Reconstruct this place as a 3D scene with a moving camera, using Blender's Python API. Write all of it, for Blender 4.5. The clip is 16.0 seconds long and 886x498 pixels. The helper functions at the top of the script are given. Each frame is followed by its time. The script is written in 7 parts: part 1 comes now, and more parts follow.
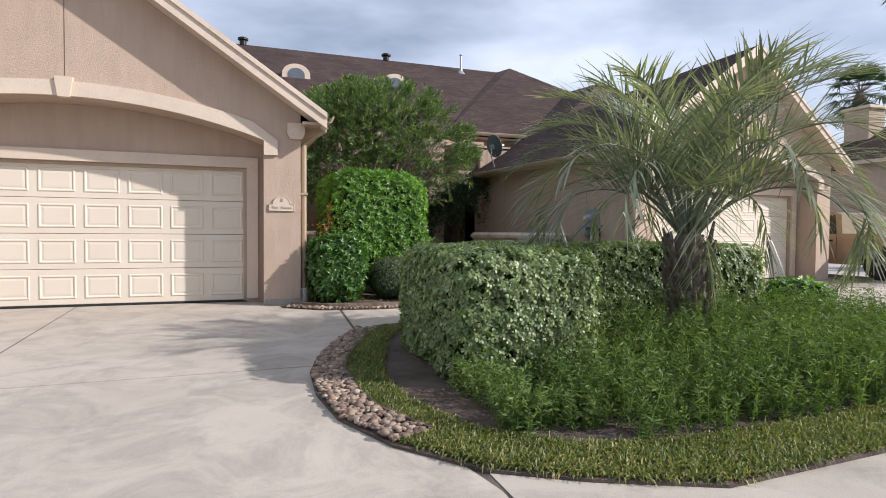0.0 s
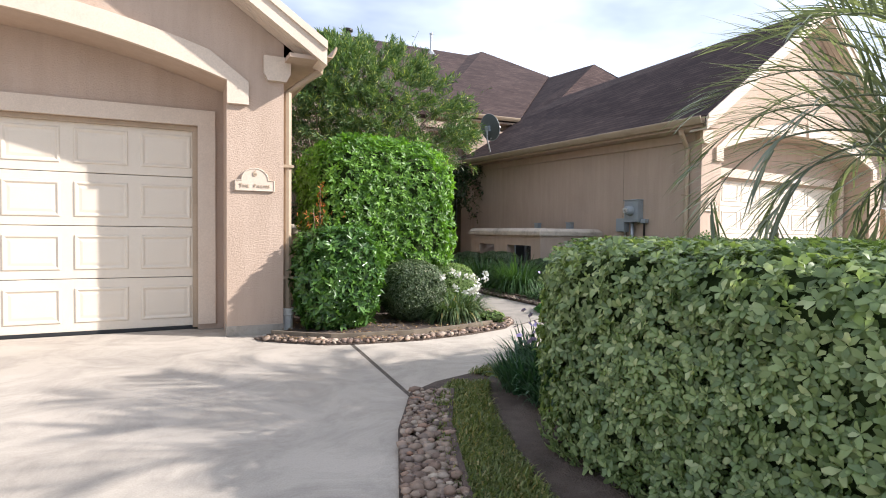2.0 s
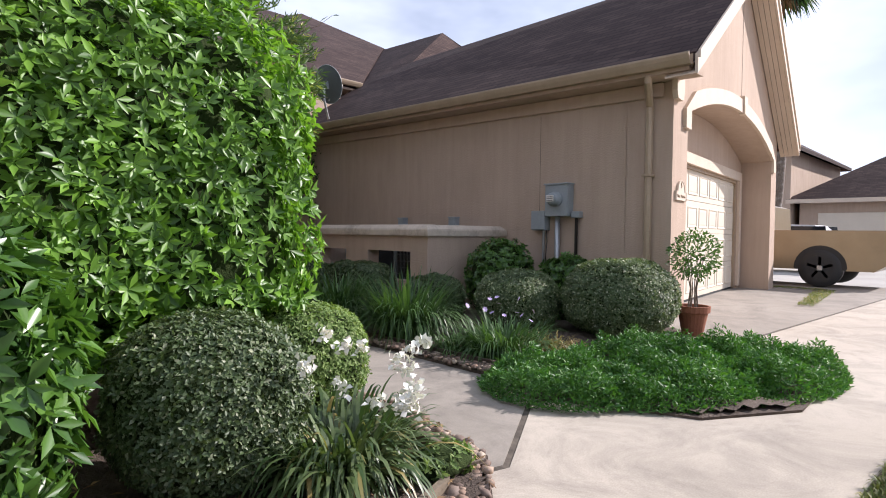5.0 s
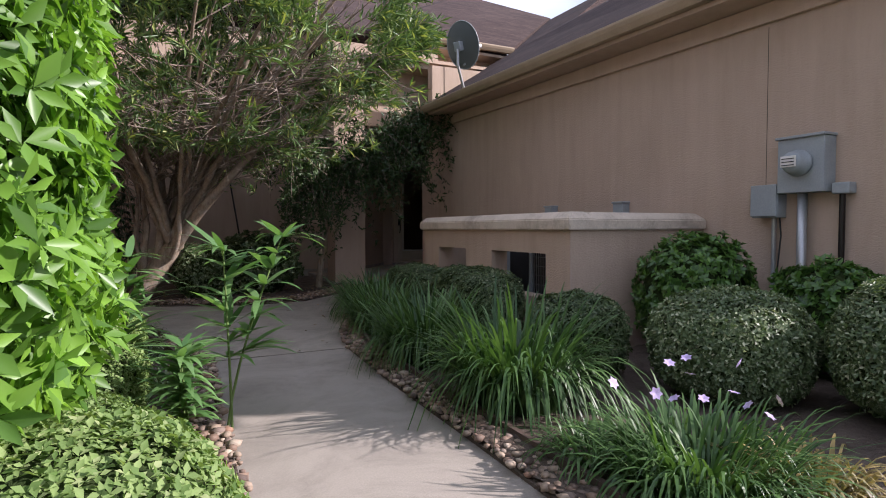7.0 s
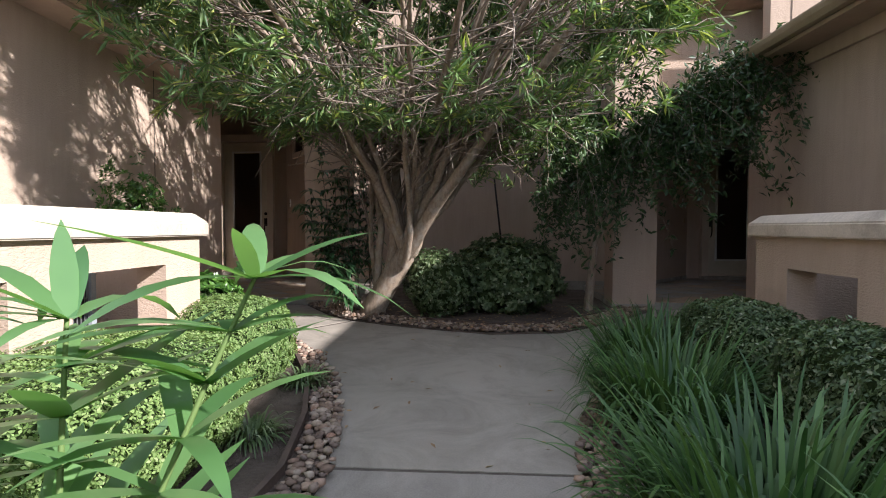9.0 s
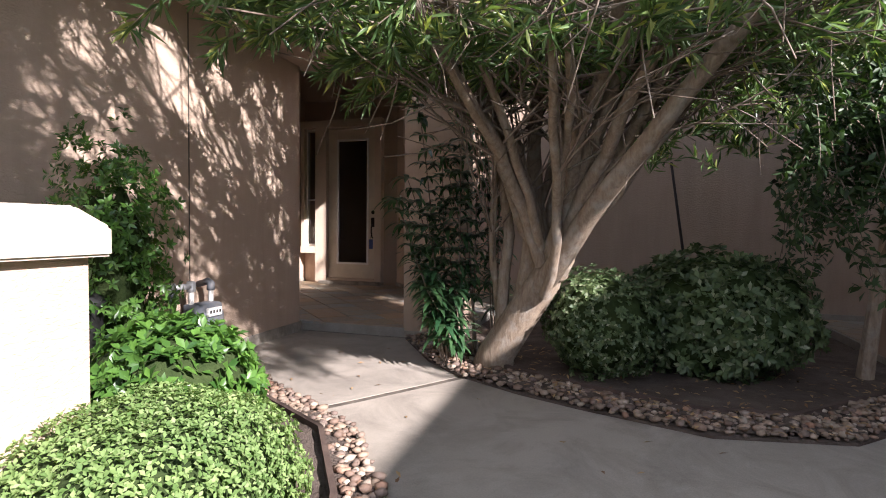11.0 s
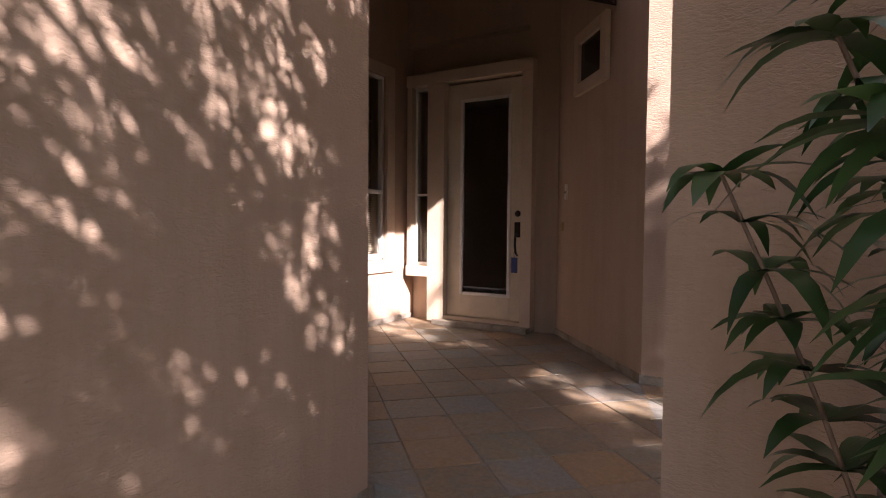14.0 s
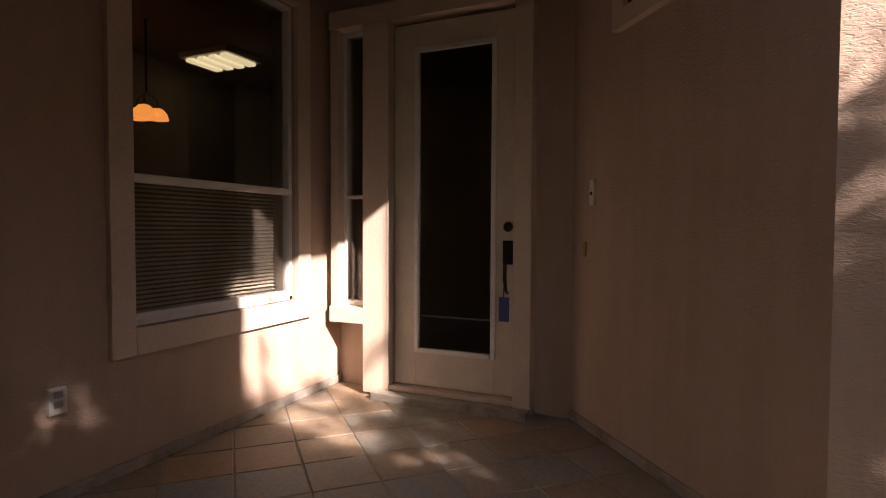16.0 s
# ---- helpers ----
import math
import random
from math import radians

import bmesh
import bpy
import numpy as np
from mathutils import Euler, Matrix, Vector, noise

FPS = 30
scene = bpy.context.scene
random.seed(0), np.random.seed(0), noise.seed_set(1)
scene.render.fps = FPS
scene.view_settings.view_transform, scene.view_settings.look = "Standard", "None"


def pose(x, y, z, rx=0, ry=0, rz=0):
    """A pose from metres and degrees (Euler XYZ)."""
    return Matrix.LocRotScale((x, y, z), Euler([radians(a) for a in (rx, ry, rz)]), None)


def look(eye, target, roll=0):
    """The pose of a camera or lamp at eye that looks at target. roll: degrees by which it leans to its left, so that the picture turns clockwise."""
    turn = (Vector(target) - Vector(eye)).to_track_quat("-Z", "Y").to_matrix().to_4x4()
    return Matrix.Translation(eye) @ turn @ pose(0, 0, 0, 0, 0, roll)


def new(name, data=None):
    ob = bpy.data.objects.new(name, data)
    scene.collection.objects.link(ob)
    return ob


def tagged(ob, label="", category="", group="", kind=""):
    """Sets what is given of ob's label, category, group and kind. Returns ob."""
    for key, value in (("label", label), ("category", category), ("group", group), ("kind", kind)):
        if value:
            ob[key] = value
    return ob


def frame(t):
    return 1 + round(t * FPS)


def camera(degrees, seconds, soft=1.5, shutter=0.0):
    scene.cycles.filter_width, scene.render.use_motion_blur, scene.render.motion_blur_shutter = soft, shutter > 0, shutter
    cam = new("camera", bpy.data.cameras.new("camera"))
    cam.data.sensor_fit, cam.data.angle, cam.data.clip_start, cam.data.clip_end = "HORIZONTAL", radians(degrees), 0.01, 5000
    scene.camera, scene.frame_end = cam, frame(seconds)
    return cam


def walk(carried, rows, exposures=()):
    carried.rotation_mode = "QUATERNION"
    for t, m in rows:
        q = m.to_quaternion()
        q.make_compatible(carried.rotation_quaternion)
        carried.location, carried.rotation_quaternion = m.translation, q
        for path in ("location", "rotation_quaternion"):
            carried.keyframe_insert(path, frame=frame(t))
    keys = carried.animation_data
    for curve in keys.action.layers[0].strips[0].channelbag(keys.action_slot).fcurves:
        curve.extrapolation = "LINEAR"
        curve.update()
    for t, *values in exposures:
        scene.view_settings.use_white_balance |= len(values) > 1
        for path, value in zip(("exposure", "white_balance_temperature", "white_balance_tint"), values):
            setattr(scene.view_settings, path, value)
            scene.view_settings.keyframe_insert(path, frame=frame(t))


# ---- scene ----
cam = camera(77.21, 16.0, soft=1.0)
ROWS = [
    (0.0, 0.017, -0.180, 1.125, -19.00, -1.67, -0.40),
    (0.5, -0.095, 0.450, 1.115, -19.22, -1.73, -0.40),
    (1.0, -0.144, 1.289, 1.088, -21.17, -1.80, -0.51),
    (1.5, -0.178, 2.031, 1.085, -23.04, -1.79, -0.61),
    (2.0, -0.171, 2.829, 1.056, -24.83, -1.78, -0.62),
    (2.5, -0.089, 3.551, 1.028, -27.10, -1.84, -0.56),
    (3.0, 0.075, 4.256, 1.030, -31.54, -1.79, -0.61),
    (3.5, 0.289, 4.977, 1.037, -39.88, -1.75, -0.74),
    (4.0, 0.552, 5.586, 1.048, -44.35, -1.68, -0.69),
    (6.5, 2.798, 7.853, 1.044, -40.39, -2.06, -0.02),
    (7.0, 3.188, 8.164, 1.016, -25.56, -2.15, 0.16),
    (7.5, 3.590, 8.592, 1.012, -13.25, -2.09, 0.25),
    (8.0, 3.841, 9.138, 1.021, -4.73, -2.18, 0.17),
    (8.5, 3.990, 9.773, 1.036, 0.40, -2.06, 0.06),
    (9.0, 4.081, 10.387, 1.052, 4.84, -2.14, -0.12),
    (9.5, 4.048, 10.946, 1.064, 10.49, -2.09, -0.25),
    (12.0, 3.190, 13.843, 1.142, 22.93, -2.41, -0.57),
    (12.5, 2.929, 14.397, 1.168, 26.66, -2.42, -0.49),
    (13.0, 2.641, 14.960, 1.161, 28.16, -2.39, -0.52),
    (13.5, 2.284, 15.482, 1.170, 31.41, -2.37, -0.35),
    (14.0, 1.859, 15.896, 1.201, 30.75, -2.35, -0.46),
    (14.5, 1.444, 16.396, 1.231, 28.61, -2.31, -0.59),
    (15.0, 1.110, 16.832, 1.265, 24.21, -2.16, -0.54),
    (15.5, 0.859, 17.289, 1.298, 23.79, -2.12, -0.37),
    (16.0, 0.642, 17.780, 1.320, 23.89, -2.00, -0.27),
]
EXPOSURES = [(0.0, 0.22, 6150, 15), (1.5, 0.65, 6150, 14), (2.5, 0.95, 6150, 14), (4.0, 0.58, 6150, 15), (6.5, 0.55, 6200, 24), (7.5, 1.05, 6100, 19), (8.0, 1.2, 6050, 17), (9.0, 1.22, 6000, 15),
             (10.5, 1.5, 6050, 18), (12.0, 1.85, 6100, 23), (12.5, 1.9, 6150, 22), (13.0, 1.95, 6450, 26), (14.5, 1.95, 6700, 30), (16.0, 1.7, 7000, 30)]
walk(cam, [(t, pose(x, y, z, 90 + pitch, roll, yaw)) for t, x, y, z, yaw, pitch, roll in ROWS],
     exposures=EXPOSURES)

# ---- world and sun ----
SUN_AZ, SUN_EL = radians(118.0), radians(31.0)
world = bpy.data.worlds.new("world")
scene.world = world
world.use_nodes = True
wn, wl = world.node_tree.nodes, world.node_tree.links
wn.clear()
sky = wn.new("ShaderNodeTexSky")
sky.sky_type, sky.sun_disc = "NISHITA", False
sky.sun_elevation, sky.sun_rotation = SUN_EL, SUN_AZ
sky.air_density, sky.dust_density, sky.ozone_density = 1.0, 1.0, 1.0
# thin high cloud drifting over the blue
tc = wn.new("ShaderNodeTexCoord")
mp = wn.new("ShaderNodeMapping")
mp.inputs["Scale"].default_value = (1.0, 1.6, 3.4)
mp.inputs["Rotation"].default_value = (0.0, 0.0, 0.5)
cn = wn.new("ShaderNodeTexNoise")
cn.inputs["Scale"].default_value, cn.inputs["Detail"].default_value, cn.inputs["Roughness"].default_value = 1.5, 5.0, 0.5
cr = wn.new("ShaderNodeValToRGB")
cr.color_ramp.elements[0].position, cr.color_ramp.elements[1].position = 0.28, 0.62
cmix = wn.new("ShaderNodeMixRGB")
cmix.inputs["Color2"].default_value = (10.3, 11.3, 12.9, 1)
bg = wn.new("ShaderNodeBackground")
bg.inputs["Strength"].default_value = 0.072
wo = wn.new("ShaderNodeOutputWorld")
wl.new(tc.outputs["Generated"], mp.inputs["Vector"])
wl.new(mp.outputs["Vector"], cn.inputs["Vector"])
wl.new(cn.outputs["Fac"], cr.inputs["Fac"])
wl.new(cr.outputs["Color"], cmix.inputs["Fac"])
wl.new(sky.outputs["Color"], cmix.inputs["Color1"])
wl.new(cmix.outputs["Color"], bg.inputs["Color"])
wl.new(bg.outputs["Background"], wo.inputs["Surface"])

SUN_DIR = Vector((math.sin(SUN_AZ) * math.cos(SUN_EL), math.cos(SUN_AZ) * math.cos(SUN_EL), math.sin(SUN_EL)))
sun_data = bpy.data.lights.new("sun", "SUN")
sun_data.energy, sun_data.angle, sun_data.color = 5.0, radians(0.9), (1.0, 0.94, 0.86)
sun = new("sun", sun_data)
sun.matrix_world = look(SUN_DIR * 60, (0, 0, 0))


# ---- materials ----
def node_mat(name):
    m = bpy.data.materials.new(name)
    m.use_nodes = True
    nt = m.node_tree
    return m, nt, nt.nodes["Principled BSDF"]


def noise_node(nt, scale, detail=4.0, rough=0.6, vec=None):
    n = nt.nodes.new("ShaderNodeTexNoise")
    n.inputs["Scale"].default_value, n.inputs["Detail"].default_value, n.inputs["Roughness"].default_value = scale, detail, rough
    if vec is not None:
        nt.links.new(vec, n.inputs["Vector"])
    return n


def ramp_node(nt, fac, stops):
    r = nt.nodes.new("ShaderNodeValToRGB")
    els = r.color_ramp.elements
    els[0].position, els[0].color = stops[0][0], (*stops[0][1], 1)
    els[1].position, els[1].color = stops[-1][0], (*stops[-1][1], 1)
    for p, c in stops[1:-1]:
        e = els.new(p)
        e.color = (*c, 1)
    nt.links.new(fac, r.inputs["Fac"])
    return r.outputs["Color"]


def mix_node(nt, fac, a, b, mode="MIX"):
    n = nt.nodes.new("ShaderNodeMixRGB")
    n.blend_type = mode
    for sock, v in ((n.inputs["Fac"], fac), (n.inputs["Color1"], a), (n.inputs["Color2"], b)):
        if isinstance(v, (int, float)):
            sock.default_value = v
        elif isinstance(v, tuple):
            sock.default_value = (*v, 1)
        else:
            nt.links.new(v, sock)
    return n.outputs["Color"]


def bump_node(nt, height, strength, dist=0.01, normal=None):
    b = nt.nodes.new("ShaderNodeBump")
    b.inputs["Strength"].default_value, b.inputs["Distance"].default_value = strength, dist
    nt.links.new(height, b.inputs["Height"])
    if normal is not None:
        nt.links.new(normal, b.inputs["Normal"])
    return b.outputs["Normal"]


def world_pos(nt):
    return nt.nodes.new("ShaderNodeNewGeometry").outputs["Position"]


def surface(name, c1, c2, scale=3.0, fine=60.0, rough=0.8, bump=0.2, dist=0.004, spec=0.4, metal=0.0, grime=None, grime_amount=0.0):
    """Two-scale mottled surface: broad tone change, fine grain with relief, optional stains."""
    m, nt, b = node_mat(name)
    p = world_pos(nt)
    broad = noise_node(nt, scale, 5.0, 0.6, p)
    grain = noise_node(nt, fine, 3.0, 0.7, p)
    col = ramp_node(nt, broad.outputs["Fac"], [(0.32, c1), (0.68, c2)])
    g = ramp_node(nt, grain.outputs["Fac"], [(0.25, (0.86, 0.86, 0.86)), (0.75, (1.08, 1.08, 1.08))])
    col = mix_node(nt, 1.0, col, g, "MULTIPLY")
    if grime:
        st = noise_node(nt, scale * 0.6, 8.0, 0.72, p)
        f = ramp_node(nt, st.outputs["Fac"], [(0.48, (0, 0, 0)), (0.72, (grime_amount,) * 3)])
        col = mix_node(nt, f, col, grime)
    nt.links.new(col, b.inputs["Base Color"])
    b.inputs["Roughness"].default_value, b.inputs["Metallic"].default_value = rough, metal
    b.inputs["Specular IOR Level"].default_value = spec
    if bump:
        nt.links.new(bump_node(nt, grain.outputs["Fac"], bump, dist), b.inputs["Normal"])
    return m


def stucco(name, c1, c2):
    m, nt, b = node_mat(name)
    p = world_pos(nt)
    broad = noise_node(nt, 0.9, 6.0, 0.6, p)
    col = ramp_node(nt, broad.outputs["Fac"], [(0.3, c1), (0.7, c2)])
    streak_map = nt.nodes.new("ShaderNodeMapping")
    streak_map.inputs["Scale"].default_value = (3.0, 3.0, 0.35)
    nt.links.new(p, streak_map.inputs["Vector"])
    streak = noise_node(nt, 2.2, 6.0, 0.7, streak_map.outputs["Vector"])
    col = mix_node(nt, 1.0, col, ramp_node(nt, streak.outputs["Fac"], [(0.3, (0.93, 0.92, 0.90)), (0.6, (1.03, 1.03, 1.03))]), "MULTIPLY")
    # trowelled skip texture: short raised strokes over a fine grain
    tm = nt.nodes.new("ShaderNodeMapping")
    tm.inputs["Scale"].default_value = (1.0, 1.0, 2.4)
    nt.links.new(p, tm.inputs["Vector"])
    warp = noise_node(nt, 18.0, 2.0, 0.5, tm.outputs["Vector"])
    stroke = noise_node(nt, 40.0, 3.0, 0.55, tm.outputs["Vector"])
    stroke.inputs["Distortion"].default_value = 0.7
    hs = ramp_node(nt, stroke.outputs["Fac"], [(0.38, (0, 0, 0)), (0.56, (0.8, 0.8, 0.8)), (0.8, (1, 1, 1))])
    hmix = mix_node(nt, 0.35, hs, warp.outputs["Fac"])
    grain = noise_node(nt, 260.0, 2.0, 0.6, p)
    n1 = bump_node(nt, grain.outputs["Fac"], 0.25, 0.002)
    n2 = bump_node(nt, hmix, 0.6, 0.005, n1)
    nt.links.new(n2, b.inputs["Normal"])
    nt.links.new(col, b.inputs["Base Color"])
    b.inputs["Roughness"].default_value, b.inputs["Specular IOR Level"].default_value = 0.9, 0.25
    return m


def leaf_mat(name, dark, light, rough=0.42, translucent=0.32, tip=None, spec=0.5):
    """Leaves that differ one from the next, thin enough to let light through."""
    m, nt, b = node_mat(name)
    rnd = nt.nodes.new("ShaderNodeNewGeometry").outputs["Random Per Island"]
    stops = [(0.0, dark), (0.85, light)]
    if tip:
        stops.append((0.97, tip))
    else:
        stops.append((1.0, tuple(min(1.0, v * 1.15) for v in light)))
    col = ramp_node(nt, rnd, stops)
    p = world_pos(nt)
    patch = noise_node(nt, 2.2, 3.0, 0.6, p)
    col = mix_node(nt, 1.0, col, ramp_node(nt, patch.outputs["Fac"], [(0.3, (0.74, 0.78, 0.74)), (0.7, (1.15, 1.1, 1.05))]), "MULTIPLY")
    nt.links.new(col, b.inputs["Base Color"])
    b.inputs["Roughness"].default_value = rough
    b.inputs["Specular IOR Level"].default_value = spec
    t = nt.nodes.new("ShaderNodeBsdfTranslucent")
    nt.links.new(mix_node(nt, 1.0, col, (1.5, 1.6, 0.7), "MULTIPLY"), t.inputs["Color"])
    ms = nt.nodes.new("ShaderNodeMixShader")
    ms.inputs["Fac"].default_value = translucent
    nt.links.new(b.outputs["BSDF"], ms.inputs[1])
    nt.links.new(t.outputs["BSDF"], ms.inputs[2])
    nt.links.new(ms.outputs["Shader"], nt.nodes["Material Output"].inputs["Surface"])
    return m


def concrete(name, tone=1.0):
    m, nt, b = node_mat(name)
    p = world_pos(nt)
    broad = noise_node(nt, 0.55, 6.0, 0.65, p)
    col = ramp_node(nt, broad.outputs["Fac"], [(0.3, (0.40, 0.375, 0.335)), (0.7, (0.53, 0.50, 0.455))])
    st = noise_node(nt, 1.7, 9.0, 0.75, p)
    st.inputs["Distortion"].default_value = 0.8
    f = ramp_node(nt, st.outputs["Fac"], [(0.44, (0, 0, 0)), (0.68, (0.7, 0.7, 0.7))])
    col = mix_node(nt, f, col, (0.24, 0.225, 0.205))
    speck = noise_node(nt, 130.0, 3.0, 0.7, p)
    col = mix_node(nt, 1.0, col, ramp_node(nt, speck.outputs["Fac"], [(0.3, (0.84, 0.84, 0.84)), (0.7, (1.09, 1.09, 1.09))]), "MULTIPLY")
    oi = nt.nodes.new("ShaderNodeObjectInfo").outputs["Random"]
    col = mix_node(nt, 1.0, col, ramp_node(nt, oi, [(0.0, (0.92, 0.92, 0.93)), (1.0, (1.06, 1.05, 1.03))]), "MULTIPLY")
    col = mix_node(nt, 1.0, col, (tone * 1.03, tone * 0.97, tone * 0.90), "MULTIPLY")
    nt.links.new(col, b.inputs["Base Color"])
    n1 = bump_node(nt, speck.outputs["Fac"], 0.25, 0.002)
    nt.links.new(bump_node(nt, st.outputs["Fac"], 0.15, 0.01, n1), b.inputs["Normal"])
    b.inputs["Roughness"].default_value = 0.88
    return m


def shingle_mat(name, along):
    """Dark brown asphalt shingles in courses; along: 'x' or 'y', the way the courses run."""
    m, nt, b = node_mat(name)
    p = world_pos(nt)
    sep = nt.nodes.new("ShaderNodeSeparateXYZ")
    nt.links.new(p, sep.inputs[0])
    comb = nt.nodes.new("ShaderNodeCombineXYZ")
    nt.links.new(sep.outputs["X" if along == "x" else "Y"], comb.inputs["X"])
    nt.links.new(sep.outputs["Z"], comb.inputs["Y"])
    br = nt.nodes.new("ShaderNodeTexBrick")
    br.inputs["Scale"].default_value = 1.0
    br.inputs["Brick Width"].default_value, br.inputs["Row Height"].default_value = 0.30, 0.078
    br.inputs["Mortar Size"].default_value, br.inputs["Mortar Smooth"].default_value = 0.007, 0.3
    br.inputs["Color1"].default_value = (0.048, 0.033, 0.031, 1)
    br.inputs["Color2"].default_value = (0.075, 0.053, 0.048, 1)
    br.inputs["Mortar"].default_value = (0.025, 0.018, 0.017, 1)
    nt.links.new(comb.outputs[0], br.inputs["Vector"])
    n = noise_node(nt, 0.8, 7.0, 0.7, p)
    col = mix_node(nt, 1.0, br.outputs["Color"], ramp_node(nt, n.outputs["Fac"], [(0.3, (0.75, 0.72, 0.72)), (0.7, (1.3, 1.25, 1.2))]), "MULTIPLY")
    grit = noise_node(nt, 180.0, 2.0, 0.7, p)
    col = mix_node(nt, 1.0, col, ramp_node(nt, grit.outputs["Fac"], [(0.3, (0.7, 0.7, 0.7)), (0.7, (1.25, 1.25, 1.25))]), "MULTIPLY")
    nt.links.new(col, b.inputs["Base Color"])
    nt.links.new(bump_node(nt, br.outputs["Fac"], -0.6, 0.01), b.inputs["Normal"])
    b.inputs["Roughness"].default_value = 0.95
    b.inputs["Specular IOR Level"].default_value = 0.15
    return m


def slate_mat(name):
    m, nt, b = node_mat(name)
    oi = nt.nodes.new("ShaderNodeObjectInfo").outputs["Random"]
    p = world_pos(nt)
    base = ramp_node(nt, oi, [(0.0, (0.23, 0.225, 0.19)), (0.3, (0.30, 0.225, 0.16)), (0.55, (0.26, 0.275, 0.265)), (0.8, (0.38, 0.26, 0.16)), (1.0, (0.26, 0.255, 0.21))])
    n = noise_node(nt, 5.0, 8.0, 0.7, p)
    n.inputs["Distortion"].default_value = 1.2
    col = mix_node(nt, ramp_node(nt, n.outputs["Fac"], [(0.45, (0, 0, 0)), (0.75, (0.700, 0.700, 0.700))]), base, (0.400, 0.248, 0.120))
    fine = noise_node(nt, 45.0, 5.0, 0.7, p)
    col = mix_node(nt, 1.0, col, ramp_node(nt, fine.outputs["Fac"], [(0.3, (0.800, 0.800, 0.800)), (0.7, (1.15, 1.15, 1.15))]), "MULTIPLY")
    nt.links.new(col, b.inputs["Base Color"])
    n1 = bump_node(nt, n.outputs["Fac"], 0.35, 0.01)
    nt.links.new(bump_node(nt, fine.outputs["Fac"], 0.3, 0.004, n1), b.inputs["Normal"])
    b.inputs["Roughness"].default_value = 0.62
    return m


def stone_mat(name):
    m, nt, b = node_mat(name)
    rnd = nt.nodes.new("ShaderNodeNewGeometry").outputs["Random Per Island"]
    col = ramp_node(nt, rnd, [(0.0, (0.11, 0.075, 0.058)), (0.25, (0.23, 0.15, 0.105)), (0.5, (0.31, 0.235, 0.17)), (0.72, (0.15, 0.105, 0.085)), (0.9, (0.42, 0.34, 0.26)), (1.0, (0.27, 0.14, 0.085))])
    p = world_pos(nt)
    n = noise_node(nt, 40.0, 5.0, 0.7, p)
    col = mix_node(nt, 1.0, col, ramp_node(nt, n.outputs["Fac"], [(0.3, (0.75, 0.75, 0.75)), (0.7, (1.15, 1.15, 1.15))]), "MULTIPLY")
    nt.links.new(col, b.inputs["Base Color"])
    nt.links.new(bump_node(nt, n.outputs["Fac"], 0.3, 0.004), b.inputs["Normal"])
    b.inputs["Roughness"].default_value = 0.72
    return m


def bark_mat(name, c1, c2):
    m, nt, b = node_mat(name)
    p = world_pos(nt)
    mp_ = nt.nodes.new("ShaderNodeMapping")
    mp_.inputs["Scale"].default_value = (1, 1, 0.25)
    nt.links.new(p, mp_.inputs["Vector"])
    n = noise_node(nt, 38.0, 6.0, 0.7, mp_.outputs["Vector"])
    l = noise_node(nt, 9.0, 5.0, 0.6, p)
    col = ramp_node(nt, n.outputs["Fac"], [(0.3, c1), (0.7, c2)])
    col = mix_node(nt, ramp_node(nt, l.outputs["Fac"], [(0.5, (0, 0, 0)), (0.68, (0.5, 0.5, 0.5))]), col, (0.36, 0.34, 0.30))
    nt.links.new(col, b.inputs["Base Color"])
    nt.links.new(bump_node(nt, n.outputs["Fac"], 0.6, 0.012), b.inputs["Normal"])
    b.inputs["Roughness"].default_value = 0.85
    return m


def plain(name, col, rough=0.5, metal=0.0, spec=0.5, fine=90.0, vary=0.08):
    return surface(name, tuple(c * (1 - vary) for c in col), tuple(c * (1 + vary) for c in col), 4.0, fine, rough, 0.06, 0.002, spec, metal)


def glass_mat(name, tint=(0.9, 0.95, 0.95)):
    m, nt, b = node_mat(name)
    b.inputs["Base Color"].default_value = (*tint, 1)
    b.inputs["Roughness"].default_value, b.inputs["Transmission Weight"].default_value, b.inputs["IOR"].default_value = 0.02, 1.0, 1.45
    return m


M = {}
M["stucco"] = stucco("tan_stucco", (0.442, 0.336, 0.258), (0.495, 0.379, 0.294))
M["trim"] = surface("cream_trim_paint", (0.60, 0.49, 0.385), (0.66, 0.545, 0.43), 2.5, 80.0, 0.75, 0.12, 0.003, grime=(0.40, 0.31, 0.23), grime_amount=0.3)
M["cap"] = surface("weathered_cream_cap", (0.52, 0.44, 0.35), (0.62, 0.53, 0.43), 5.0, 70.0, 0.85, 0.3, 0.004, grime=(0.22, 0.18, 0.14), grime_amount=0.8)
M["gdoor"] = surface("cream_garage_door_paint", (0.67, 0.585, 0.47), (0.71, 0.625, 0.505), 1.5, 120.0, 0.55, 0.05, 0.002)
M["gutter"] = surface("tan_gutter_enamel", (0.36, 0.27, 0.18), (0.42, 0.32, 0.22), 4.0, 90.0, 0.5, 0.05, 0.002)
M["concrete"] = concrete("weathered_concrete", 0.92)
# the same concrete at lower tones for the walk and the courtyard
M["concrete_walk"] = concrete("darker_walk_concrete", 0.68)
M["concrete_dark"] = concrete("dark_yard_concrete", 0.66)
M["curb"] = surface("grey_foundation_concrete", (0.30, 0.27, 0.23), (0.42, 0.38, 0.32), 6.0, 90.0, 0.9, 0.4, 0.006, grime=(0.13, 0.11, 0.08), grime_amount=0.8)
M["joint"] = surface("dark_joint_filler", (0.06, 0.05, 0.04), (0.14, 0.115, 0.09), 12.0, 120.0, 0.95, 0.3)
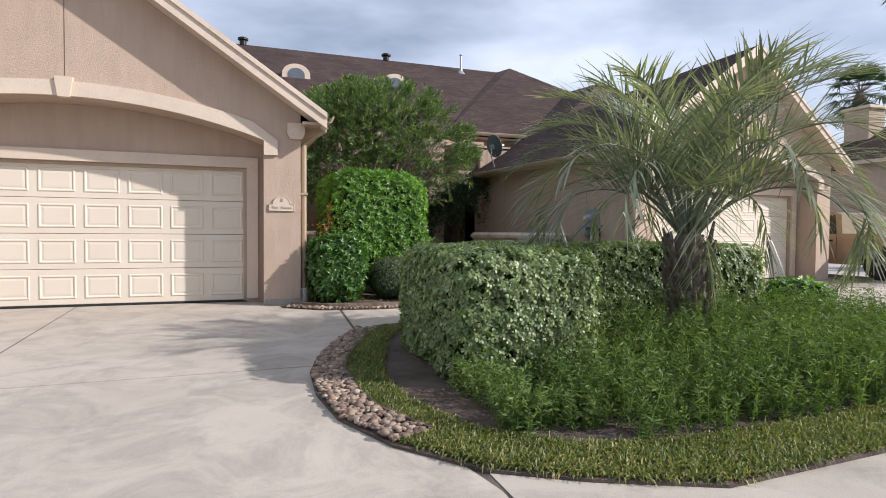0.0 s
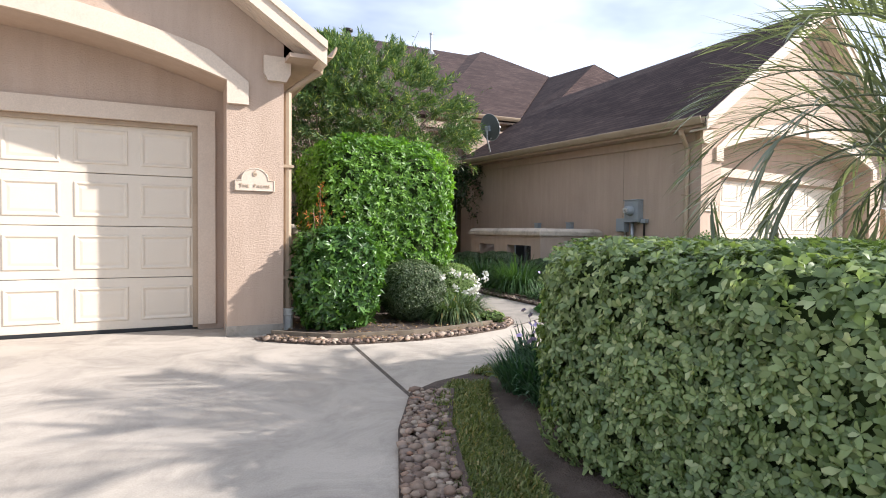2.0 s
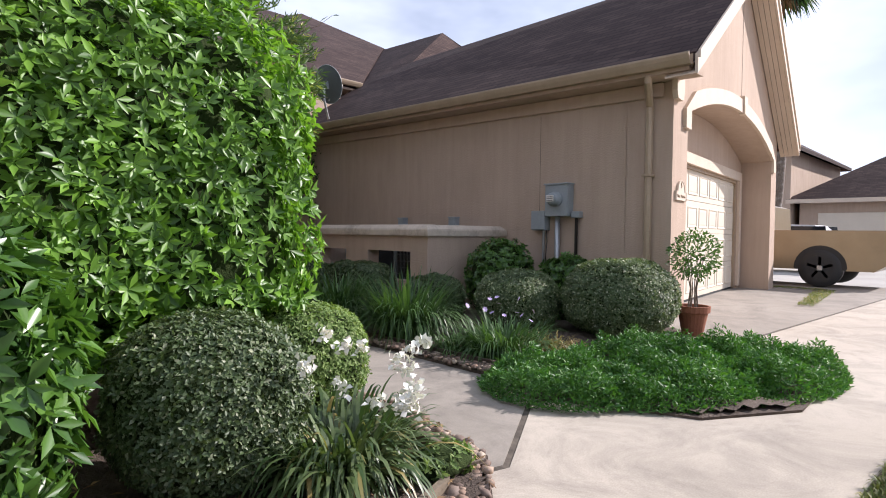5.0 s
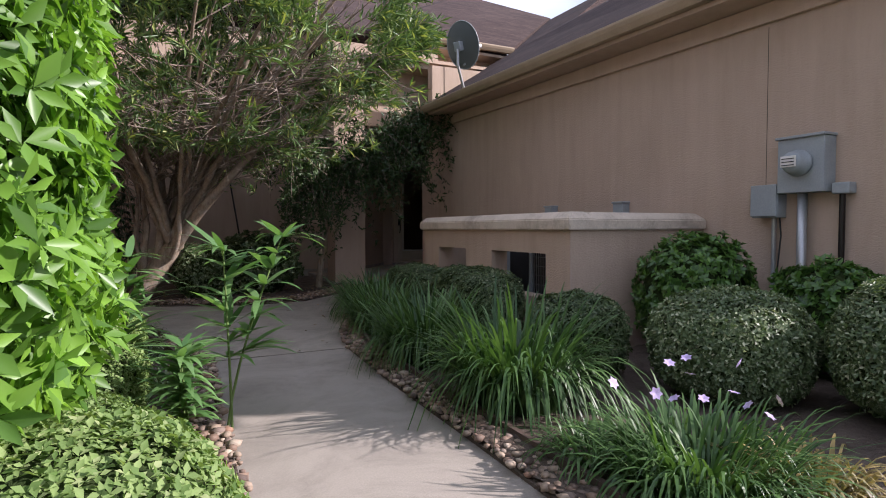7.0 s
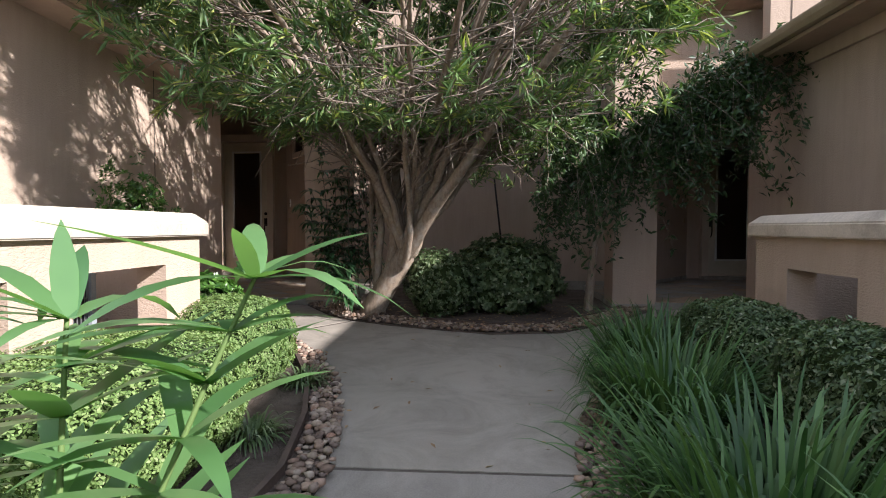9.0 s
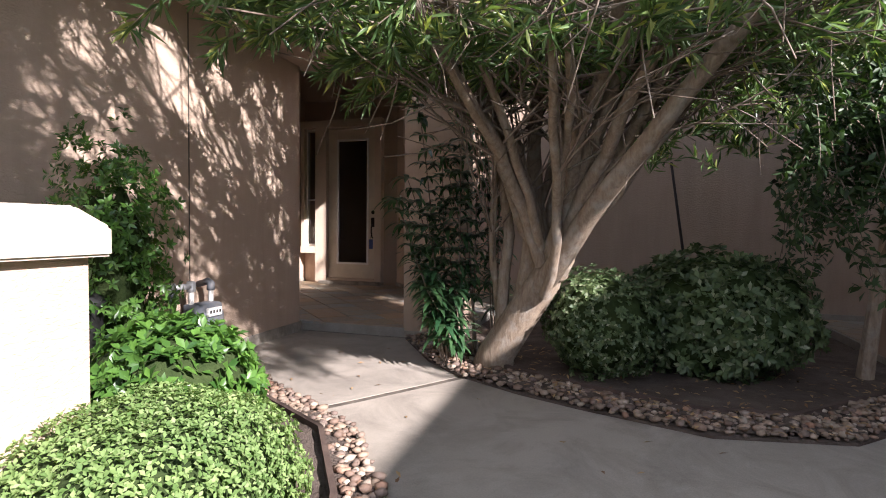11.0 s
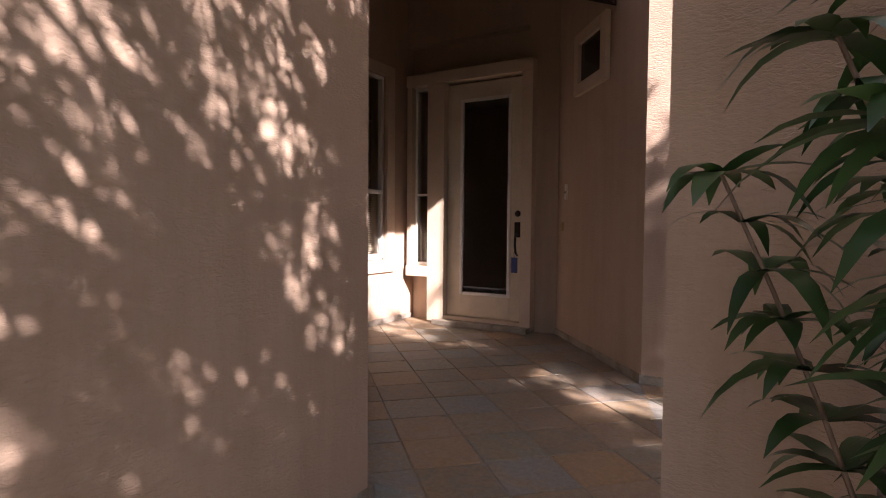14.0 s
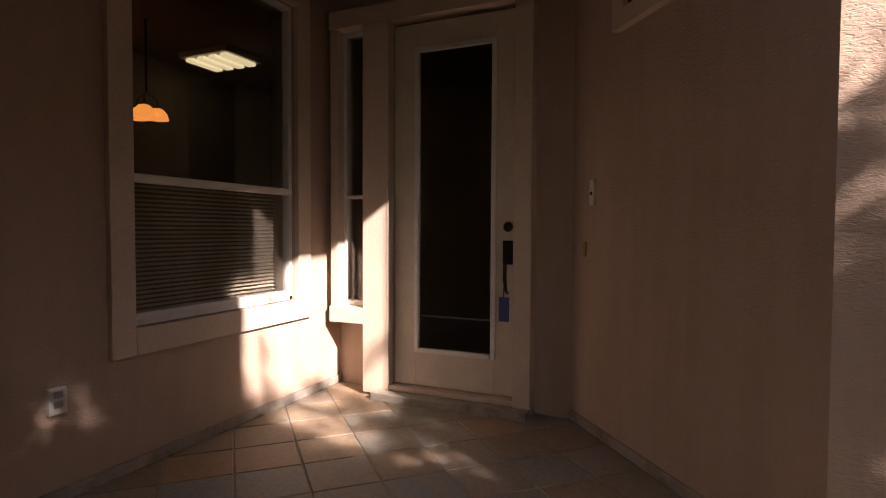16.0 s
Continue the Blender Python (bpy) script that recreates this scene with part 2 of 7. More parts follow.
M["soil"] = surface("brown_mulch_soil", (0.060, 0.043, 0.033), (0.125, 0.094, 0.074), 5.0, 55.0, 0.95, 0.9, 0.02, grime=(0.17, 0.135, 0.108), grime_amount=0.6)
M["ground"] = surface("pale_worn_paving", (0.34, 0.32, 0.29), (0.44, 0.42, 0.38), 0.6, 60.0, 0.9, 0.3, 0.004, grime=(0.2, 0.19, 0.17), grime_amount=0.5)
M["shingle_y"] = shingle_mat("brown_shingles_side", "y")
M["shingle_x"] = shingle_mat("brown_shingles_front", "x")
M["slate"] = slate_mat("multicolour_slate")
M["grout"] = surface("grey_grout", (0.25, 0.23, 0.20), (0.33, 0.31, 0.27), 8.0, 140.0, 0.9, 0.3)
M["stone"] = stone_mat("river_stone")
M["timber"] = surface("weathered_grey_timber", (0.13, 0.10, 0.07), (0.22, 0.18, 0.13), 6.0, 70.0, 0.9, 0.5, 0.006)
M["edging"] = surface("dark_brown_edging", (0.06, 0.04, 0.032), (0.11, 0.075, 0.058), 6.0, 70.0, 0.8, 0.3, 0.004)
M["bark"] = bark_mat("pale_brown_bark", (0.165, 0.118, 0.080), (0.335, 0.262, 0.190))
M["twig"] = bark_mat("grey_brown_twig", (0.13, 0.095, 0.07), (0.27, 0.21, 0.16))
M["palm_bark"] = bark_mat("shaggy_palm_bark", (0.07, 0.05, 0.036), (0.2, 0.155, 0.115))
M["dark_glass"] = glass_mat("window_glass", (0.92, 0.95, 0.94))
M["white"] = plain("white_paint", (0.72, 0.70, 0.66), 0.45)
M["cream"] = plain("cream_door_paint", (0.62, 0.54, 0.42), 0.45)
M["bronze"] = plain("dark_bronze", (0.025, 0.02, 0.018), 0.4, 0.6)
M["metergrey"] = plain("grey_enamel", (0.30, 0.33, 0.34), 0.45)
M["conduit"] = plain("galvanised_steel", (0.42, 0.43, 0.43), 0.4, 0.7)
M["gasgrey"] = surface("weathered_blue_grey_paint", (0.075, 0.085, 0.10), (0.12, 0.135, 0.155), 9.0, 90.0, 0.65, 0.15, 0.003, grime=(0.22, 0.19, 0.15), grime_amount=0.6)
M["rubber"] = plain("black_rubber", (0.02, 0.02, 0.02), 0.6)
M["pvc"] = plain("white_pvc", (0.68, 0.67, 0.63), 0.4)
M["terracotta"] = surface("terracotta", (0.24, 0.085, 0.045), (0.33, 0.13, 0.07), 6.0, 70.0, 0.8, 0.2)
# solid shrub filler; the shade deep between leaves is put into its dark colour
M["core"] = surface("painted_inner_shade", (0.022, 0.036, 0.012), (0.045, 0.065, 0.022), 14.0, 70.0, 0.95, 0.6, 0.02, spec=0.1)
# foliage
M["pitto"] = leaf_mat("grey_green_variegated_leaf", (0.100, 0.155, 0.060), (0.265, 0.345, 0.145), 0.42, 0.32, tip=(0.420, 0.480, 0.260), spec=0.5)
M["ligustrum"] = leaf_mat("bright_green_leaf", (0.059, 0.143, 0.021), (0.178, 0.344, 0.048), 0.4, 0.35)
M["camellia"] = leaf_mat("deep_green_glossy_leaf", (0.035, 0.093, 0.021), (0.093, 0.197, 0.037), 0.3, 0.25)
M["boxwood"] = leaf_mat("small_fresh_green_leaf", (0.090, 0.162, 0.042), (0.240, 0.335, 0.125), 0.65, 0.28, tip=(0.29, 0.35, 0.17), spec=0.25)
M["ballgrey"] = leaf_mat("small_grey_green_leaf", (0.065, 0.109, 0.041), (0.174, 0.232, 0.109), 0.45, 0.2, tip=(0.493, 0.522, 0.377))
M["strap"] = leaf_mat("dark_strap_leaf", (0.027, 0.074, 0.020), (0.095, 0.180, 0.056), 0.45, 0.22, spec=0.4)
M["dry_strap"] = leaf_mat("straw_strap_leaf", (0.16, 0.13, 0.05), (0.36, 0.28, 0.12), 0.5, 0.25)
M["ball_dark"] = leaf_mat("small_dull_green_leaf", (0.040, 0.075, 0.026), (0.115, 0.165, 0.070), 0.5, 0.2, tip=(0.27, 0.30, 0.20))
M["strap_pale"] = leaf_mat("pale_strap_leaf", (0.045, 0.090, 0.028), (0.130, 0.180, 0.075), 0.4, 0.25, tip=(0.36, 0.28, 0.11))
M["juniper"] = leaf_mat("bright_ground_cover_leaf", (0.034, 0.128, 0.023), (0.098, 0.243, 0.041), 0.5, 0.2)
M["weed"] = leaf_mat("feathery_green_leaf", (0.055, 0.108, 0.028), (0.165, 0.235, 0.075), 0.65, 0.3, spec=0.2)
M["oleander"] = leaf_mat("oleander_leaf", (0.058, 0.122, 0.040), (0.160, 0.245, 0.090), 0.40, 0.27, tip=(0.435, 0.478, 0.145))
M["oleander_fresh"] = leaf_mat("fresh_oleander_leaf", (0.070, 0.170, 0.055), (0.185, 0.330, 0.130), 0.33, 0.35)
M["oleander_dark"] = leaf_mat("deep_oleander_leaf", (0.020, 0.064, 0.028), (0.060, 0.130, 0.055), 0.30, 0.2)
M["palm"] = leaf_mat("silvery_palm_leaflet", (0.120, 0.145, 0.100), (0.290, 0.315, 0.240), 0.42, 0.28)
M["vine"] = leaf_mat("dark_vine_leaf", (0.019, 0.047, 0.015), (0.047, 0.094, 0.028), 0.5, 0.2)
M["grass"] = leaf_mat("lawn_blade", (0.090, 0.135, 0.036), (0.250, 0.265, 0.095), 0.55, 0.25, tip=(0.42, 0.34, 0.16))
M["petal_white"] = leaf_mat("white_petal", (0.75, 0.74, 0.71), (0.85, 0.84, 0.82), 0.6, 0.05)
M["petal_purple"] = leaf_mat("purple_petal", (0.34, 0.25, 0.52), (0.52, 0.42, 0.70), 0.6, 0.1)
M["petal_orange"] = leaf_mat("orange_new_leaf", (0.38, 0.11, 0.03), (0.50, 0.22, 0.06), 0.5, 0.3)
M["litter"] = leaf_mat("dry_fallen_leaf", (0.17, 0.09, 0.045), (0.36, 0.24, 0.13), 0.8, 0.1)


# ---- building helpers ----
def obj(name, bm, mat, smooth=False):
    me = bpy.data.meshes.new(name)
    bm.normal_update()
    bm.to_mesh(me)
    bm.free()
    me.materials.append(mat)
    if smooth:
        me.polygons.foreach_set("use_smooth", [True] * len(me.polygons))
    return new(name, me)


def part(name, bm, material, parent, label="", smooth=False):
    ob = obj(name, bm, material, smooth)
    ob.parent = parent
    ob.matrix_parent_inverse = parent.matrix_basis.inverted() if parent.parent is None else (parent.parent.matrix_basis @ parent.matrix_basis).inverted()
    if parent.parent is not None:
        ob.matrix_parent_inverse = Matrix.Identity(4)
        ob.matrix_parent_inverse = (parent.parent.matrix_basis @ parent.matrix_parent_inverse @ parent.matrix_basis).inverted()
    return tagged(ob, label)


def thing(name, x, y, z, label, category, group="", kind=""):
    ob = new(name)
    ob.empty_display_size = 0.1
    ob.matrix_basis = Matrix.Translation((x, y, z))
    return tagged(ob, label, category, group, kind)


def setting(name, bm, mat, label, category="", smooth=False):
    return tagged(obj(name, bm, mat, smooth), label, category or name.split("_")[0], kind="structure")


def add_box(bm, x0, x1, y0, y1, z0, z1, bevel=0.0, m=None):
    mat = Matrix.Translation(((x0 + x1) / 2, (y0 + y1) / 2, (z0 + z1) / 2)) @ Matrix.Diagonal((abs(x1 - x0), abs(y1 - y0), abs(z1 - z0), 1))
    r = bmesh.ops.create_cube(bm, size=1.0, matrix=mat)
    vs = r["verts"]
    if bevel:
        es = list({e for v in vs for e in v.link_edges})
        br = bmesh.ops.bevel(bm, geom=es, offset=bevel, segments=2, affect="EDGES", profile=0.6)
        vs = list({v for f in br["faces"] for v in f.verts} | {v for v in vs if v.is_valid})
    if m is not None:
        vs = [v for v in vs if v.is_valid]
        seen = set(vs)
        stack = list(vs)
        while stack:
            for e in stack.pop().link_edges:
                for w in e.verts:
                    if w not in seen:
                        seen.add(w)
                        stack.append(w)
        bmesh.ops.transform(bm, matrix=m, verts=list(seen))
    return bm


def box(x0, x1, y0, y1, z0, z1, bevel=0.0, m=None):
    return add_box(bmesh.new(), x0, x1, y0, y1, z0, z1, bevel, m)


def prism(pts, depth, m, bm=None):
    """Polygon (a, b) lying in the local a-c plane, carried depth along local b, placed by m."""
    bm = bm or bmesh.new()
    lo = [bm.verts.new(m @ Vector((a, 0, c))) for a, c in pts]
    hi = [bm.verts.new(m @ Vector((a, depth, c))) for a, c in pts]
    n = len(pts)
    fs = [bm.faces.new(lo), bm.faces.new(hi[::-1])]
    for i in range(n):
        fs.append(bm.faces.new((lo[i], hi[i], hi[(i + 1) % n], lo[(i + 1) % n])))
    bm.normal_update()
    bmesh.ops.triangulate(bm, faces=fs[:2])
    bmesh.ops.recalc_face_normals(bm, faces=bm.faces[:])
    return bm


def slab(pts, z0, z1, bm=None):
    """Flat polygon of plan points with a thickness."""
    bm = bm or bmesh.new()
    lo = [bm.verts.new((x, y, z0)) for x, y in pts]
    hi = [bm.verts.new((x, y, z1)) for x, y in pts]
    n = len(pts)
    fs = [bm.faces.new(lo[::-1]), bm.faces.new(hi)]
    for i in range(n):
        bm.faces.new((lo[i], lo[(i + 1) % n], hi[(i + 1) % n], hi[i]))
    bm.normal_update()
    bmesh.ops.triangulate(bm, faces=fs)
    bmesh.ops.recalc_face_normals(bm, faces=bm.faces[:])
    return bm


def sheet(pts, thick):
    """Sloping roof slab: a polygon in space with a thickness downwards."""
    bm = bmesh.new()
    hi = [bm.verts.new(p) for p in pts]
    lo = [bm.verts.new((p[0], p[1], p[2] - thick)) for p in pts]
    n = len(pts)
    fs = [bm.faces.new(hi), bm.faces.new(lo[::-1])]
    for i in range(n):
        bm.faces.new((hi[i], lo[i], lo[(i + 1) % n], hi[(i + 1) % n]))
    bm.normal_update()
    bmesh.ops.triangulate(bm, faces=fs)
    bmesh.ops.recalc_face_normals(bm, faces=bm.faces[:])
    return bm


def wall_bm(a, b, z0, z1, thick, bm=None):
    """Upright wall from plan point a to b; thickness to the left of a->b."""
    ax, ay = a
    bx, by = b
    L = math.hypot(bx - ax, by - ay)
    nx, ny = -(by - ay) / L * thick, (bx - ax) / L * thick
    return slab([(ax, ay), (bx, by), (bx + nx, by + ny), (ax + nx, ay + ny)], z0, z1, bm)


def tube_bm(bm, path, radii, sides=8, cap=True):
    """Tapered tube along a path of points."""
    path = [Vector(p) for p in path]
    rings = []
    side = None
    for i, p in enumerate(path):
        d = (path[min(i + 1, len(path) - 1)] - path[max(i - 1, 0)]).normalized()
        if side is None:
            side = d.orthogonal().normalized()
        side = (side - d * side.dot(d))
        side = side.normalized() if side.length > 1e-6 else d.orthogonal().normalized()
        up = d.cross(side)
        r = radii[i] if not isinstance(radii, (int, float)) else radii
        rings.append([bm.verts.new(p + (side * math.cos(a) + up * math.sin(a)) * r) for a in [2 * math.pi * k / sides for k in range(sides)]])
    for r0, r1 in zip(rings, rings[1:]):
        for k in range(sides):
            bm.faces.new((r0[k], r0[(k + 1) % sides], r1[(k + 1) % sides], r1[k]))
    if cap:
        bm.faces.new(rings[0][::-1])
        bm.faces.new(rings[-1])
    return bm


def tube(path, radii, sides=8):
    return tube_bm(bmesh.new(), path, radii, sides)


def lathe(profile, x, y, z, sides=20, bm=None):
    """Turned body about an upright axis; profile rows (radius, height)."""
    bm = bm or bmesh.new()
    rings = [[bm.verts.new((x + r * math.cos(2 * math.pi * k / sides), y + r * math.sin(2 * math.pi * k / sides), z + h)) for k in range(sides)] for r, h in profile]
    for r0, r1 in zip(rings, rings[1:]):
        for k in range(sides):
            bm.faces.new((r0[k], r0[(k + 1) % sides], r1[(k + 1) % sides], r1[k]))
    bm.faces.new(rings[0][::-1])
    bm.faces.new(rings[-1])
    return bm


# ---- ground and paving ----
gbm = bmesh.new()
bmesh.ops.create_grid(gbm, x_segments=1, y_segments=1, size=600.0, matrix=Matrix.Translation((0, 0, -0.12)))
setting("ground", gbm, M["ground"], "worn pale paving of the street reaching far off", "ground")
setting("joint_bed", slab([(-9, -8), (16, -8), (16, 18), (-9, 18)], -0.11, -0.004), M["joint"], "dark filler under the slab joints", "paving")

G = 0.004
drive = [
    [(-9, -6), (1.06 - G, -6), (1.06 - G, 2.0), (0.53, 4.55 - G), (-9, 4.45 - G)],
    [(-9, 4.45), (-2.05 - G, 4.52), (-2.42 - G, 9.25), (-9, 9.25)],
    [(-2.05, 4.52), (0.53, 4.55), (1.13 - G, 6.1), (1.26 - G, 8.7), (0.0, 9.25), (-2.42, 9.25)],
    [(1.06, -6), (16, -6), (16, 2.6), (1.06, 2.6)],
    [(0.55, 4.58), (1.12, 2.62), (16, 2.62), (16, 5.2), (3.6, 7.0), (1.16, 6.12)],
    [(1.145, 6.13), (3.6, 7.02), (16, 5.22), (16, 8.0), (4.1, 8.68 - G), (3.3, 8.2), (1.28, 8.7)],
    [(3.3, 8.22), (4.1, 8.7), (16, 8.02), (16, 12.0), (5.0, 12.76 - G), (2.0, 12.70 - G), (1.3, 8.74)],
    [(1.2, 12.72), (6.0, 12.77), (6.6, 17.9), (2.6, 16.62 - G), (2.1, 15.82 - G), (1.3, 14.6)],
    [(1.25, 14.62), (2.06, 15.84), (2.56, 16.64), (1.6, 17.75), (0.42, 17.75), (0.42, 14.6)],
]
for pts in drive:
    bm = slab(pts, -0.1, 0.0)
    bm.normal_update()
    top = [e for e in bm.edges if all(abs(v.co.z) < 1e-5 for v in e.verts) and any(abs(f.normal.z) < 0.5 for f in e.link_faces)]
    bmesh.ops.bevel(bm, geom=top, offset=0.008, segments=2, affect="EDGES")
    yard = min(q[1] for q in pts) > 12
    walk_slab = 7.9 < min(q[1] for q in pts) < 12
    setting("concrete_slab", bm, M["concrete_dark" if yard else "concrete_walk" if walk_slab else "concrete"], "dark grey concrete paving slab" if yard else "weathered pale concrete paving slab with dark stains", "paving")


# ---- garages ----
def garage(prefix, m, W, number, label_side):
    """Gabled stucco garage front. Local a runs along the front from the corner at the walk, b into the building."""
    half, slope, eave = W / 2, 0.68, 2.97
    arc = []
    u0, u1 = 0.54, W - 0.54
    rise = 0.44
    R_ = ((u1 - u0) ** 2 / 4 + rise * rise) / (2 * rise)
    for k in range(25):
        u = u1 + (u0 - u1) * k / 24
        arc.append((u, 2.5 + math.sqrt(max(R_ * R_ - (u - half) ** 2, 0)) - (R_ - rise)))
    outline = [(0, 0.0), (0, eave), (half, eave + half * slope), (W, eave), (W, 0.0), (u1, 0.0)] + arc + [(u0, 0.0)]
    setting(prefix + "_front", prism(outline, 0.55, m), M["stucco"], "tan stucco gable wall with a broad arched opening", "wall")
    # arched band with square label stops and a keystone
    outer = []
    for u, z in arc:
        a = math.atan2(z - (2.5 + rise - R_), u - half)
        outer.append((u + 0.2 * math.cos(a), z + 0.2 * math.sin(a)))
    ins = [(u, z) for u, z in arc]
    band = [(u1 + 0.2, 2.28), (u1 + 0.2, 2.5)] + outer[1:-1] + [(u0 - 0.2, 2.5), (u0 - 0.2, 2.28), (u0 - 0.003, 2.28)] + ins[::-1] + [(u1 + 0.003, 2.28)]
    setting(prefix + "_arch_trim", prism(band, 0.06, m @ Matrix.Translation((0, -0.045, 0))), M["trim"], "cream moulded arch band over the garage opening", "trim")
    top = 2.5 + rise
    setting(prefix + "_keystone", prism([(half - 0.07, top - 0.02), (half + 0.07, top - 0.02), (half + 0.11, top + 0.25), (half - 0.11, top + 0.25)], 0.09, m @ Matrix.Translation((0, -0.075, 0))), M["trim"], "cream tapered keystone on the arch", "trim")
    # recessed wall and door frame
    d0, d1 = 0.79, W - 0.79
    back = [(0.2, 0.0), (0.2, 3.1), (W - 0.2, 3.1), (W - 0.2, 0.0), (d1, 0.0), (d1, 2.13), (d0, 2.13), (d0, 0.0)]
    setting(prefix + "_recess_wall", prism(back, 0.2, m @ Matrix.Translation((0, 0.553, 0))), M["stucco"], "tan stucco wall set back above the garage door", "wall")
    frame_pts = [(d0 - 0.17, 0.06), (d0 - 0.17, 2.29), (d1 + 0.17, 2.29), (d1 + 0.17, 0.06), (d1 + 0.002, 0.06), (d1 + 0.002, 2.128), (d0 - 0.002, 2.128), (d0 - 0.002, 0.06)]
    setting(prefix + "_door_trim", prism(frame_pts, 0.05, m @ Matrix.Translation((0, 0.503, 0))), M["trim"], "cream flat trim round the garage door", "trim")
    inner_pts = [(d0, 0.02), (d0, 2.128), (d1, 2.128), (d1, 0.02), (d1 - 0.05, 0.02), (d1 - 0.05, 2.08), (d0 + 0.05, 2.08), (d0 + 0.05, 0.02)]
    setting(prefix + "_door_stop", prism(inner_pts, 0.05, m @ Matrix.Translation((0, 0.575, 0))), M["gutter"], "tan weather stop round the garage door", "trim")
    # sectional door
    loc = m @ Vector((half, 0.64, 0.0))
    door = thing(prefix + "_door", loc.x, loc.y, 0, "closed cream panelled sectional garage door", "garage door")
    n = 8
    wid = (d1 - d0 - 0.02) / n
    for row in range(4):
        z0 = 0.035 + row * 0.522
        sec = part("section", box(d0 + 0.01, d1 - 0.01, 0.62, 0.66, z0, z0 + 0.516, 0.006, m), M["gdoor"], door)
        for k in range(n):
            a0 = d0 + 0.01 + k * wid
            bm = bmesh.new()
            # raised panel: outer moulding and a sunk bevelled field
            rows_ = [(0.055, 0.085, 0.0), (0.063, 0.093, -0.010), (0.075, 0.105, -0.011), (0.095, 0.125, 0.001), (0.125, 0.155, -0.004)]
            rings = []
            for ix, iz, dep in rows_:
                rings.append([bm.verts.new(m @ Vector(p)) for p in ((a0 + ix, 0.62 + dep, z0 + iz), (a0 + wid - ix, 0.62 + dep, z0 + iz), (a0 + wid - ix, 0.62 + dep, z0 + 0.516 - iz), (a0 + ix, 0.62 + dep, z0 + 0.516 - iz))])
            for r0, r1 in zip(rings, rings[1:]):
                for q in range(4):
                    bm.faces.new((r0[q], r0[(q + 1) % 4], r1[(q + 1) % 4], r1[q]))
            bm.faces.new(rings[-1])
            bmesh.ops.recalc_face_normals(bm, faces=bm.faces[:])
            part("panel", bm, M["gdoor"], sec)
    part("bottom_seal", box(d0 + 0.01, d1 - 0.01, 0.62, 0.66, 0.0, 0.034, 0.0, m), M["rubber"], door, "black rubber bottom seal")
    # foot of the pier: dark joint and foundation
    setting(prefix + "_pier_foot", box(-0.004, 0.545, -0.006, 0.2, 0.0, 0.10, 0.0, m), M["curb"], "grey concrete foot of the pier", "trim")
    # stucco control joints on the gable
    setting(prefix + "_control_joint", box(half - 0.004, half + 0.004, -0.003, 0.0, top + 0.26, eave + half * slope - 0.05, 0.0, m), M["joint"], "thin stucco control joint", "trim")
    # address plaque
    c = 0.28
    plq = [(c - 0.19, 1.44), (c + 0.19, 1.44), (c + 0.19, 1.545), (c + 0.13, 1.545)] + [(c + 0.13 * math.cos(t), 1.555 + 0.115 * math.sin(t)) for t in [math.pi * k / 14 for k in range(15)]] + [(c - 0.13, 1.545), (c - 0.19, 1.545)]
    pl = m @ Vector((c, -0.02, 1.44))
    plaque = thing("address_plaque", pl.x, pl.y, pl.z, "cream cast address plaque with raised rim on the garage pier", "sign")
    part("plate", prism(plq, 0.02, m @ Matrix.Translation((0, -0.02, 0))), M["trim"], plaque)
    rim = bmesh.new()
    pts = [m @ Vector((c + (a - c) * 0.965, -0.022, 1.53 + (z - 1.53) * 0.95)) for a, z in plq]
    tube_bm(rim, pts + [pts[0]], 0.005, 5, False)
    part("rim", rim, M["cap"], plaque)
    for body, size, zz in ((number, 0.09, 1.585), ("THE PALMS", 0.05, 1.475)):
        for k, ch_ in enumerate(body):
            if ch_ == " ":
                continue
            cu = bpy.data.curves.new("letter", "FONT")
            cu.body, cu.size, cu.align_x, cu.extrude = ch_, size * (1.0 if k in (0, 4) else 0.8), "CENTER", 0.003
            letter = bpy.data.objects.new("letter", cu)
            scene.collection.objects.link(letter)
            lx = (k - (len(body) - 1) / 2) * 0.033
            pos = m @ Vector((c + (lx if m[0][0] > 0 else -lx), -0.024, zz))
            letter.matrix_basis = Matrix.Translation(pos) @ pose(0, 0, 0, 90, 0, label_side)
            dg = bpy.context.evaluated_depsgraph_get()
            me = bpy.data.meshes.new_from_object(letter.evaluated_get(dg))
            me.transform(letter.matrix_basis)
            bpy.data.objects.remove(letter)
            me.materials.clear()
            me.materials.append(M["gutter"])
            lo = new("letter", me)
            lo.parent = plaque
            lo.matrix_parent_inverse = plaque.matrix_basis.inverted()
    return half, slope, eave


m1 = Matrix(((-1, 0, 0, 0.73), (0, 1, 0, 8.65), (0, 0, 1, 0), (0, 0, 0, 1)))
garage("garage", m1, 6.2, "6", 0)
TH2 = radians(6.5)
m2 = Matrix(((math.cos(TH2), 0, 0, 7.45), (math.sin(TH2), 1, 0, 9.3), (0, 0, 1, 0), (0, 0, 0, 1)))
garage("neighbour_garage", m2, 6.6, "5", 6.5)

# side walls of both houses along the courtyard
setting("wall_west", wall_bm((0.73, 9.2), (0.42, 17.71), 0, 2.95, 0.25), M["stucco"], "tan textured stucco side wall dappled with sun", "wall")
setting("wall_west_foot", wall_bm((0.745, 9.2), (0.434, 17.715), 0.0, 0.10, 0.06), M["curb"], "grey concrete foot of the stucco wall", "trim")
setting("wall_east", wall_bm((7.45, 17.99), (7.45, 9.845), 0, 3.12, 0.25), M["stucco"], "shaded tan stucco side wall of the neighbour house", "wall")
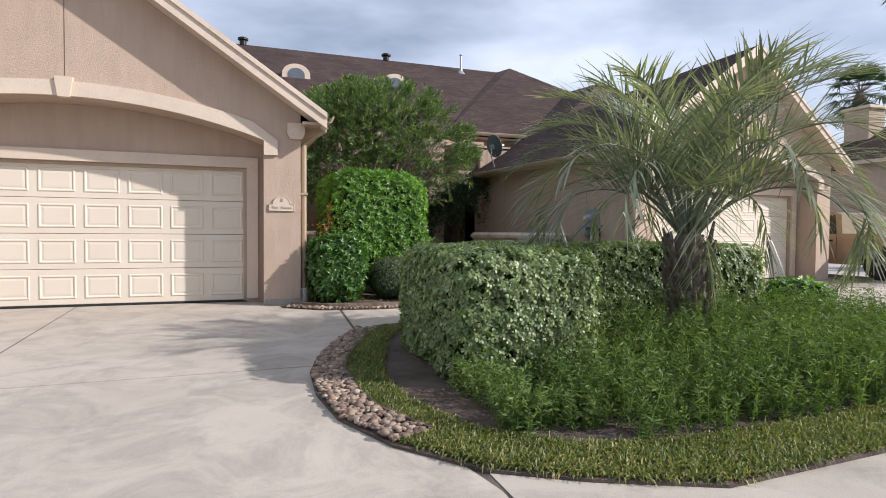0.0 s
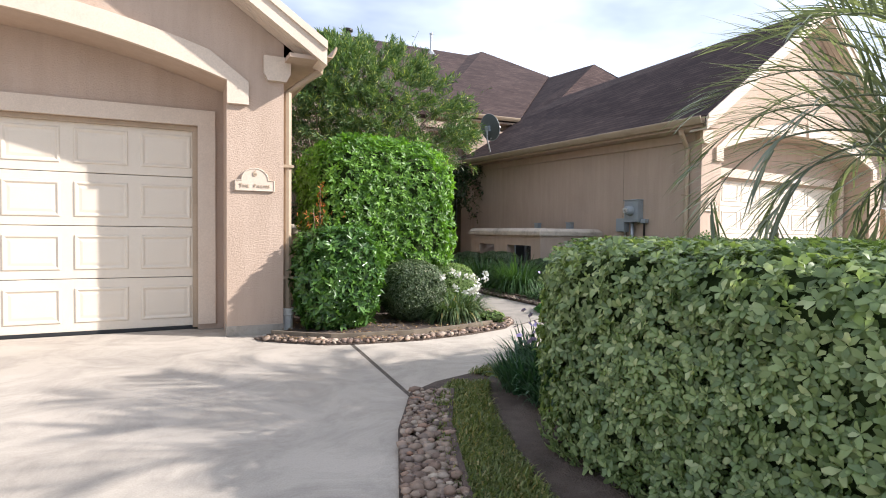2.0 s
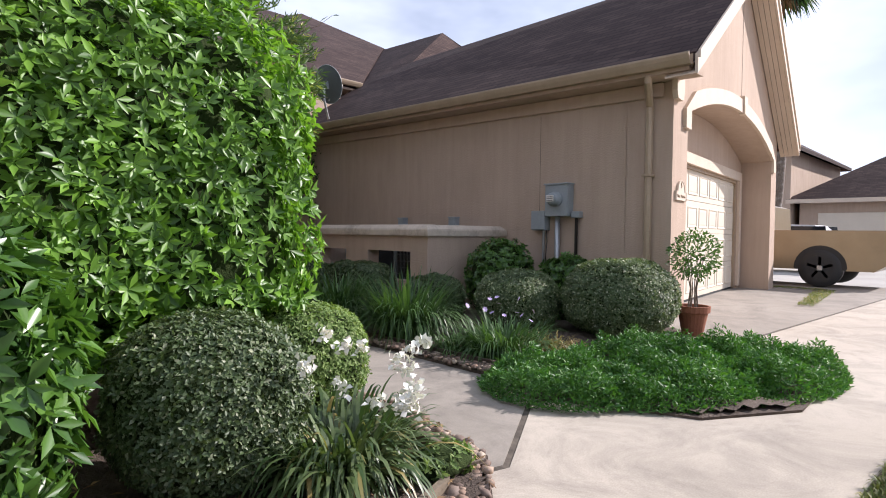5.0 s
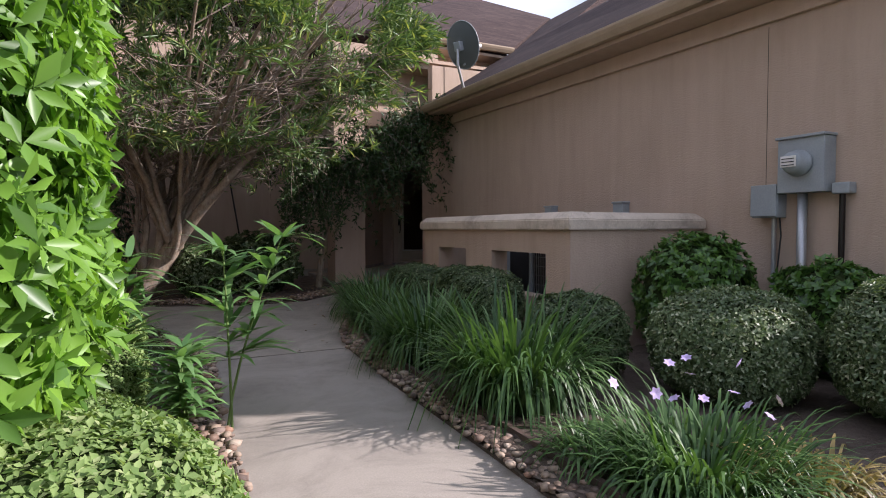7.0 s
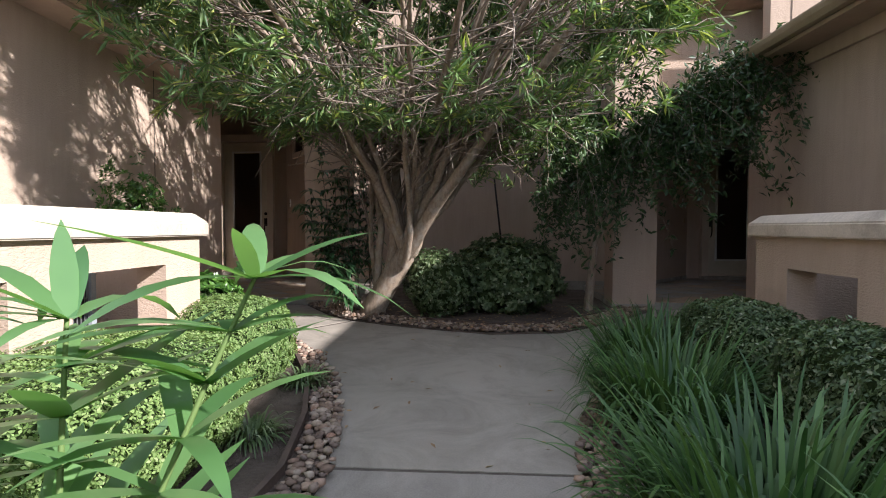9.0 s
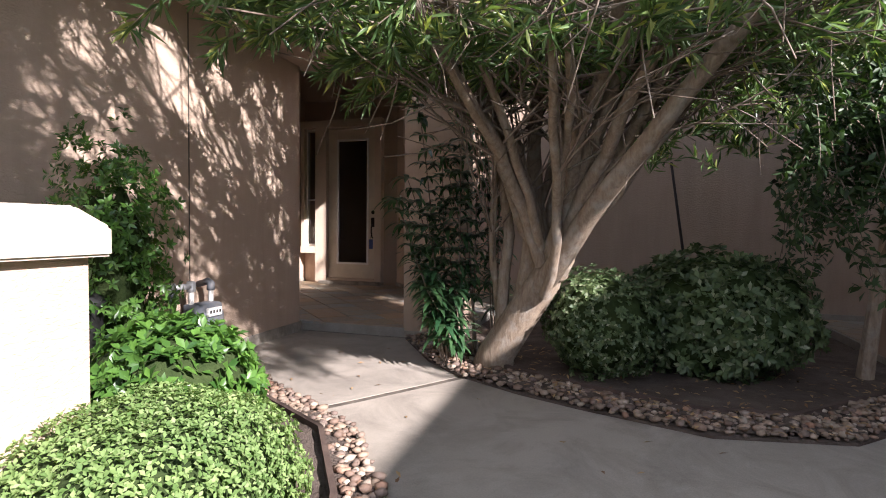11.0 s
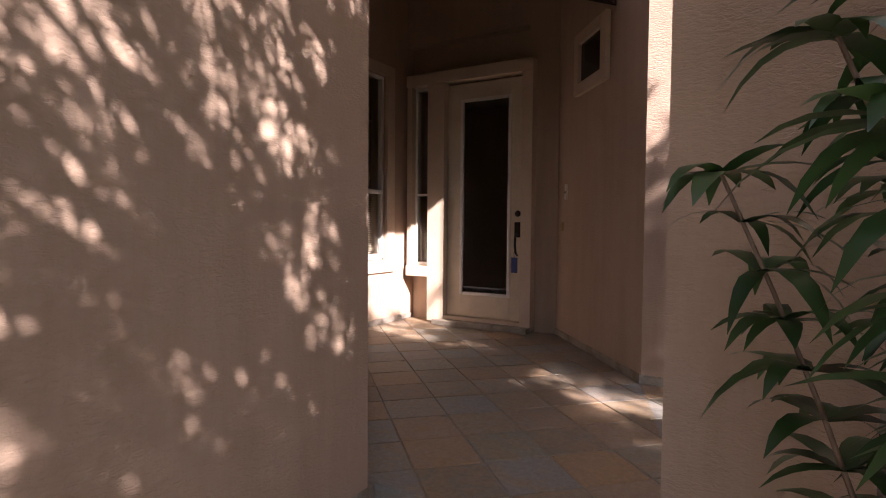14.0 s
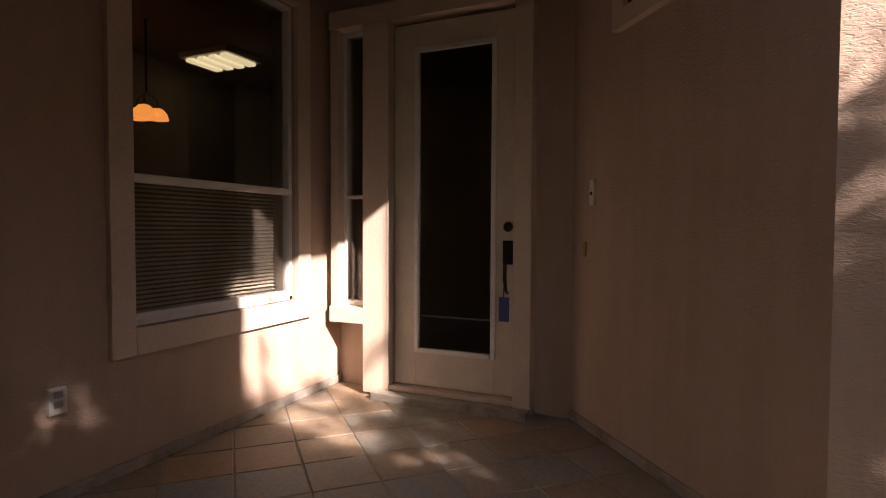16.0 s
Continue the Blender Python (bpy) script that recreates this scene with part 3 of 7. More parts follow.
setting("wall_east_foot", wall_bm((7.437, 17.99), (7.437, 9.35), 0.0, 0.10, 0.06), M["curb"], "grey concrete foot of the stucco wall", "trim")
setting("control_joint", box(0.47, 0.482, 16.105, 16.115, 0.1, 2.9), M["joint"], "thin stucco control joint", "trim")
setting("control_joint", box(7.4485, 7.452, 11.07, 11.075, 1.3, 2.6), M["joint"], "thin stucco control joint", "trim")
setting("wall_far_west", wall_bm((-5.47, 30), (-5.47, 8.7), 0, 2.95, 0.25), M["stucco"], "tan stucco outer wall of the house", "wall")
setting("wall_far_east", wall_bm((13.9, 10.2), (13.9, 30), 0, 2.95, 0.25), M["stucco"], "tan stucco outer wall of the neighbour house", "wall")

# roofs
RS = 0.68
E1, E2, RZ = 1.09, 7.10, 2.9
ridge1x, ridge1z = -2.37, RZ + RS * (1.09 + 2.37)
setting("roof_west", sheet([(E1, 8.33, RZ), (ridge1x, 8.33, ridge1z), (ridge1x, 22, ridge1z), (0.75, 22, RZ + 0.23), (0.75, 17.9, RZ)], 0.10), M["shingle_y"], "dark brown shingle slope above the garage", "roof")
setting("roof_west_back", sheet([(-5.83, 8.33, RZ), (-5.83, 22, RZ), (ridge1x, 22, ridge1z), (ridge1x, 8.33, ridge1z)], 0.10), M["shingle_y"], "dark brown shingle slope above the garage", "roof")
ap2 = m2 @ Vector((3.3, -0.33, 0))
ev2 = m2 @ Vector((-0.35, -0.33, 0))
fe2 = m2 @ Vector((6.95, -0.33, 0))
ridge2z = RZ + RS * (ap2.x - E2)
hx, hy = 13.65, 19.44
hz = RZ + RS * (hx - E2)
setting("roof_east", sheet([(E2, ev2.y, RZ), (ap2.x, ap2.y, ridge2z), (ap2.x + 0.1, 17.6, ridge2z + 0.07), (hx, hy, hz), (14.68, 23.8, RZ + RS * (14.68 - E2)), (9.5, 17.95, RZ + RS * 2.4 + 0.12), (E2, 17.95, RZ + 0.25)], 0.10), M["shingle_y"], "dark brown weathered shingle slope of the neighbour house", "roof")
setting("roof_east_back", sheet([(ap2.x, ap2.y, ridge2z), (fe2.x, fe2.y, RZ), (fe2.x, 17.6, RZ), (ap2.x + 0.1, 17.6, ridge2z)], 0.10), M["shingle_y"], "dark brown shingle slope of the neighbour house", "roof")
setting("roof_east_hip", sheet([(ap2.x + 0.1, 17.6, ridge2z), (17.0, 17.6, ridge2z - 0.4), (hx, hy, hz)], 0.10), M["shingle_x"], "dark brown shingle hip above the neighbour house", "roof")
setting("roof_east_rear", sheet([(hx, hy, hz), (17.5, 17.5, 5.0), (19, 24, 6.0), (14.68, 23.8, RZ + RS * (14.68 - E2))], 0.10), M["shingle_y"], "dark brown shingle slope of the neighbour house", "roof")
# tall rear houses
setting("roof_rear", sheet([(-14, 17.9, 4.58), (2.15, 17.9, 4.58), (2.15, 19.6, 5.487), (5.65, 19.6, 5.487), (5.65, 17.9, 4.58), (9.3, 17.9, 4.58), (14.0, 28.0, 9.97), (-14, 28.0, 9.97)], 0.10), M["shingle_x"], "large dark brown shingle roof of the two-storey house", "roof")
setting("roof_rear_back", sheet([(-14, 28.0, 9.97), (14.0, 28.0, 9.97), (16, 38, 4.3), (-14, 38, 4.3)], 0.12), M["shingle_x"], "back slope of the two-storey roof", "roof")
setting("roof_rear_hip", sheet([(6.4, 17.85, 4.66), (9.40, 17.85, 4.66), (14.68, 23.8, 8.12), (13.6, 28.07, 10.29)], 0.08), M["shingle_x"], "dark brown hipped shingle roof of the two-storey house", "roof")
setting("roof_rear_hip_side", sheet([(6.4, 17.85, 4.66), (13.6, 28.07, 10.29), (12.6, 28.04, 9.9)], 0.06), M["shingle_y"], "side of the hipped shingle roof", "roof")
setting("roof_rear_hip_far", sheet([(13.6, 28.07, 10.29), (14.68, 23.8, 8.12), (20, 24, 6), (18, 30, 8)], 0.06), M["shingle_y"], "far side of the hipped shingle roof", "roof")
setting("wall_upper", box(5.68, 9.15, 18.302, 18.55, 2.96, 4.45), M["stucco"], "tan stucco wall of the upper storey", "wall")
setting("wall_upper_west", box(-5.2, 2.12, 18.302, 18.55, 4.302, 4.5), M["stucco"], "tan stucco wall of the upper storey", "wall")
setting("wall_upper_east", box(9.15, 9.4, 18.31, 24, 2.96, 4.45), M["stucco"], "tan stucco wall of the upper storey", "wall")
setting("wall_rear", box(-6, 16, 33.5, 33.8, 0, 5.2), M["stucco"], "tan stucco back wall of the house", "wall")


def gutter(a, b, z, out, label, rise=0.0):
    """K-style gutter: trough with a rolled lip, running a to b, mouth up, out = unit plan vector away from the roof."""
    ax, ay = a
    bx, by = b
    prof = [(0.0, 0.0), (0.0, -0.11), (0.07, -0.11), (0.10, -0.06), (0.115, -0.02), (0.115, 0.0), (0.10, 0.005), (0.095, -0.015), (0.06, -0.10), (0.01, -0.10), (0.01, 0.0)]
    bm = bmesh.new()
    r0 = [bm.verts.new((ax + out[0] * p, ay + out[1] * p, z + q)) for p, q in prof]
    r1 = [bm.verts.new((bx + out[0] * p, by + out[1] * p, z + rise + q)) for p, q in prof]
    n = len(prof)
    for i in range(n):
        bm.faces.new((r0[i], r1[i], r1[(i + 1) % n], r0[(i + 1) % n]))
    f = [bm.faces.new(r0), bm.faces.new(r1[::-1])]
    bm.normal_update()
    bmesh.ops.triangulate(bm, faces=f)
    bmesh.ops.recalc_face_normals(bm, faces=bm.faces[:])
    return setting("gutter", bm, M["gutter"], label, "gutter")


gutter((E1 + 0.0, 8.36), (0.76, 17.9), RZ - 0.02, (1, 0), "tan metal gutter under the garage eave")
gutter((E2 - 0.0, ev2.y + 0.03), (E2, 17.9), RZ - 0.02, (-1, 0), "tan metal gutter under the neighbour eave", 0.25)
gutter((6.4, 17.86), (9.38, 17.86), 4.64, (0, -1), "tan metal gutter of the upper storey")
# boxed eaves
setting("eave_soffit", slab([(0.74, 8.36), (1.085, 8.36), (0.755, 17.9), (0.36, 17.9)], RZ - 0.17, RZ - 0.13), M["stucco"], "tan boxed eave above the wall", "trim")
def rising(bm):
    """Follow the neighbour eave, which climbs a little towards the courtyard."""
    for v_ in bm.verts:
        v_.co.z += 0.028 * (v_.co.y - 9.0)
    return bm


setting("eave_soffit", rising(slab([(7.105, 9.0), (7.46, 9.0), (7.46, 17.9), (7.105, 17.9)], RZ - 0.17, RZ - 0.13)), M["stucco"], "tan boxed eave above the wall", "trim")
setting("eave_frieze", rising(box(7.405, 7.447, 9.4, 17.9, RZ - 0.33, RZ - 0.175, 0.01)), M["stucco"], "tan frieze board under the eave", "trim")
setting("upper_soffit", box(6.4, 9.3, 17.87, 18.3, 4.44, 4.49), M["stucco"], "tan boxed eave of the upper storey", "trim")


def rake(m, W, name):
    """Cream rake boards with a lined soffit behind, up both slopes of a gable."""
    half = W / 2
    for s in (0, 1):
        def P(u, dz):
            z = RZ + RS * (u + 0.35) if not s else RZ + RS * (W + 0.35 - u)
            return (u, z + dz)
        a, b = (-0.36, half) if not s else (W + 0.36, half)
        board = [P(a, -0.02), P(b, -0.02), P(b, -0.22), P(a, -0.22)]
        setting("rake_board", prism(board, 0.03, m @ Matrix.Translation((0, -0.352, 0))), M["trim"], "cream sloping rake board of " + name, "trim")
        cap_ = [P(a, 0.012), P(b, 0.012), P(b, -0.065), P(a, -0.065)]
        setting("rake_moulding", prism(cap_, 0.025, m @ Matrix.Translation((0, -0.376, 0))), M["trim"], "cream crown moulding on the rake of " + name, "trim")
        for q in range(4):
            bd = [P(a, -0.20), P(b, -0.20), P(b, -0.215), P(a, -0.215)]
            setting("soffit_board", prism(bd, 0.072, m @ Matrix.Translation((0, -0.318 + q * 0.078, 0))), M["trim"], "cream soffit board under the rake", "trim")
    ret = [(-0.02, RZ - 0.36), (0.16, RZ - 0.36), (0.20, RZ - 0.28), (0.20, RZ - 0.12), (-0.06, RZ - 0.12), (-0.06, RZ - 0.28)]
    setting("eave_return", prism(ret, 0.06, m @ Matrix.Translation((0, -0.058, 0))), M["trim"], "cream eave return block", "trim")


rake(m1, 6.2, "the garage")
rake(m2, 6.6, "the neighbour garage")


def downspout(x, y, dx, dy, foot, name):
    t = thing("downspout", x, y, 0, "tan rectangular downspout against the stucco corner", "downspout")
    path = [(x + dx, y + dy, RZ - 0.14), (x + dx, y + dy, RZ - 0.2), (x, y, RZ - 0.42), (x, y, foot)]
    part("pipe", tube(path, [0.042, 0.042, 0.042, 0.042], 8), M["gutter"], t)
    for zz in (0.55, 1.7):
        part("strap", box(x - 0.055, x + 0.055, y - 0.055, y + 0.055, zz, zz + 0.03, 0.004), M["gutter"], t)
    return t


d = downspout(0.79, 8.78, 0.30, -0.15, 0.22, "")
part("drain_boot", lathe([(0.06, 0.0), (0.06, 0.16), (0.072, 0.17), (0.072, 0.24), (0.055, 0.24)], 0.79, 8.78, 0.0), M["pvc"], d, "white pvc drain boot")
downspout(7.40, 9.55, -0.26, -0.1, 0.1, "")

# dormers, vents and pipes on the tall roof
for cx in (1.72, 5.80):
    dm = thing("roof_dormer", cx, 23.0, 6.9, "arched stucco dormer with a window on the brown roof", "dormer", "roof dormers")
    arch = [(cx - 0.55, 6.9), (cx + 0.55, 6.9), (cx + 0.55, 7.45)] + [(cx + 0.55 * math.cos(t), 7.45 + 0.42 * math.sin(t)) for t in [math.pi * k / 12 for k in range(1, 12)]] + [(cx - 0.55, 7.45)]
    part("surround", prism(arch, 1.6, Matrix.Translation((0, 23.0, 0))), M["trim"], dm)
    inner = [(cx - 0.33, 7.0), (cx + 0.33, 7.0), (cx + 0.33, 7.45)] + [(cx + 0.33 * math.cos(t), 7.45 + 0.25 * math.sin(t)) for t in [math.pi * k / 12 for k in range(1, 12)]] + [(cx - 0.33, 7.45)]
    part("pane", prism(inner, 0.03, Matrix.Translation((0, 22.985, 0))), plain("dormer_glass", (0.12, 0.14, 0.16), 0.08), dm, "grey reflecting dormer pane")
for cx in (-0.35, 6.55):
    v = thing("roof_vent", cx, 28.0, 9.9, "dark metal turbine vent on the ridge", "roof vent", "ridge vents")
    part("stack", lathe([(0.16, 0.0), (0.16, 0.22), (0.24, 0.25), (0.24, 0.33), (0.2, 0.36), (0.05, 0.4)], cx, 27.95, 9.9, 14), M["bronze"], v)
v = thing("vent_pipe", 10.3, 27.0, 9.4, "pale metal vent pipe through the roof", "vent pipe")
part("pipe", lathe([(0.06, 0.0), (0.06, 0.95), (0.09, 0.96), (0.09, 1.0), (0.06, 1.02)], 10.3, 27.0, 9.35, 12), M["conduit"], v)
part("flashing", lathe([(0.25, 0.0), (0.08, 0.22), (0.07, 0.3)], 10.3, 27.0, 9.32, 12), M["conduit"], v)


# ---- entry porches ----
def porch(mirror):
    """Recessed entry with door, sidelight, window and slate floor. mirror: lay it over to the other house."""
    m = Matrix(((-1, 0, 0, 7.8), (0, 1, 0, 0), (0, 0, 1, 0), (0, 0, 0, 1))) if mirror else Matrix.Identity(4)
    tag = "neighbour_" if mirror else ""

    def fl(bm):
        if mirror:
            bmesh.ops.transform(bm, matrix=m, verts=bm.verts[:])
            bmesh.ops.recalc_face_normals(bm, faces=bm.faces[:])
        return bm

    W = lambda n, bm, lab: setting(tag + n, fl(bm), M["stucco"], lab, "wall")
    T = lambda n, bm, lab, mt="trim": setting(tag + n, fl(bm), M[mt], lab, "trim")
    xe = 0.35 if mirror else 0.42
    W("porch_wall_south", box(-2.1, xe - 0.25, 17.51, 17.71, 0, 4.0), "tan stucco inner wall of the porch")
    W("porch_wall_return", box(xe - 0.25, xe - 0.004, 17.52, 17.708, 2.95, 4.0), "tan stucco corner over the side wall")
    W("column", box(1.57, 2.12, 17.77, 18.30, 0, 4.0), "square tan stucco porch column")
    T("column_foot", box(1.562, 2.128, 17.762, 18.308, 0, 0.07), "grey concrete foot of the column", "curb")
    W("porch_beam", box(xe - 0.25, 2.12, 17.80, 18.29, 4.002, 4.3), "tan stucco beam over the porch opening")
    W("porch_beam_side", box(1.65, 2.12, 18.29, 19.97, 4.002, 4.3), "tan stucco beam along the porch")
    W("porch_corner", box(1.08, 2.12, 19.97, 20.17, 3.3, 4.3), "tan stucco wall over the porch corner")
    setting(tag + "porch_ceiling", fl(box(-2.1, 1.65, 17.71, 21.6, 4.1, 4.16)), M["stucco"], "tan stucco porch ceiling", "ceiling")
    W("upper_door_wall", box(-2.1, -0.04, 21.39, 21.7, 3.3, 4.1), "tan stucco wall high over the entry door")
    W("upper_angled_wall", wall_bm((1.08, 19.97), (-0.04, 21.38), 3.3, 4.1, -0.2), "tan stucco angled wall of the porch")
    W("upper_window_wall", box(-2.1, -1.9, 17.71, 21.39, 3.3, 4.1), "tan stucco wall over the porch window")
    W("upper_inner_wall", box(2.12, 3.9, 19.97, 20.17, 3.3, 5.0), "tan stucco wall behind the planting bed")
    # window wall
    wy0, wy1, wz0, wz1 = 19.68, 20.94, 0.82, 2.86
    for n, b_ in (("a", (17.71, wy0, 0, 3.3)), ("b", (wy1, 21.5, 0, 3.3)), ("c", (wy0, wy1, 0, wz0)), ("d", (wy0, wy1, wz1, 3.3))):
        W("window_wall_" + n, box(-2.1, -1.9, b_[0], b_[1], b_[2], b_[3]), "tan stucco wall round the porch window")
    # door wall: sidelight, door and the strip beside it
    W("door_wall_left", box(-2.1, -1.79, 21.5, 21.7, 0, 3.3), "tan stucco wall beside the sidelight")
    W("door_wall_below", box(-1.79, -1.53, 21.5, 21.7, 0, 0.62), "tan stucco panel under the sidelight")
    W("door_wall_over", box(-1.79, -0.38, 21.5, 21.7, 2.80, 3.3), "tan stucco wall over the entry door")
    W("door_wall_right", box(-0.38, -0.04, 21.38, 21.6, 0, 3.3), "tan stucco wall beside the entry door")
    W("angled_wall", wall_bm((1.08, 19.97), (-0.04, 21.38), 0, 3.3, -0.2), "tan stucco angled wall of the porch")
    W("inner_wall", box(1.08, 3.9, 19.97, 20.17, 0, 3.3), "tan stucco wall behind the planting bed")
    T("angled_wall_foot", wall_bm((1.075, 19.962), (-0.05, 21.375), 0.1, 0.16, -0.05), "grey stone skirting", "curb")
    T("inner_wall_foot", box(1.07, 3.9, 19.955, 20.0, 0.0, 0.16), "grey stone skirting", "curb")
    T("window_wall_foot", box(-1.92, -1.885, 17.72, 21.49, 0.1, 0.16), "grey stone skirting", "curb")
    # trim round the openings
    for n, b_ in (("left", (-1.84, -1.775, 0.62, 2.80)), ("mullion", (-1.545, -1.33, 0.12, 2.80)), ("right", (-0.40, -0.28, 0.12, 2.80)), ("head", (-1.84, -0.28, 2.80, 2.93)), ("sill", (-1.84, -1.545, 0.62, 0.74))):
        T("door_trim_" + n, box(b_[0], b_[1], 21.26 if n != "left" else 21.28, 21.5, b_[2], b_[3], 0.006), "cream painted trim round the entry door")
    # sidelight
    sl = thing(tag + "sidelight", -1.66 if not mirror else 9.46, 21.36, 0.74, "narrow cream-framed sidelight beside the entry door", "window")
    part("pane", fl(box(-1.775, -1.545, 21.395, 21.402, 0.76, 2.79)), M["dark_glass"], sl, "dark clear glass")
    for b_ in ((-1.775, -1.745, 0.74, 2.80), (-1.575, -1.545, 0.74, 2.80), (-1.745, -1.575, 0.74, 0.78), (-1.745, -1.575, 2.76, 2.80), (-1.745, -1.575, 1.55, 1.575)):
        part("frame_bar", fl(box(b_[0], b_[1], 21.36, 21.43, b_[2], b_[3], 0.004)), M["white"], sl)
    # entry door
    dx = -0.86
    door = thing(tag + "entry_door", dx if not mirror else 7.8 - dx, 21.36, 0.2, "closed cream entry door with one tall glass pane", "door")
    dz0, dz1 = 0.20, 2.77
    for n, b_ in (("stile", (-1.315, -1.14, dz0, dz1)), ("stile", (-0.55, -0.405, dz0, dz1)), ("rail", (-1.14, -0.55, dz0, 0.45)), ("rail", (-1.14, -0.55, 2.59, dz1))):
        part(n, fl(box(b_[0], b_[1], 21.33, 21.375, b_[2], b_[3], 0.003)), M["cream"], door)
    for b_ in ((-1.15, -1.115, 0.44, 2.60), (-0.575, -0.54, 0.44, 2.60), (-1.115, -0.575, 0.44, 0.475), (-1.115, -0.575, 2.565, 2.60)):
        part("glazing_bead", fl(box(b_[0], b_[1], 21.315, 21.35, b_[2], b_[3], 0.008)), M["white"], door)
    part("pane", fl(box(-1.115, -0.575, 21.35, 21.356, 0.475, 2.565)), M["dark_glass"], door, "dark clear glass")
    part("deadbolt", fl(lathe([(0.032, 0), (0.034, 0.01), (0.026, 0.025), (0.012, 0.03)], 0, 0, 0, 14)), M["bronze"], door).matrix_basis = Matrix.Translation((-0.455 if not mirror else 8.255, 21.33, 1.34)) @ pose(0, 0, 0, 90)
    part("lock_plate", fl(box(-0.49, -0.42, 21.315, 21.33, 1.09, 1.25, 0.006)), M["bronze"], door)
    part("grip", fl(tube([(-0.455, 21.32, 1.13), (-0.455, 21.26, 1.10), (-0.455, 21.255, 1.0), (-0.455, 21.28, 0.92), (-0.455, 21.32, 0.9)], [0.011, 0.012, 0.013, 0.011, 0.01], 8)), M["bronze"], door, "dark bronze handle")
    T("threshold", box(-1.42, -0.28, 21.16, 21.5, 0.1, 0.155, 0.006), "tiled stone step under the entry door", "curb")
    T("door_sill", box(-1.33, -0.40, 21.27, 21.45, 0.155, 0.192, 0.008), "cream painted door sill")
    if not mirror:
        keys = thing("door_tag", -0.45, 21.25, 0.7, "blue paper tag hanging from the door handle", "tag")
        bm = box(-0.49, -0.42, 21.245, 21.249, 0.72, 0.88, 0.001)
        part("card", bm, plain("blue_card", (0.05, 0.08, 0.24), 0.7), keys)
        part("cord", tube([(-0.455, 21.25, 0.96), (-0.46, 21.243, 0.92), (-0.455, 21.246, 0.87)], 0.003, 5), M["rubber"], keys)
    # double-hung window in the window wall
    win = thing(tag + "porch_window", -1.95 if not mirror else 9.75, 20.3, wz0, "white double-hung window with half-lowered blinds", "window")
    for n, b_ in (("frame_bar", (wy0, wy0 + 0.035, wz0, wz1)), ("frame_bar", (wy1 - 0.035, wy1, wz0, wz1)), ("frame_bar", (wy0, wy1, wz0, wz0 + 0.03)), ("frame_bar", (wy0, wy1, wz1 - 0.03, wz1)), ("meeting_rail", (wy0 + 0.03, wy1 - 0.03, 1.555, 1.60)), ("lower_rail", (wy0 + 0.035, wy1 - 0.035, wz0 + 0.03, wz0 + 0.065))):
        part(n, fl(box(-1.985, -1.925, b_[0], b_[1], b_[2], b_[3], 0.004)), M["white"], win)
    part("pane", fl(box(-1.962, -1.957, wy0 + 0.03, wy1 - 0.03, wz0 + 0.03, 1.56)), M["dark_glass"], win, "dark clear glass")
    part("pane", fl(box(-1.972, -1.967, wy0 + 0.03, wy1 - 0.03, 1.59, wz1 - 0.03)), M["dark_glass"], win, "dark clear glass")
    for n, b_ in (("left", (wy0 - 0.13, wy0, wz0 - 0.14, wz1 + 0.12)), ("right", (wy1, wy1 + 0.14, wz0 - 0.14, wz1 + 0.12)), ("sill", (wy0, wy1, wz0 - 0.14, wz0)), ("head", (wy0, wy1, wz1, wz1 + 0.12))):
        T("window_trim_" + n, box(-1.92, -1.868, b_[0], b_[1], b_[2], b_[3], 0.006), "cream painted trim round the porch window")
    # small high window in the angled wall
    ax_, ay_ = 1.08, 19.97
    ln = math.hypot(-1.12, 1.41)
    ua = Vector((-1.12 / ln, 1.41 / ln, 0))
    na = Vector((-ua.y, ua.x, 0))
    am = Matrix(((ua.x, na.x, 0, ax_), (ua.y, na.y, 0, ay_), (0, 0, 1, 0), (0, 0, 0, 1)))
    hw = thing(tag + "high_window", 0.3 if not mirror else 7.5, 20.9, 2.4, "small cream-framed high window in the angled wall", "window")
    a0, a1, b0, b1 = 0.62, 1.30, 2.40, 2.95
    for q in ((a0, a0 + 0.1, b0, b1), (a1 - 0.1, a1, b0, b1), (a0 + 0.1, a1 - 0.1, b0, b0 + 0.1), (a0 + 0.1, a1 - 0.1, b1 - 0.1, b1)):
        part("frame_bar", fl(box(q[0], q[1], -0.004, 0.045, q[2], q[3], 0.005, am)), M["trim"], hw)
    part("pane", fl(box(a0 + 0.1, a1 - 0.1, 0.0, 0.012, b0 + 0.1, b1 - 0.1, 0.0, am)), plain("dark_pane", (0.02, 0.022, 0.02), 0.06), hw, "dark reflecting glass")
    # doorbell plates on the strip and angled wall
    bell = thing(tag + "doorbell", 0.1 if not mirror else 7.7, 21.05, 1.5, "small white doorbell plate on the angled wall", "doorbell")
    part("plate", fl(box(1.52, 1.57, 0.0, 0.016, 1.47, 1.62, 0.004, am)), M["white"], bell)
    part("button", fl(box(1.535, 1.555, 0.015, 0.022, 1.53, 1.55, 0.003, am)), M["bronze"], bell)
    lk = thing(tag + "wall_latch", 0.05 if not mirror else 7.75, 21.1, 1.2, "small brass latch plate on the angled wall", "latch")
    part("plate", fl(box(1.62, 1.65, 0.0, 0.012, 1.16, 1.25, 0.003, am)), plain("brass_%d" % mirror, (0.35, 0.25, 0.1), 0.4, 0.7), lk)
    # room behind the glass; its low light is put into the wall colour
    RM = surface(tag + "interior_dimness_colour", (0.20, 0.16, 0.12), (0.26, 0.21, 0.16), 2.0, 60.0, 0.9, 0.05)
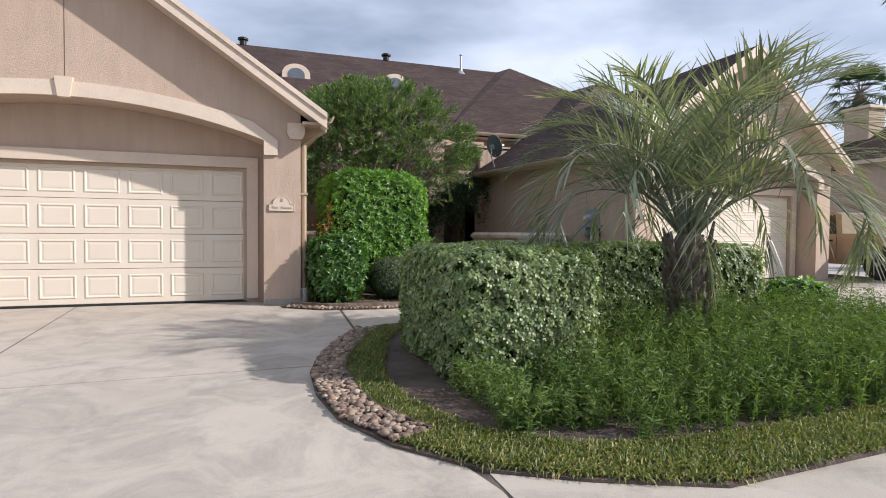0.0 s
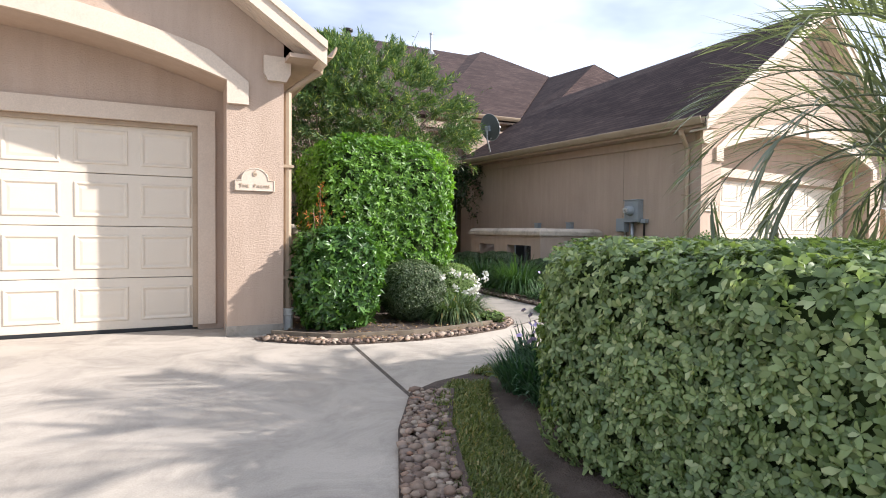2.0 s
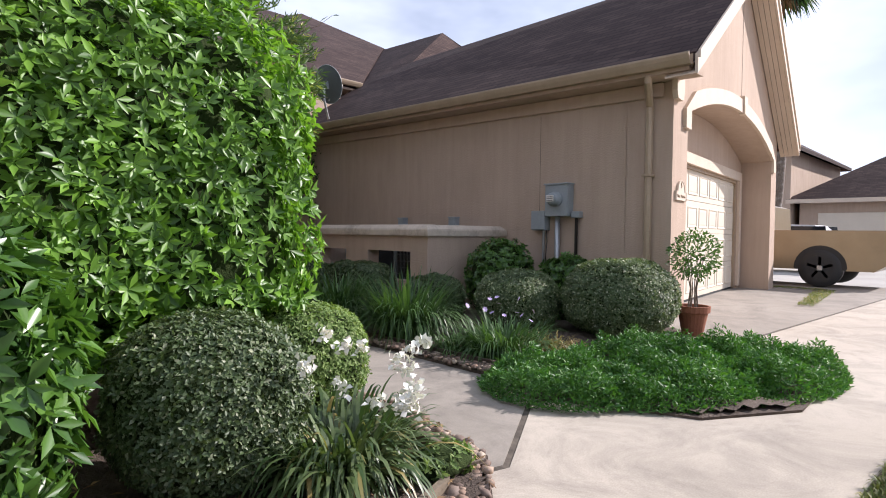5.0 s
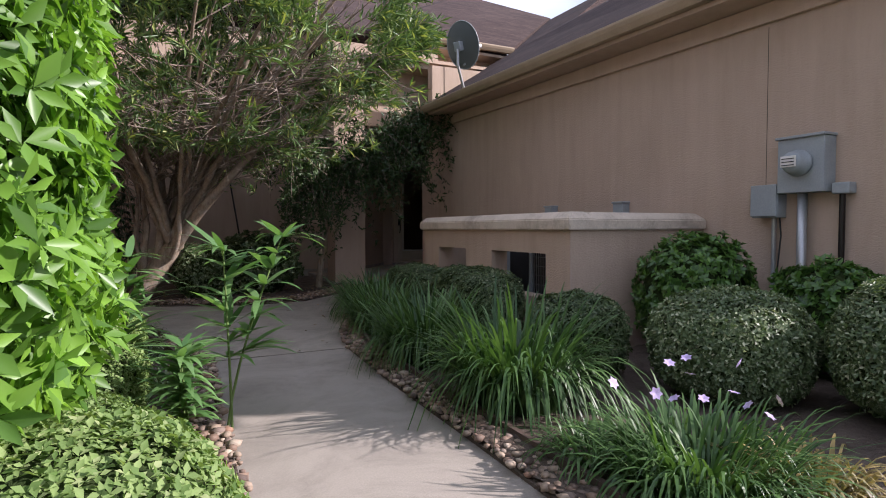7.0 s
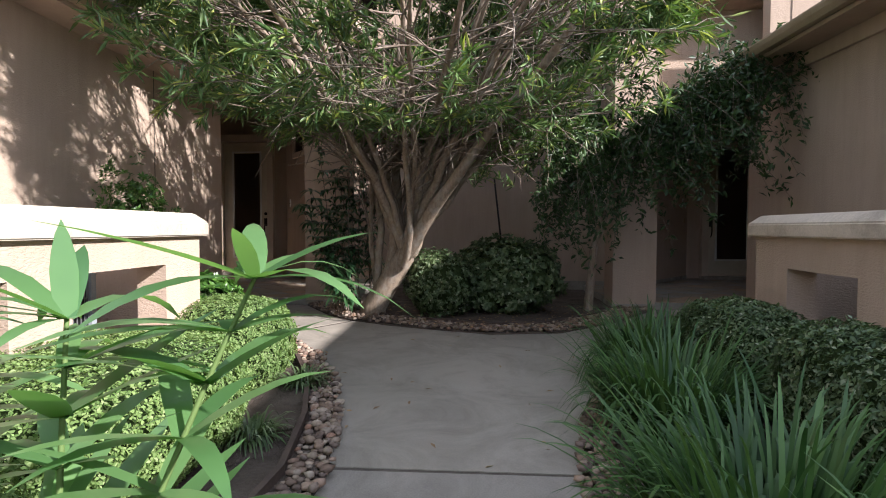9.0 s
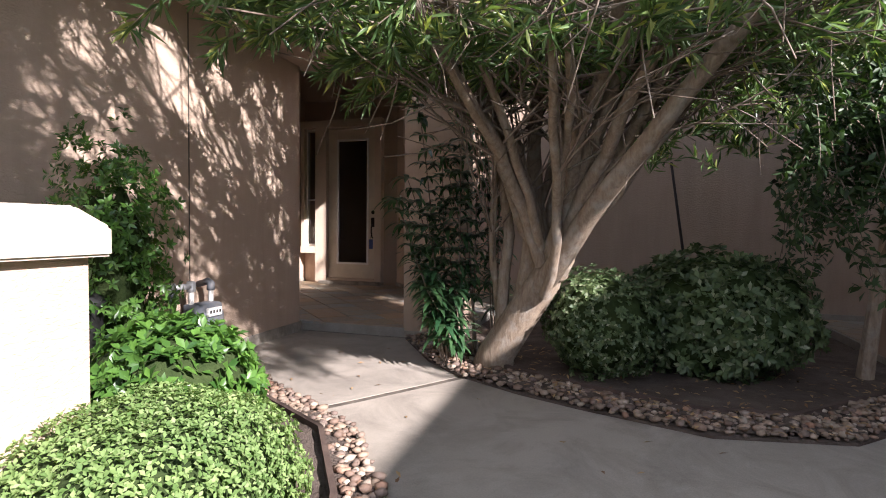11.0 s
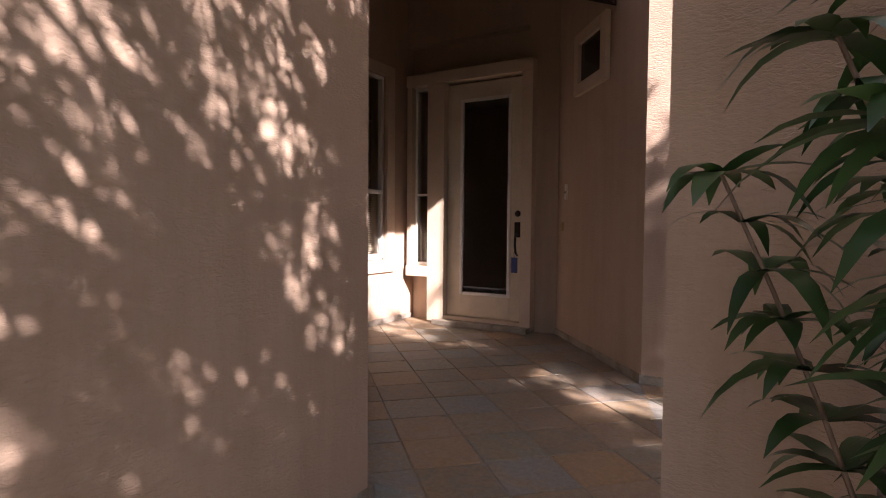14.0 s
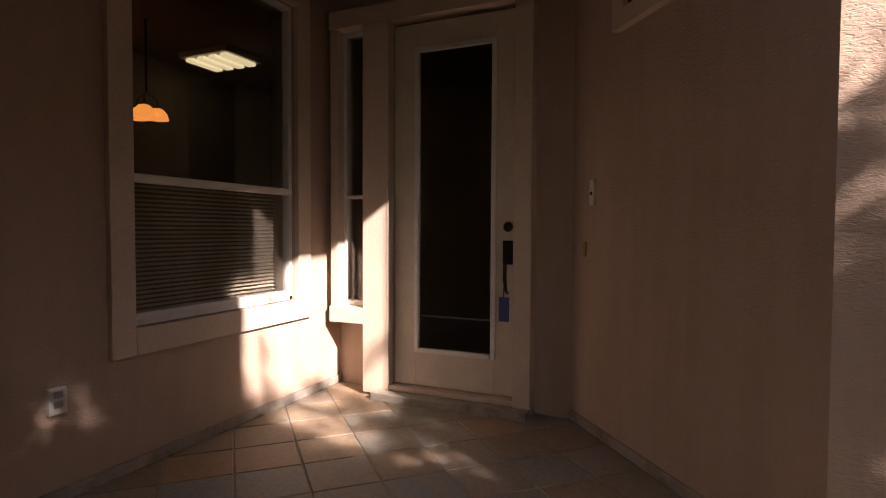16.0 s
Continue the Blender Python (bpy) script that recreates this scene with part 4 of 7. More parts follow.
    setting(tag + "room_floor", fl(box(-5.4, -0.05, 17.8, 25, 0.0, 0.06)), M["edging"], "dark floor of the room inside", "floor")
    setting(tag + "room_back", fl(box(-5.4, -0.05, 24.9, 25.1, 0.1, 3.3)), RM, "wall of the room inside, its dimness put into the colour", "wall")
    setting(tag + "room_side", fl(box(-5.2, -5.1, 17.8, 24.9, 0.1, 3.3)), RM, "wall of the room inside, its dimness put into the colour", "wall")
    setting(tag + "room_front", fl(box(-5.1, -2.1, 17.8, 17.9, 0.1, 3.3)), RM, "wall of the room inside, its dimness put into the colour", "wall")
    setting(tag + "room_east", fl(box(-0.05, 0.0, 21.6, 24.9, 0.1, 3.3)), RM, "wall of the room inside, its dimness put into the colour", "wall")
    setting(tag + "room_ceiling", fl(box(-5.4, -0.0, 21.6, 25, 3.3, 3.36)), RM, "ceiling of the room inside, its dimness put into the colour", "ceiling")
    setting(tag + "room_ceiling_front", fl(box(-5.4, -2.1, 17.8, 21.6, 3.3, 3.36)), RM, "ceiling of the room inside, its dimness put into the colour", "ceiling")
    # porch floor
    setting(tag + "porch_floor", fl(slab([(-2.0, 17.70), (0.42, 17.70), (0.42, 17.76), (1.58, 17.76), (1.58, 18.31), (2.14, 18.31), (2.14, 19.96), (1.08, 19.96), (-0.05, 21.4), (-0.05, 21.5), (-2.0, 21.5)], 0.0, 0.0945)), M["grout"], "grey grouted porch floor slab", "floor")
    return m


porch(False)
porch(True)


# ---- foliage helpers ----
rng = np.random.default_rng(7)


def np_mesh(name, verts, faces, mat, smooth=False):
    """Mesh from arrays: verts (N, 3), faces (F, 3 or 4)."""
    me = bpy.data.meshes.new(name)
    verts, faces = np.asarray(verts, np.float32), np.asarray(faces, np.int32)
    k = faces.shape[1]
    me.vertices.add(len(verts))
    me.vertices.foreach_set("co", verts.ravel())
    me.loops.add(faces.size)
    me.loops.foreach_set("vertex_index", faces.ravel())
    me.polygons.add(len(faces))
    me.polygons.foreach_set("loop_start", np.arange(len(faces), dtype=np.int32) * k)
    if smooth:
        me.polygons.foreach_set("use_smooth", np.ones(len(faces), bool))
    me.materials.append(mat)
    me.update(calc_edges=True)
    return me


def np_part(name, verts, faces, mat, parent, label="", smooth=False):
    ob = new(name, np_mesh(name, verts, faces, mat, smooth))
    ob.parent = parent
    ob.matrix_parent_inverse = parent.matrix_basis.inverted()
    return tagged(ob, label)


def unit(v):
    return v / np.maximum(np.linalg.norm(v, axis=-1, keepdims=True), 1e-9)


def leaf_arrays(p, d, n, length, width, fold=0.12, droop=0.1):
    """Folded pointed leaves: base p, long axis d, face normal n."""
    d = unit(d)
    s = unit(np.cross(d, n))
    n = unit(np.cross(s, d))
    L, Wd = np.asarray(length).reshape(-1, 1), np.asarray(width).reshape(-1, 1)
    base = p
    mid = p + d * L * 0.52
    tip = p + d * L - n * L * droop
    if len(p) > 9000:
        # past counting: one crease from base to tip
        v = np.stack([base, mid + s * Wd * 0.5 + n * Wd * fold, mid - s * Wd * 0.5 + n * Wd * fold, tip], 1)
        f = (np.array([[0, 1, 3], [0, 3, 2]])[None] + np.arange(len(p))[:, None, None] * 4).reshape(-1, 3)
        return v.reshape(-1, 3), f
    v = np.stack([base, mid + s * Wd * 0.5 + n * Wd * fold, mid - s * Wd * 0.5 + n * Wd * fold, tip, mid - n * Wd * fold * 0.4], 1)
    k = np.arange(len(p))[:, None, None] * 5
    f = (np.array([[0, 1, 4], [0, 4, 2], [4, 1, 3], [2, 4, 3]])[None] + k).reshape(-1, 3)
    return v.reshape(-1, 3), f


def blunt_leaf_arrays(p, d, n, length, width, fold=0.12, droop=0.12):
    """Spoon-shaped leaves with a rounded end, bowed along their length. Three triangles each."""
    d = unit(d)
    s = unit(np.cross(d, n))
    n = unit(np.cross(s, d))
    L, Wd = np.asarray(length).reshape(-1, 1), np.asarray(width).reshape(-1, 1)
    mid, end = p + d * L * 0.58 + n * L * fold, p + d * L - n * L * droop
    v = np.stack([p, mid + s * Wd * 0.5, mid - s * Wd * 0.5, end + s * Wd * 0.24, end - s * Wd * 0.24], 1)
    f = (np.array([[0, 1, 2], [1, 3, 4], [1, 4, 2]])[None] + np.arange(len(p))[:, None, None] * 5).reshape(-1, 3)
    return v.reshape(-1, 3), f


def blade_arrays(p, d, up, length, width, bend, seg=5):
    """Long strap blades that rise along d and bow over: strips of seg quads tapering to a point."""
    d = unit(d)
    s = unit(np.cross(d, np.broadcast_to(up, d.shape)) + 1e-6)
    t = np.linspace(0, 1, seg + 1)
    L, Wd, B = (np.asarray(a).reshape(-1, 1, 1) for a in (length, width, bend))
    tt = t[None, :, None]
    c = p[:, None] + d[:, None] * L * tt * (1 - 0.25 * B * tt) + np.array([0, 0, -1.0])[None, None] * L * B * tt ** 2.2
    w = s[:, None] * Wd * 0.5 * (np.minimum(1.0, 0.55 + tt * 1.5) * (1 - tt ** 3) + 0.02)
    v = np.stack([c + w, c - w], 2)
    N = len(p)
    k = np.arange(N)[:, None, None] * (2 * (seg + 1))
    q = np.array([[2 * i, 2 * i + 1, 2 * i + 3, 2 * i + 2] for i in range(seg)])[None]
    return v.reshape(-1, 3), (q + k).reshape(-1, 4)


def bumps(dirs, seed, amount, freq=2.2):
    return np.array([1.0 + amount * noise.noise(Vector((x * freq + seed, y * freq - seed, z * freq + 0.5 * seed))) + amount * 0.5 * noise.noise(Vector((x * freq * 2.7 - seed, y * freq * 2.7, z * freq * 2.7))) for x, y, z in dirs])


def shape_points(count, rx, ry, rz, power, seed, amount, low=-0.98, yaw=0.0):
    """Points and outward normals on a lumpy super-ellipsoid; power 2 round, 6 clipped square."""
    d = unit(rng.normal(size=(int(count * 1.6), 3)))
    d = d[d[:, 2] > low][:count]
    r = (np.abs(d) ** power).sum(1) ** (-1.0 / power) * bumps(d, seed, amount)
    p = d * r[:, None]
    n = unit(np.sign(d) * np.abs(p) ** (power - 1) / np.array([rx, ry, rz]) + 0.15 * d)
    p = p * np.array([rx, ry, rz])
    if yaw:
        c, s = math.cos(yaw), math.sin(yaw)
        R3 = np.array([[c, -s, 0], [s, c, 0], [0, 0, 1]])
        p, n = p @ R3.T, n @ R3.T
    return p, n


def bush(name, x, y, z0, rx, ry, h, count, leaf, wid, mat, label, category="shrub", group="", power=2.4, amount=0.12, yaw=0.0, seed=0.0, depth=0.16, spread=0.9, core=0.84, stems=5, lift=0.25, whorl=6, blunt=False):
    """Clipped or natural shrub: a solid filler coloured as inner shade, short stems and a skin of separate leaves
    several layers deep.
    """
    t = thing(name, x, y, z0, label, category, group)
    rz = h / 2
    c = np.array([x, y, z0 + rz])
    k = whorl
    p, n = shape_points(max(8, count // k), rx, ry, rz, power, seed, amount, yaw=yaw)
    inward = 1.0 - depth * rng.random(len(p)) ** 1.6
    p = p * inward[:, None] + c
    p[:, 2] = np.maximum(p[:, 2], z0 + 0.01)
    n = unit(n + rng.normal(size=n.shape) * 0.32 + np.array([0, 0, lift]))
    o = unit(np.cross(n, rng.normal(size=n.shape)))
    w = np.cross(n, o)
    P_, D_, N_ = [], [], []
    for j in range(k):
        a_ = 2 * np.pi * j / k + rng.normal(size=len(p)) * 0.25
        tang = o * np.cos(a_)[:, None] + w * np.sin(a_)[:, None]
        rise = 0.25 + 0.5 * rng.random((len(p), 1)) * spread
        P_.append(p - n * leaf * 0.25 * rng.random((len(p), 1)))
        D_.append(tang + n * rise)
        N_.append(n - tang * rise * 0.6 + rng.normal(size=p.shape) * 0.15)
    p, d, nn = np.concatenate(P_), unit(np.concatenate(D_)), unit(np.concatenate(N_))
    ln = leaf * (0.65 + 0.6 * rng.random(len(p)))
    v, f = (blunt_leaf_arrays if blunt else leaf_arrays)(p, d, nn, ln, ln * wid)
    np_part("foliage", v, f, mat, t)
    # opaque filler behind the leaves, coloured dark in place of inner shade
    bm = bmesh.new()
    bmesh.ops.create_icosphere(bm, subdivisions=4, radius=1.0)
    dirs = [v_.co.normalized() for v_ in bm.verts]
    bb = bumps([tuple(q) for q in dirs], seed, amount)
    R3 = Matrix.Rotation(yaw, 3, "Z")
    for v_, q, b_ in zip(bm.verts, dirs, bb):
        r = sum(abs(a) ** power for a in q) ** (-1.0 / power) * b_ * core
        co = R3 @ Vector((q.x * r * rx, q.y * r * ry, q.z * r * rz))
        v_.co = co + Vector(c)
    part("inner_mass", bm, M["core"], t, "solid inner filler coloured dark for the shade between leaves", True)
    for k in range(stems):
        a = rng.random() * 6.28
        q = Vector((x + math.cos(a) * rx * 0.3, y + math.sin(a) * ry * 0.3, z0 - 0.02))
        part("stem", tube([q, q + Vector((rng.normal() * 0.04, rng.normal() * 0.04, h * 0.3)), q + Vector((rng.normal() * 0.1, rng.normal() * 0.1, h * 0.6))], [0.018, 0.014, 0.008], 6), M["twig"], t)
    return t


def clump(name, x, y, z0, count, length, width, mat, label, category="plant", group="", radius=0.12, bend=(0.35, 0.8), flare=0.75, seg=6):
    """Tuft of arching strap leaves from one crown."""
    t = thing(name, x, y, z0, label, category, group)
    a = rng.random(count) * 2 * np.pi
    r = radius * np.sqrt(rng.random(count))
    p = np.stack([x + r * np.cos(a), y + r * np.sin(a), np.full(count, z0)], 1)
    a2 = a + rng.normal(size=count) * 0.5
    fl_ = flare * (0.25 + 0.85 * rng.random(count))
    d = np.stack([np.cos(a2) * fl_, np.sin(a2) * fl_, np.ones(count)], 1)
    L = length * (0.6 + 0.5 * rng.random(count))
    W_, B_ = width * (0.7 + 0.5 * rng.random(count)), bend[0] + (bend[1] - bend[0]) * rng.random(count)
    sector = (a / (2 * np.pi) * (6 if count > 500 else 1)).astype(int)
    for k in np.unique(sector):
        q = sector == k
        v, f = blade_arrays(p[q], d[q], np.array([0, 0, 1.0]), L[q], W_[q], B_[q], seg)
        np_part("tuft", v, f, mat, t)
    return t


def flower(t, x, y, z, r, mat, tilt=(0, 0, 1.0), petals=5, label=""):
    """Open flower: a ring of broad petals and a short stalk."""
    k = petals
    a = np.arange(k) * 2 * np.pi / k + rng.random() * 6
    ax = Vector(tilt).normalized()
    o = ax.orthogonal().normalized()
    w = ax.cross(o)
    d = np.array([o * math.cos(q) + w * math.sin(q) + ax * 0.35 for q in a])
    v, f = leaf_arrays(np.repeat([[x, y, z]], k, 0), d, np.repeat([tuple(ax)], k, 0), np.full(k, r), np.full(k, r * 0.8), 0.08, 0.15)
    np_part("flower", v, f, mat, t, label)


def cluster_flower(t, x, y, z, r, mat, label=""):
    p = np.array([x, y, z]) + rng.normal(size=(26, 3)) * r * 0.4
    d = unit(rng.normal(size=(26, 3)) + [0, 0, 0.8])
    v, f = leaf_arrays(p, d, unit(rng.normal(size=(26, 3)) + [0, 0, 1.0]), np.full(26, r * 0.75), np.full(26, r * 0.6), 0.1, 0.2)
    np_part("flower_head", v, f, mat, t, label)


# ---- island bed by the drive ----
bush("pittosporum_hedge", 1.98, 4.28, 0.0, 0.62, 0.87, 1.01, 62000, 0.038, 0.50, M["pitto"], "clipped square hedge of grey-green variegated leaves by the drive", "hedge", power=9.0, amount=0.05, seed=1.0, depth=0.12, core=0.88, blunt=True)
bush("pittosporum_hedge", 4.27, 5.72, 0.0, 2.08, 0.57, 1.01, 84000, 0.040, 0.50, M["pitto"], "clipped long hedge of grey-green variegated leaves behind the palm", "hedge", power=12.0, amount=0.04, seed=2.0, depth=0.12, core=0.88, blunt=True)
bush("low_shrub", 6.9, 5.3, 0.0, 0.5, 0.4, 0.55, 2200, 0.06, 0.5, M["ligustrum"], "low bright green shrub at the end of the bed", seed=3.0)


def weeds(x0, x1, y0, y1, n, hmin, hmax, label):
    """Loose upright feathery stems with many small narrow leaves."""
    t = thing("feathery_plants", (x0 + x1) / 2, (y0 + y1) / 2, 0, label, "plants", kind="stuff")
    bx = x0 + (x1 - x0) * rng.random(n)
    by = y0 + (y1 - y0) * rng.random(n)
    tall = np.array([0.5 + noise.noise(Vector((a_ * 2.6, b_ * 2.6, 1.0))) for a_, b_ in zip(bx, by)])
    H = hmin + (hmax - hmin) * rng.random(n) * np.clip(0.35 + 1.1 * tall, 0.1, 1.3)
    lean = rng.normal(size=(n, 2)) * 0.28
    V, F, off = [], [], 0
    k = 34
    tt = np.tile(np.linspace(0.08, 1, k), (n, 1))
    px = bx[:, None] + lean[:, :1] * H[:, None] * tt ** 1.5
    py = by[:, None] + lean[:, 1:] * H[:, None] * tt ** 1.5
    pz = H[:, None] * tt
    p = np.stack([px, py, pz], -1).reshape(-1, 3)
    d = unit(rng.normal(size=p.shape) * [1, 1, 0.5] + [0, 0, 0.45])
    ln = 0.045 * (0.6 + 0.8 * rng.random(len(p)))
    v, f = leaf_arrays(p, d, unit(rng.normal(size=p.shape) + [0, 0, 1]), ln, ln * 0.23)
    np_part("leaves", v, f, M["weed"], t)
    sp = np.stack([bx, by, np.zeros(n)], 1)
    sd = np.stack([lean[:, 0], lean[:, 1], np.ones(n)], 1)
    v, f = blade_arrays(sp, sd, np.array([1.0, 0, 0]), H, np.full(n, 0.006), np.full(n, 0.02), 3)
    np_part("stalks", v, f, M["weed"], t)


weeds(2.3, 4.6, 2.4, 4.2, 900, 0.28, 0.62, "dense feathery green ground planting in the island bed")
weeds(1.3, 2.0, 2.5, 2.75, 90, 0.1, 0.3, "low feathery green planting at the bed corner")
weeds(1.95, 4.6, 2.22, 2.75, 380, 0.14, 0.42, "low feathery green planting along the lawn edge")
weeds(4.2, 7.6, 2.6, 5.1, 1000, 0.25, 0.55, "dense feathery green planting beyond the palm")
weeds(1.35, 2.4, 2.6, 3.55, 260, 0.14, 0.34, "thin feathery green planting at the foot of the hedge")


def frond(px, py, pz, az, el, length, droop, V, F, RV, off):
    """Pinnate palm frond: a rachis that recurves by droop radians, with two upswept rows of long narrow leaflets."""
    n = 54
    t = np.linspace(0, 1, n)
    out = np.array([math.cos(az), math.sin(az), 0])
    side = np.array([-math.sin(az), math.cos(az), 0])
    ang = el - droop * t ** 1.5
    step = length / (n - 1)
    c = np.array([px, py, pz]) + np.cumsum((out * np.cos(ang)[:, None] + np.array([0, 0, 1.0]) * np.sin(ang)[:, None]) * step, 0) + side * (0.08 * rng.normal() * t[:, None] ** 2)
    tan = unit(np.gradient(c, axis=0))
    nrm = unit(np.cross(tan, np.broadcast_to(side, tan.shape)))
    nrm = nrm * np.where((nrm @ (np.array([0, 0, 1.0]) - out * 0.3))[:, None] < 0, -1.0, 1.0)
    RV.append((c, 0.015 * (1 - 0.85 * t)))
    sel = t > 0.22
    k = int(sel.sum())
    u = (t[sel] - 0.22) / 0.78
    for sgn in (-1, 1):
        p = c[sel] + rng.normal(size=(k, 3)) * 0.006
        d = unit(side * sgn * 0.62 + tan[sel] * (0.62 + 0.5 * u[:, None]) + nrm[sel] * 0.42 + rng.normal(size=(k, 3)) * 0.12)
        L = 0.62 * np.sin(np.pi * (0.16 + 0.70 * u)) ** 0.7 * (0.8 + 0.35 * rng.random(k))
        v, f = blade_arrays(p, d, nrm[sel].mean(0), L, np.full(k, 0.017), 0.05 + 0.3 * rng.random(k), 3)
        V.append(v)
        F.append(f + off[0])
        off[0] += len(v)


def tubes_np(paths, sides=5):
    """Many tapered tubes in one mesh; paths: (points, radii)."""
    V, F, off = [], [], 0
    for c, r in paths:
        c = np.asarray(c, float)
        r = np.asarray(r, float)
        tan = unit(np.gradient(c, axis=0))
        ref = np.array([0.31, 0.17, 0.93]) if abs(tan[0] @ np.array([0.31, 0.17, 0.93])) < 0.9 else np.array([1.0, 0, 0])
        s = unit(np.cross(tan, ref))
        u = np.cross(tan, s)
        a = np.arange(sides) * 2 * np.pi / sides
        ring = c[:, None] + (s[:, None] * np.cos(a)[None, :, None] + u[:, None] * np.sin(a)[None, :, None]) * r[:, None, None]
        V.append(ring.reshape(-1, 3))
        m_ = len(c)
        i, k = np.meshgrid(np.arange(m_ - 1), np.arange(sides), indexing="ij")
        k2 = (k + 1) % sides
        F.append(np.stack([i * sides + k, i * sides + k2, (i + 1) * sides + k2, (i + 1) * sides + k], -1).reshape(-1, 4) + off)
        off += m_ * sides
    return np.concatenate(V), np.concatenate(F)


def pindo_palm(x, y):
    t = thing("pindo_palm", x, y, 0, "silvery feather palm with arching fronds and a shaggy trunk", "palm tree")
    prof = [(0.20, 0.0), (0.19, 0.3), (0.17, 0.6), (0.19, 0.85), (0.17, 1.05), (0.08, 1.2)]
    part("trunk", lathe(prof, x, y, -0.02, 16), M["palm_bark"], t, "shaggy brown trunk", True)
    # old leaf bases
    for k in range(46):
        a, zz = k * 2.4, 0.25 + 0.017 * k
        r = 0.15
        o = Vector((math.cos(a), math.sin(a), 0))
        b0 = Vector((x, y, zz)) + o * r
        b1 = b0 + o * 0.10 + Vector((0, 0, 0.16 + 0.05 * (k % 3)))
        part("leaf_base", tube([b0, b0 + o * 0.06 + Vector((0, 0, 0.06)), b1], [0.035, 0.028, 0.012], 5), M["palm_bark"], t)
    for k in range(46):
        V, F, RV, off = [], [], [], [0]
        u = k / 45.0
        az = k * 2.39996 + rng.normal() * 0.12
        el = radians(86 - 36 * u)
        frond(x + math.cos(az) * 0.07, y + math.sin(az) * 0.07, 1.1, az, el, 1.75 + 0.25 * math.sin(math.pi * u) + 0.2 * rng.random(), radians(50 + 105 * u + 15 * rng.random()), V, F, RV, off)
        fr = np_part("frond", np.concatenate(V), np.concatenate(F), M["palm"], t)
        v, f = tubes_np(RV, 5)
        np_part("stalk", v, f, M["palm"], fr)
    return t


pindo_palm(4.18, 4.30)

# purple-flowered straps in the notch of the hedges
for k, (x, y, n, L) in enumerate(((1.86, 5.56, 200, 0.38), (2.02, 5.6, 260, 0.46), (2.1, 5.85, 300, 0.56), (1.86, 5.9, 260, 0.46), (2.2, 6.25, 260, 0.5), (2.7, 6.5, 240, 0.48), (3.3, 6.55, 220, 0.46), (3.9, 6.6, 200, 0.46))):
    c_ = clump("ruellia", x, y, 0.0, int(n * 1.3), L * 1.12, 0.014, M["oleander_dark"], "dark strap-leaved clump with small purple flowers by the hedge", "flower", "purple flowers by the hedge", 0.14, (0.2, 0.65), 0.62)
    for q in range(6):
        flower(c_, x + rng.normal() * 0.10, y + rng.normal() * 0.10, 0.3 + 0.22 * rng.random(), 0.026, M["petal_purple"], (rng.normal(), rng.normal(), 1.0), 5, "small purple flower")

# ---- bed by the garage ----
bush("ligustrum_bush", 2.08, 9.80, 0.40, 0.93, 0.64, 1.80, 34000, 0.070, 0.38, M["ligustrum"], "tall clipped square bush of bright green leaves", power=5.5, amount=0.08, seed=5.0, depth=0.22, core=0.80, stems=9)
bush("round_evergreen", 1.28, 8.62, 0.03, 0.45, 0.44, 1.06, 9500, 0.086, 0.36, M["camellia"], "rounded glossy deep green shrub at the garage corner", power=2.8, amount=0.10, seed=6.0, depth=0.2)
bush("boxwood_ball", 2.23, 8.85, 0.03, 0.37, 0.36, 0.70, 26000, 0.022, 0.55, M["ball_dark"], "clipped ball of tiny grey-green leaves", seed=7.0, amount=0.07, whorl=3, core=0.9, depth=0.1)
bush("boxwood_ball", 2.95, 9.4, 0.03, 0.36, 0.33, 0.62, 20000, 0.023, 0.55, M["boxwood"], "clipped ball of tiny fresh green leaves", seed=8.0, amount=0.07, whorl=3, core=0.9, depth=0.1)
lily = clump("agapanthus", 2.66, 8.60, 0.02, 900, 0.70, 0.020, M["strap_pale"], "strap-leaved clump with white flower heads", "flower", "", 0.2, (0.35, 0.8), 0.85)
for q in range(15):
    a = rng.random() * 6.28
    cluster_flower(lily, 2.7 + 0.36 * math.cos(a) * rng.random(), 8.48 + 0.30 * math.sin(a), 0.34 + 0.26 * rng.random(), 0.042, M["petal_white"], "white flower head")
bush("edging_herb", 2.98, 8.3, 0.02, 0.16, 0.12, 0.14, 700, 0.03, 0.5, M["boxwood"], "low green creeping herb at the bed edge", seed=9.0, stems=1)
cro = clump("croton", 1.25, 9.28, 0.0, 26, 0.9, 0.03, M["strap"], "upright shrub with orange and red new leaves", "plant", "", 0.08, (0.1, 0.3), 0.3)
pc = np.concatenate([np.stack([1.2 + rng.normal(size=70) * 0.12, 9.28 + rng.normal(size=70) * 0.1, 1.08 + 0.2 * rng.random(70)], 1), np.stack([1.26 + rng.normal(size=60) * 0.02, 9.28 + rng.normal(size=60) * 0.02, 1.1 + 0.5 * rng.random(60)], 1)])
k = len(pc)
v, f = leaf_arrays(pc, unit(rng.normal(size=(k, 3)) + [0, 0, 0.7]), unit(rng.normal(size=(k, 3)) + [0, 0, 1]), np.full(k, 0.06), np.full(k, 0.018))
np_part("new_leaves", v, f, M["petal_orange"], cro, "orange new leaves")
for k in (-1, 0, 1):
    v, f = tubes_np([([(1.25, 9.28, 0.0), (1.24, 9.28, 0.6), (1.24 + 0.08 * k, 9.28, 1.3 if k else 1.6)], [0.012, 0.01, 0.005])], 5)
    np_part("stem", v, f, M["twig"], cro)

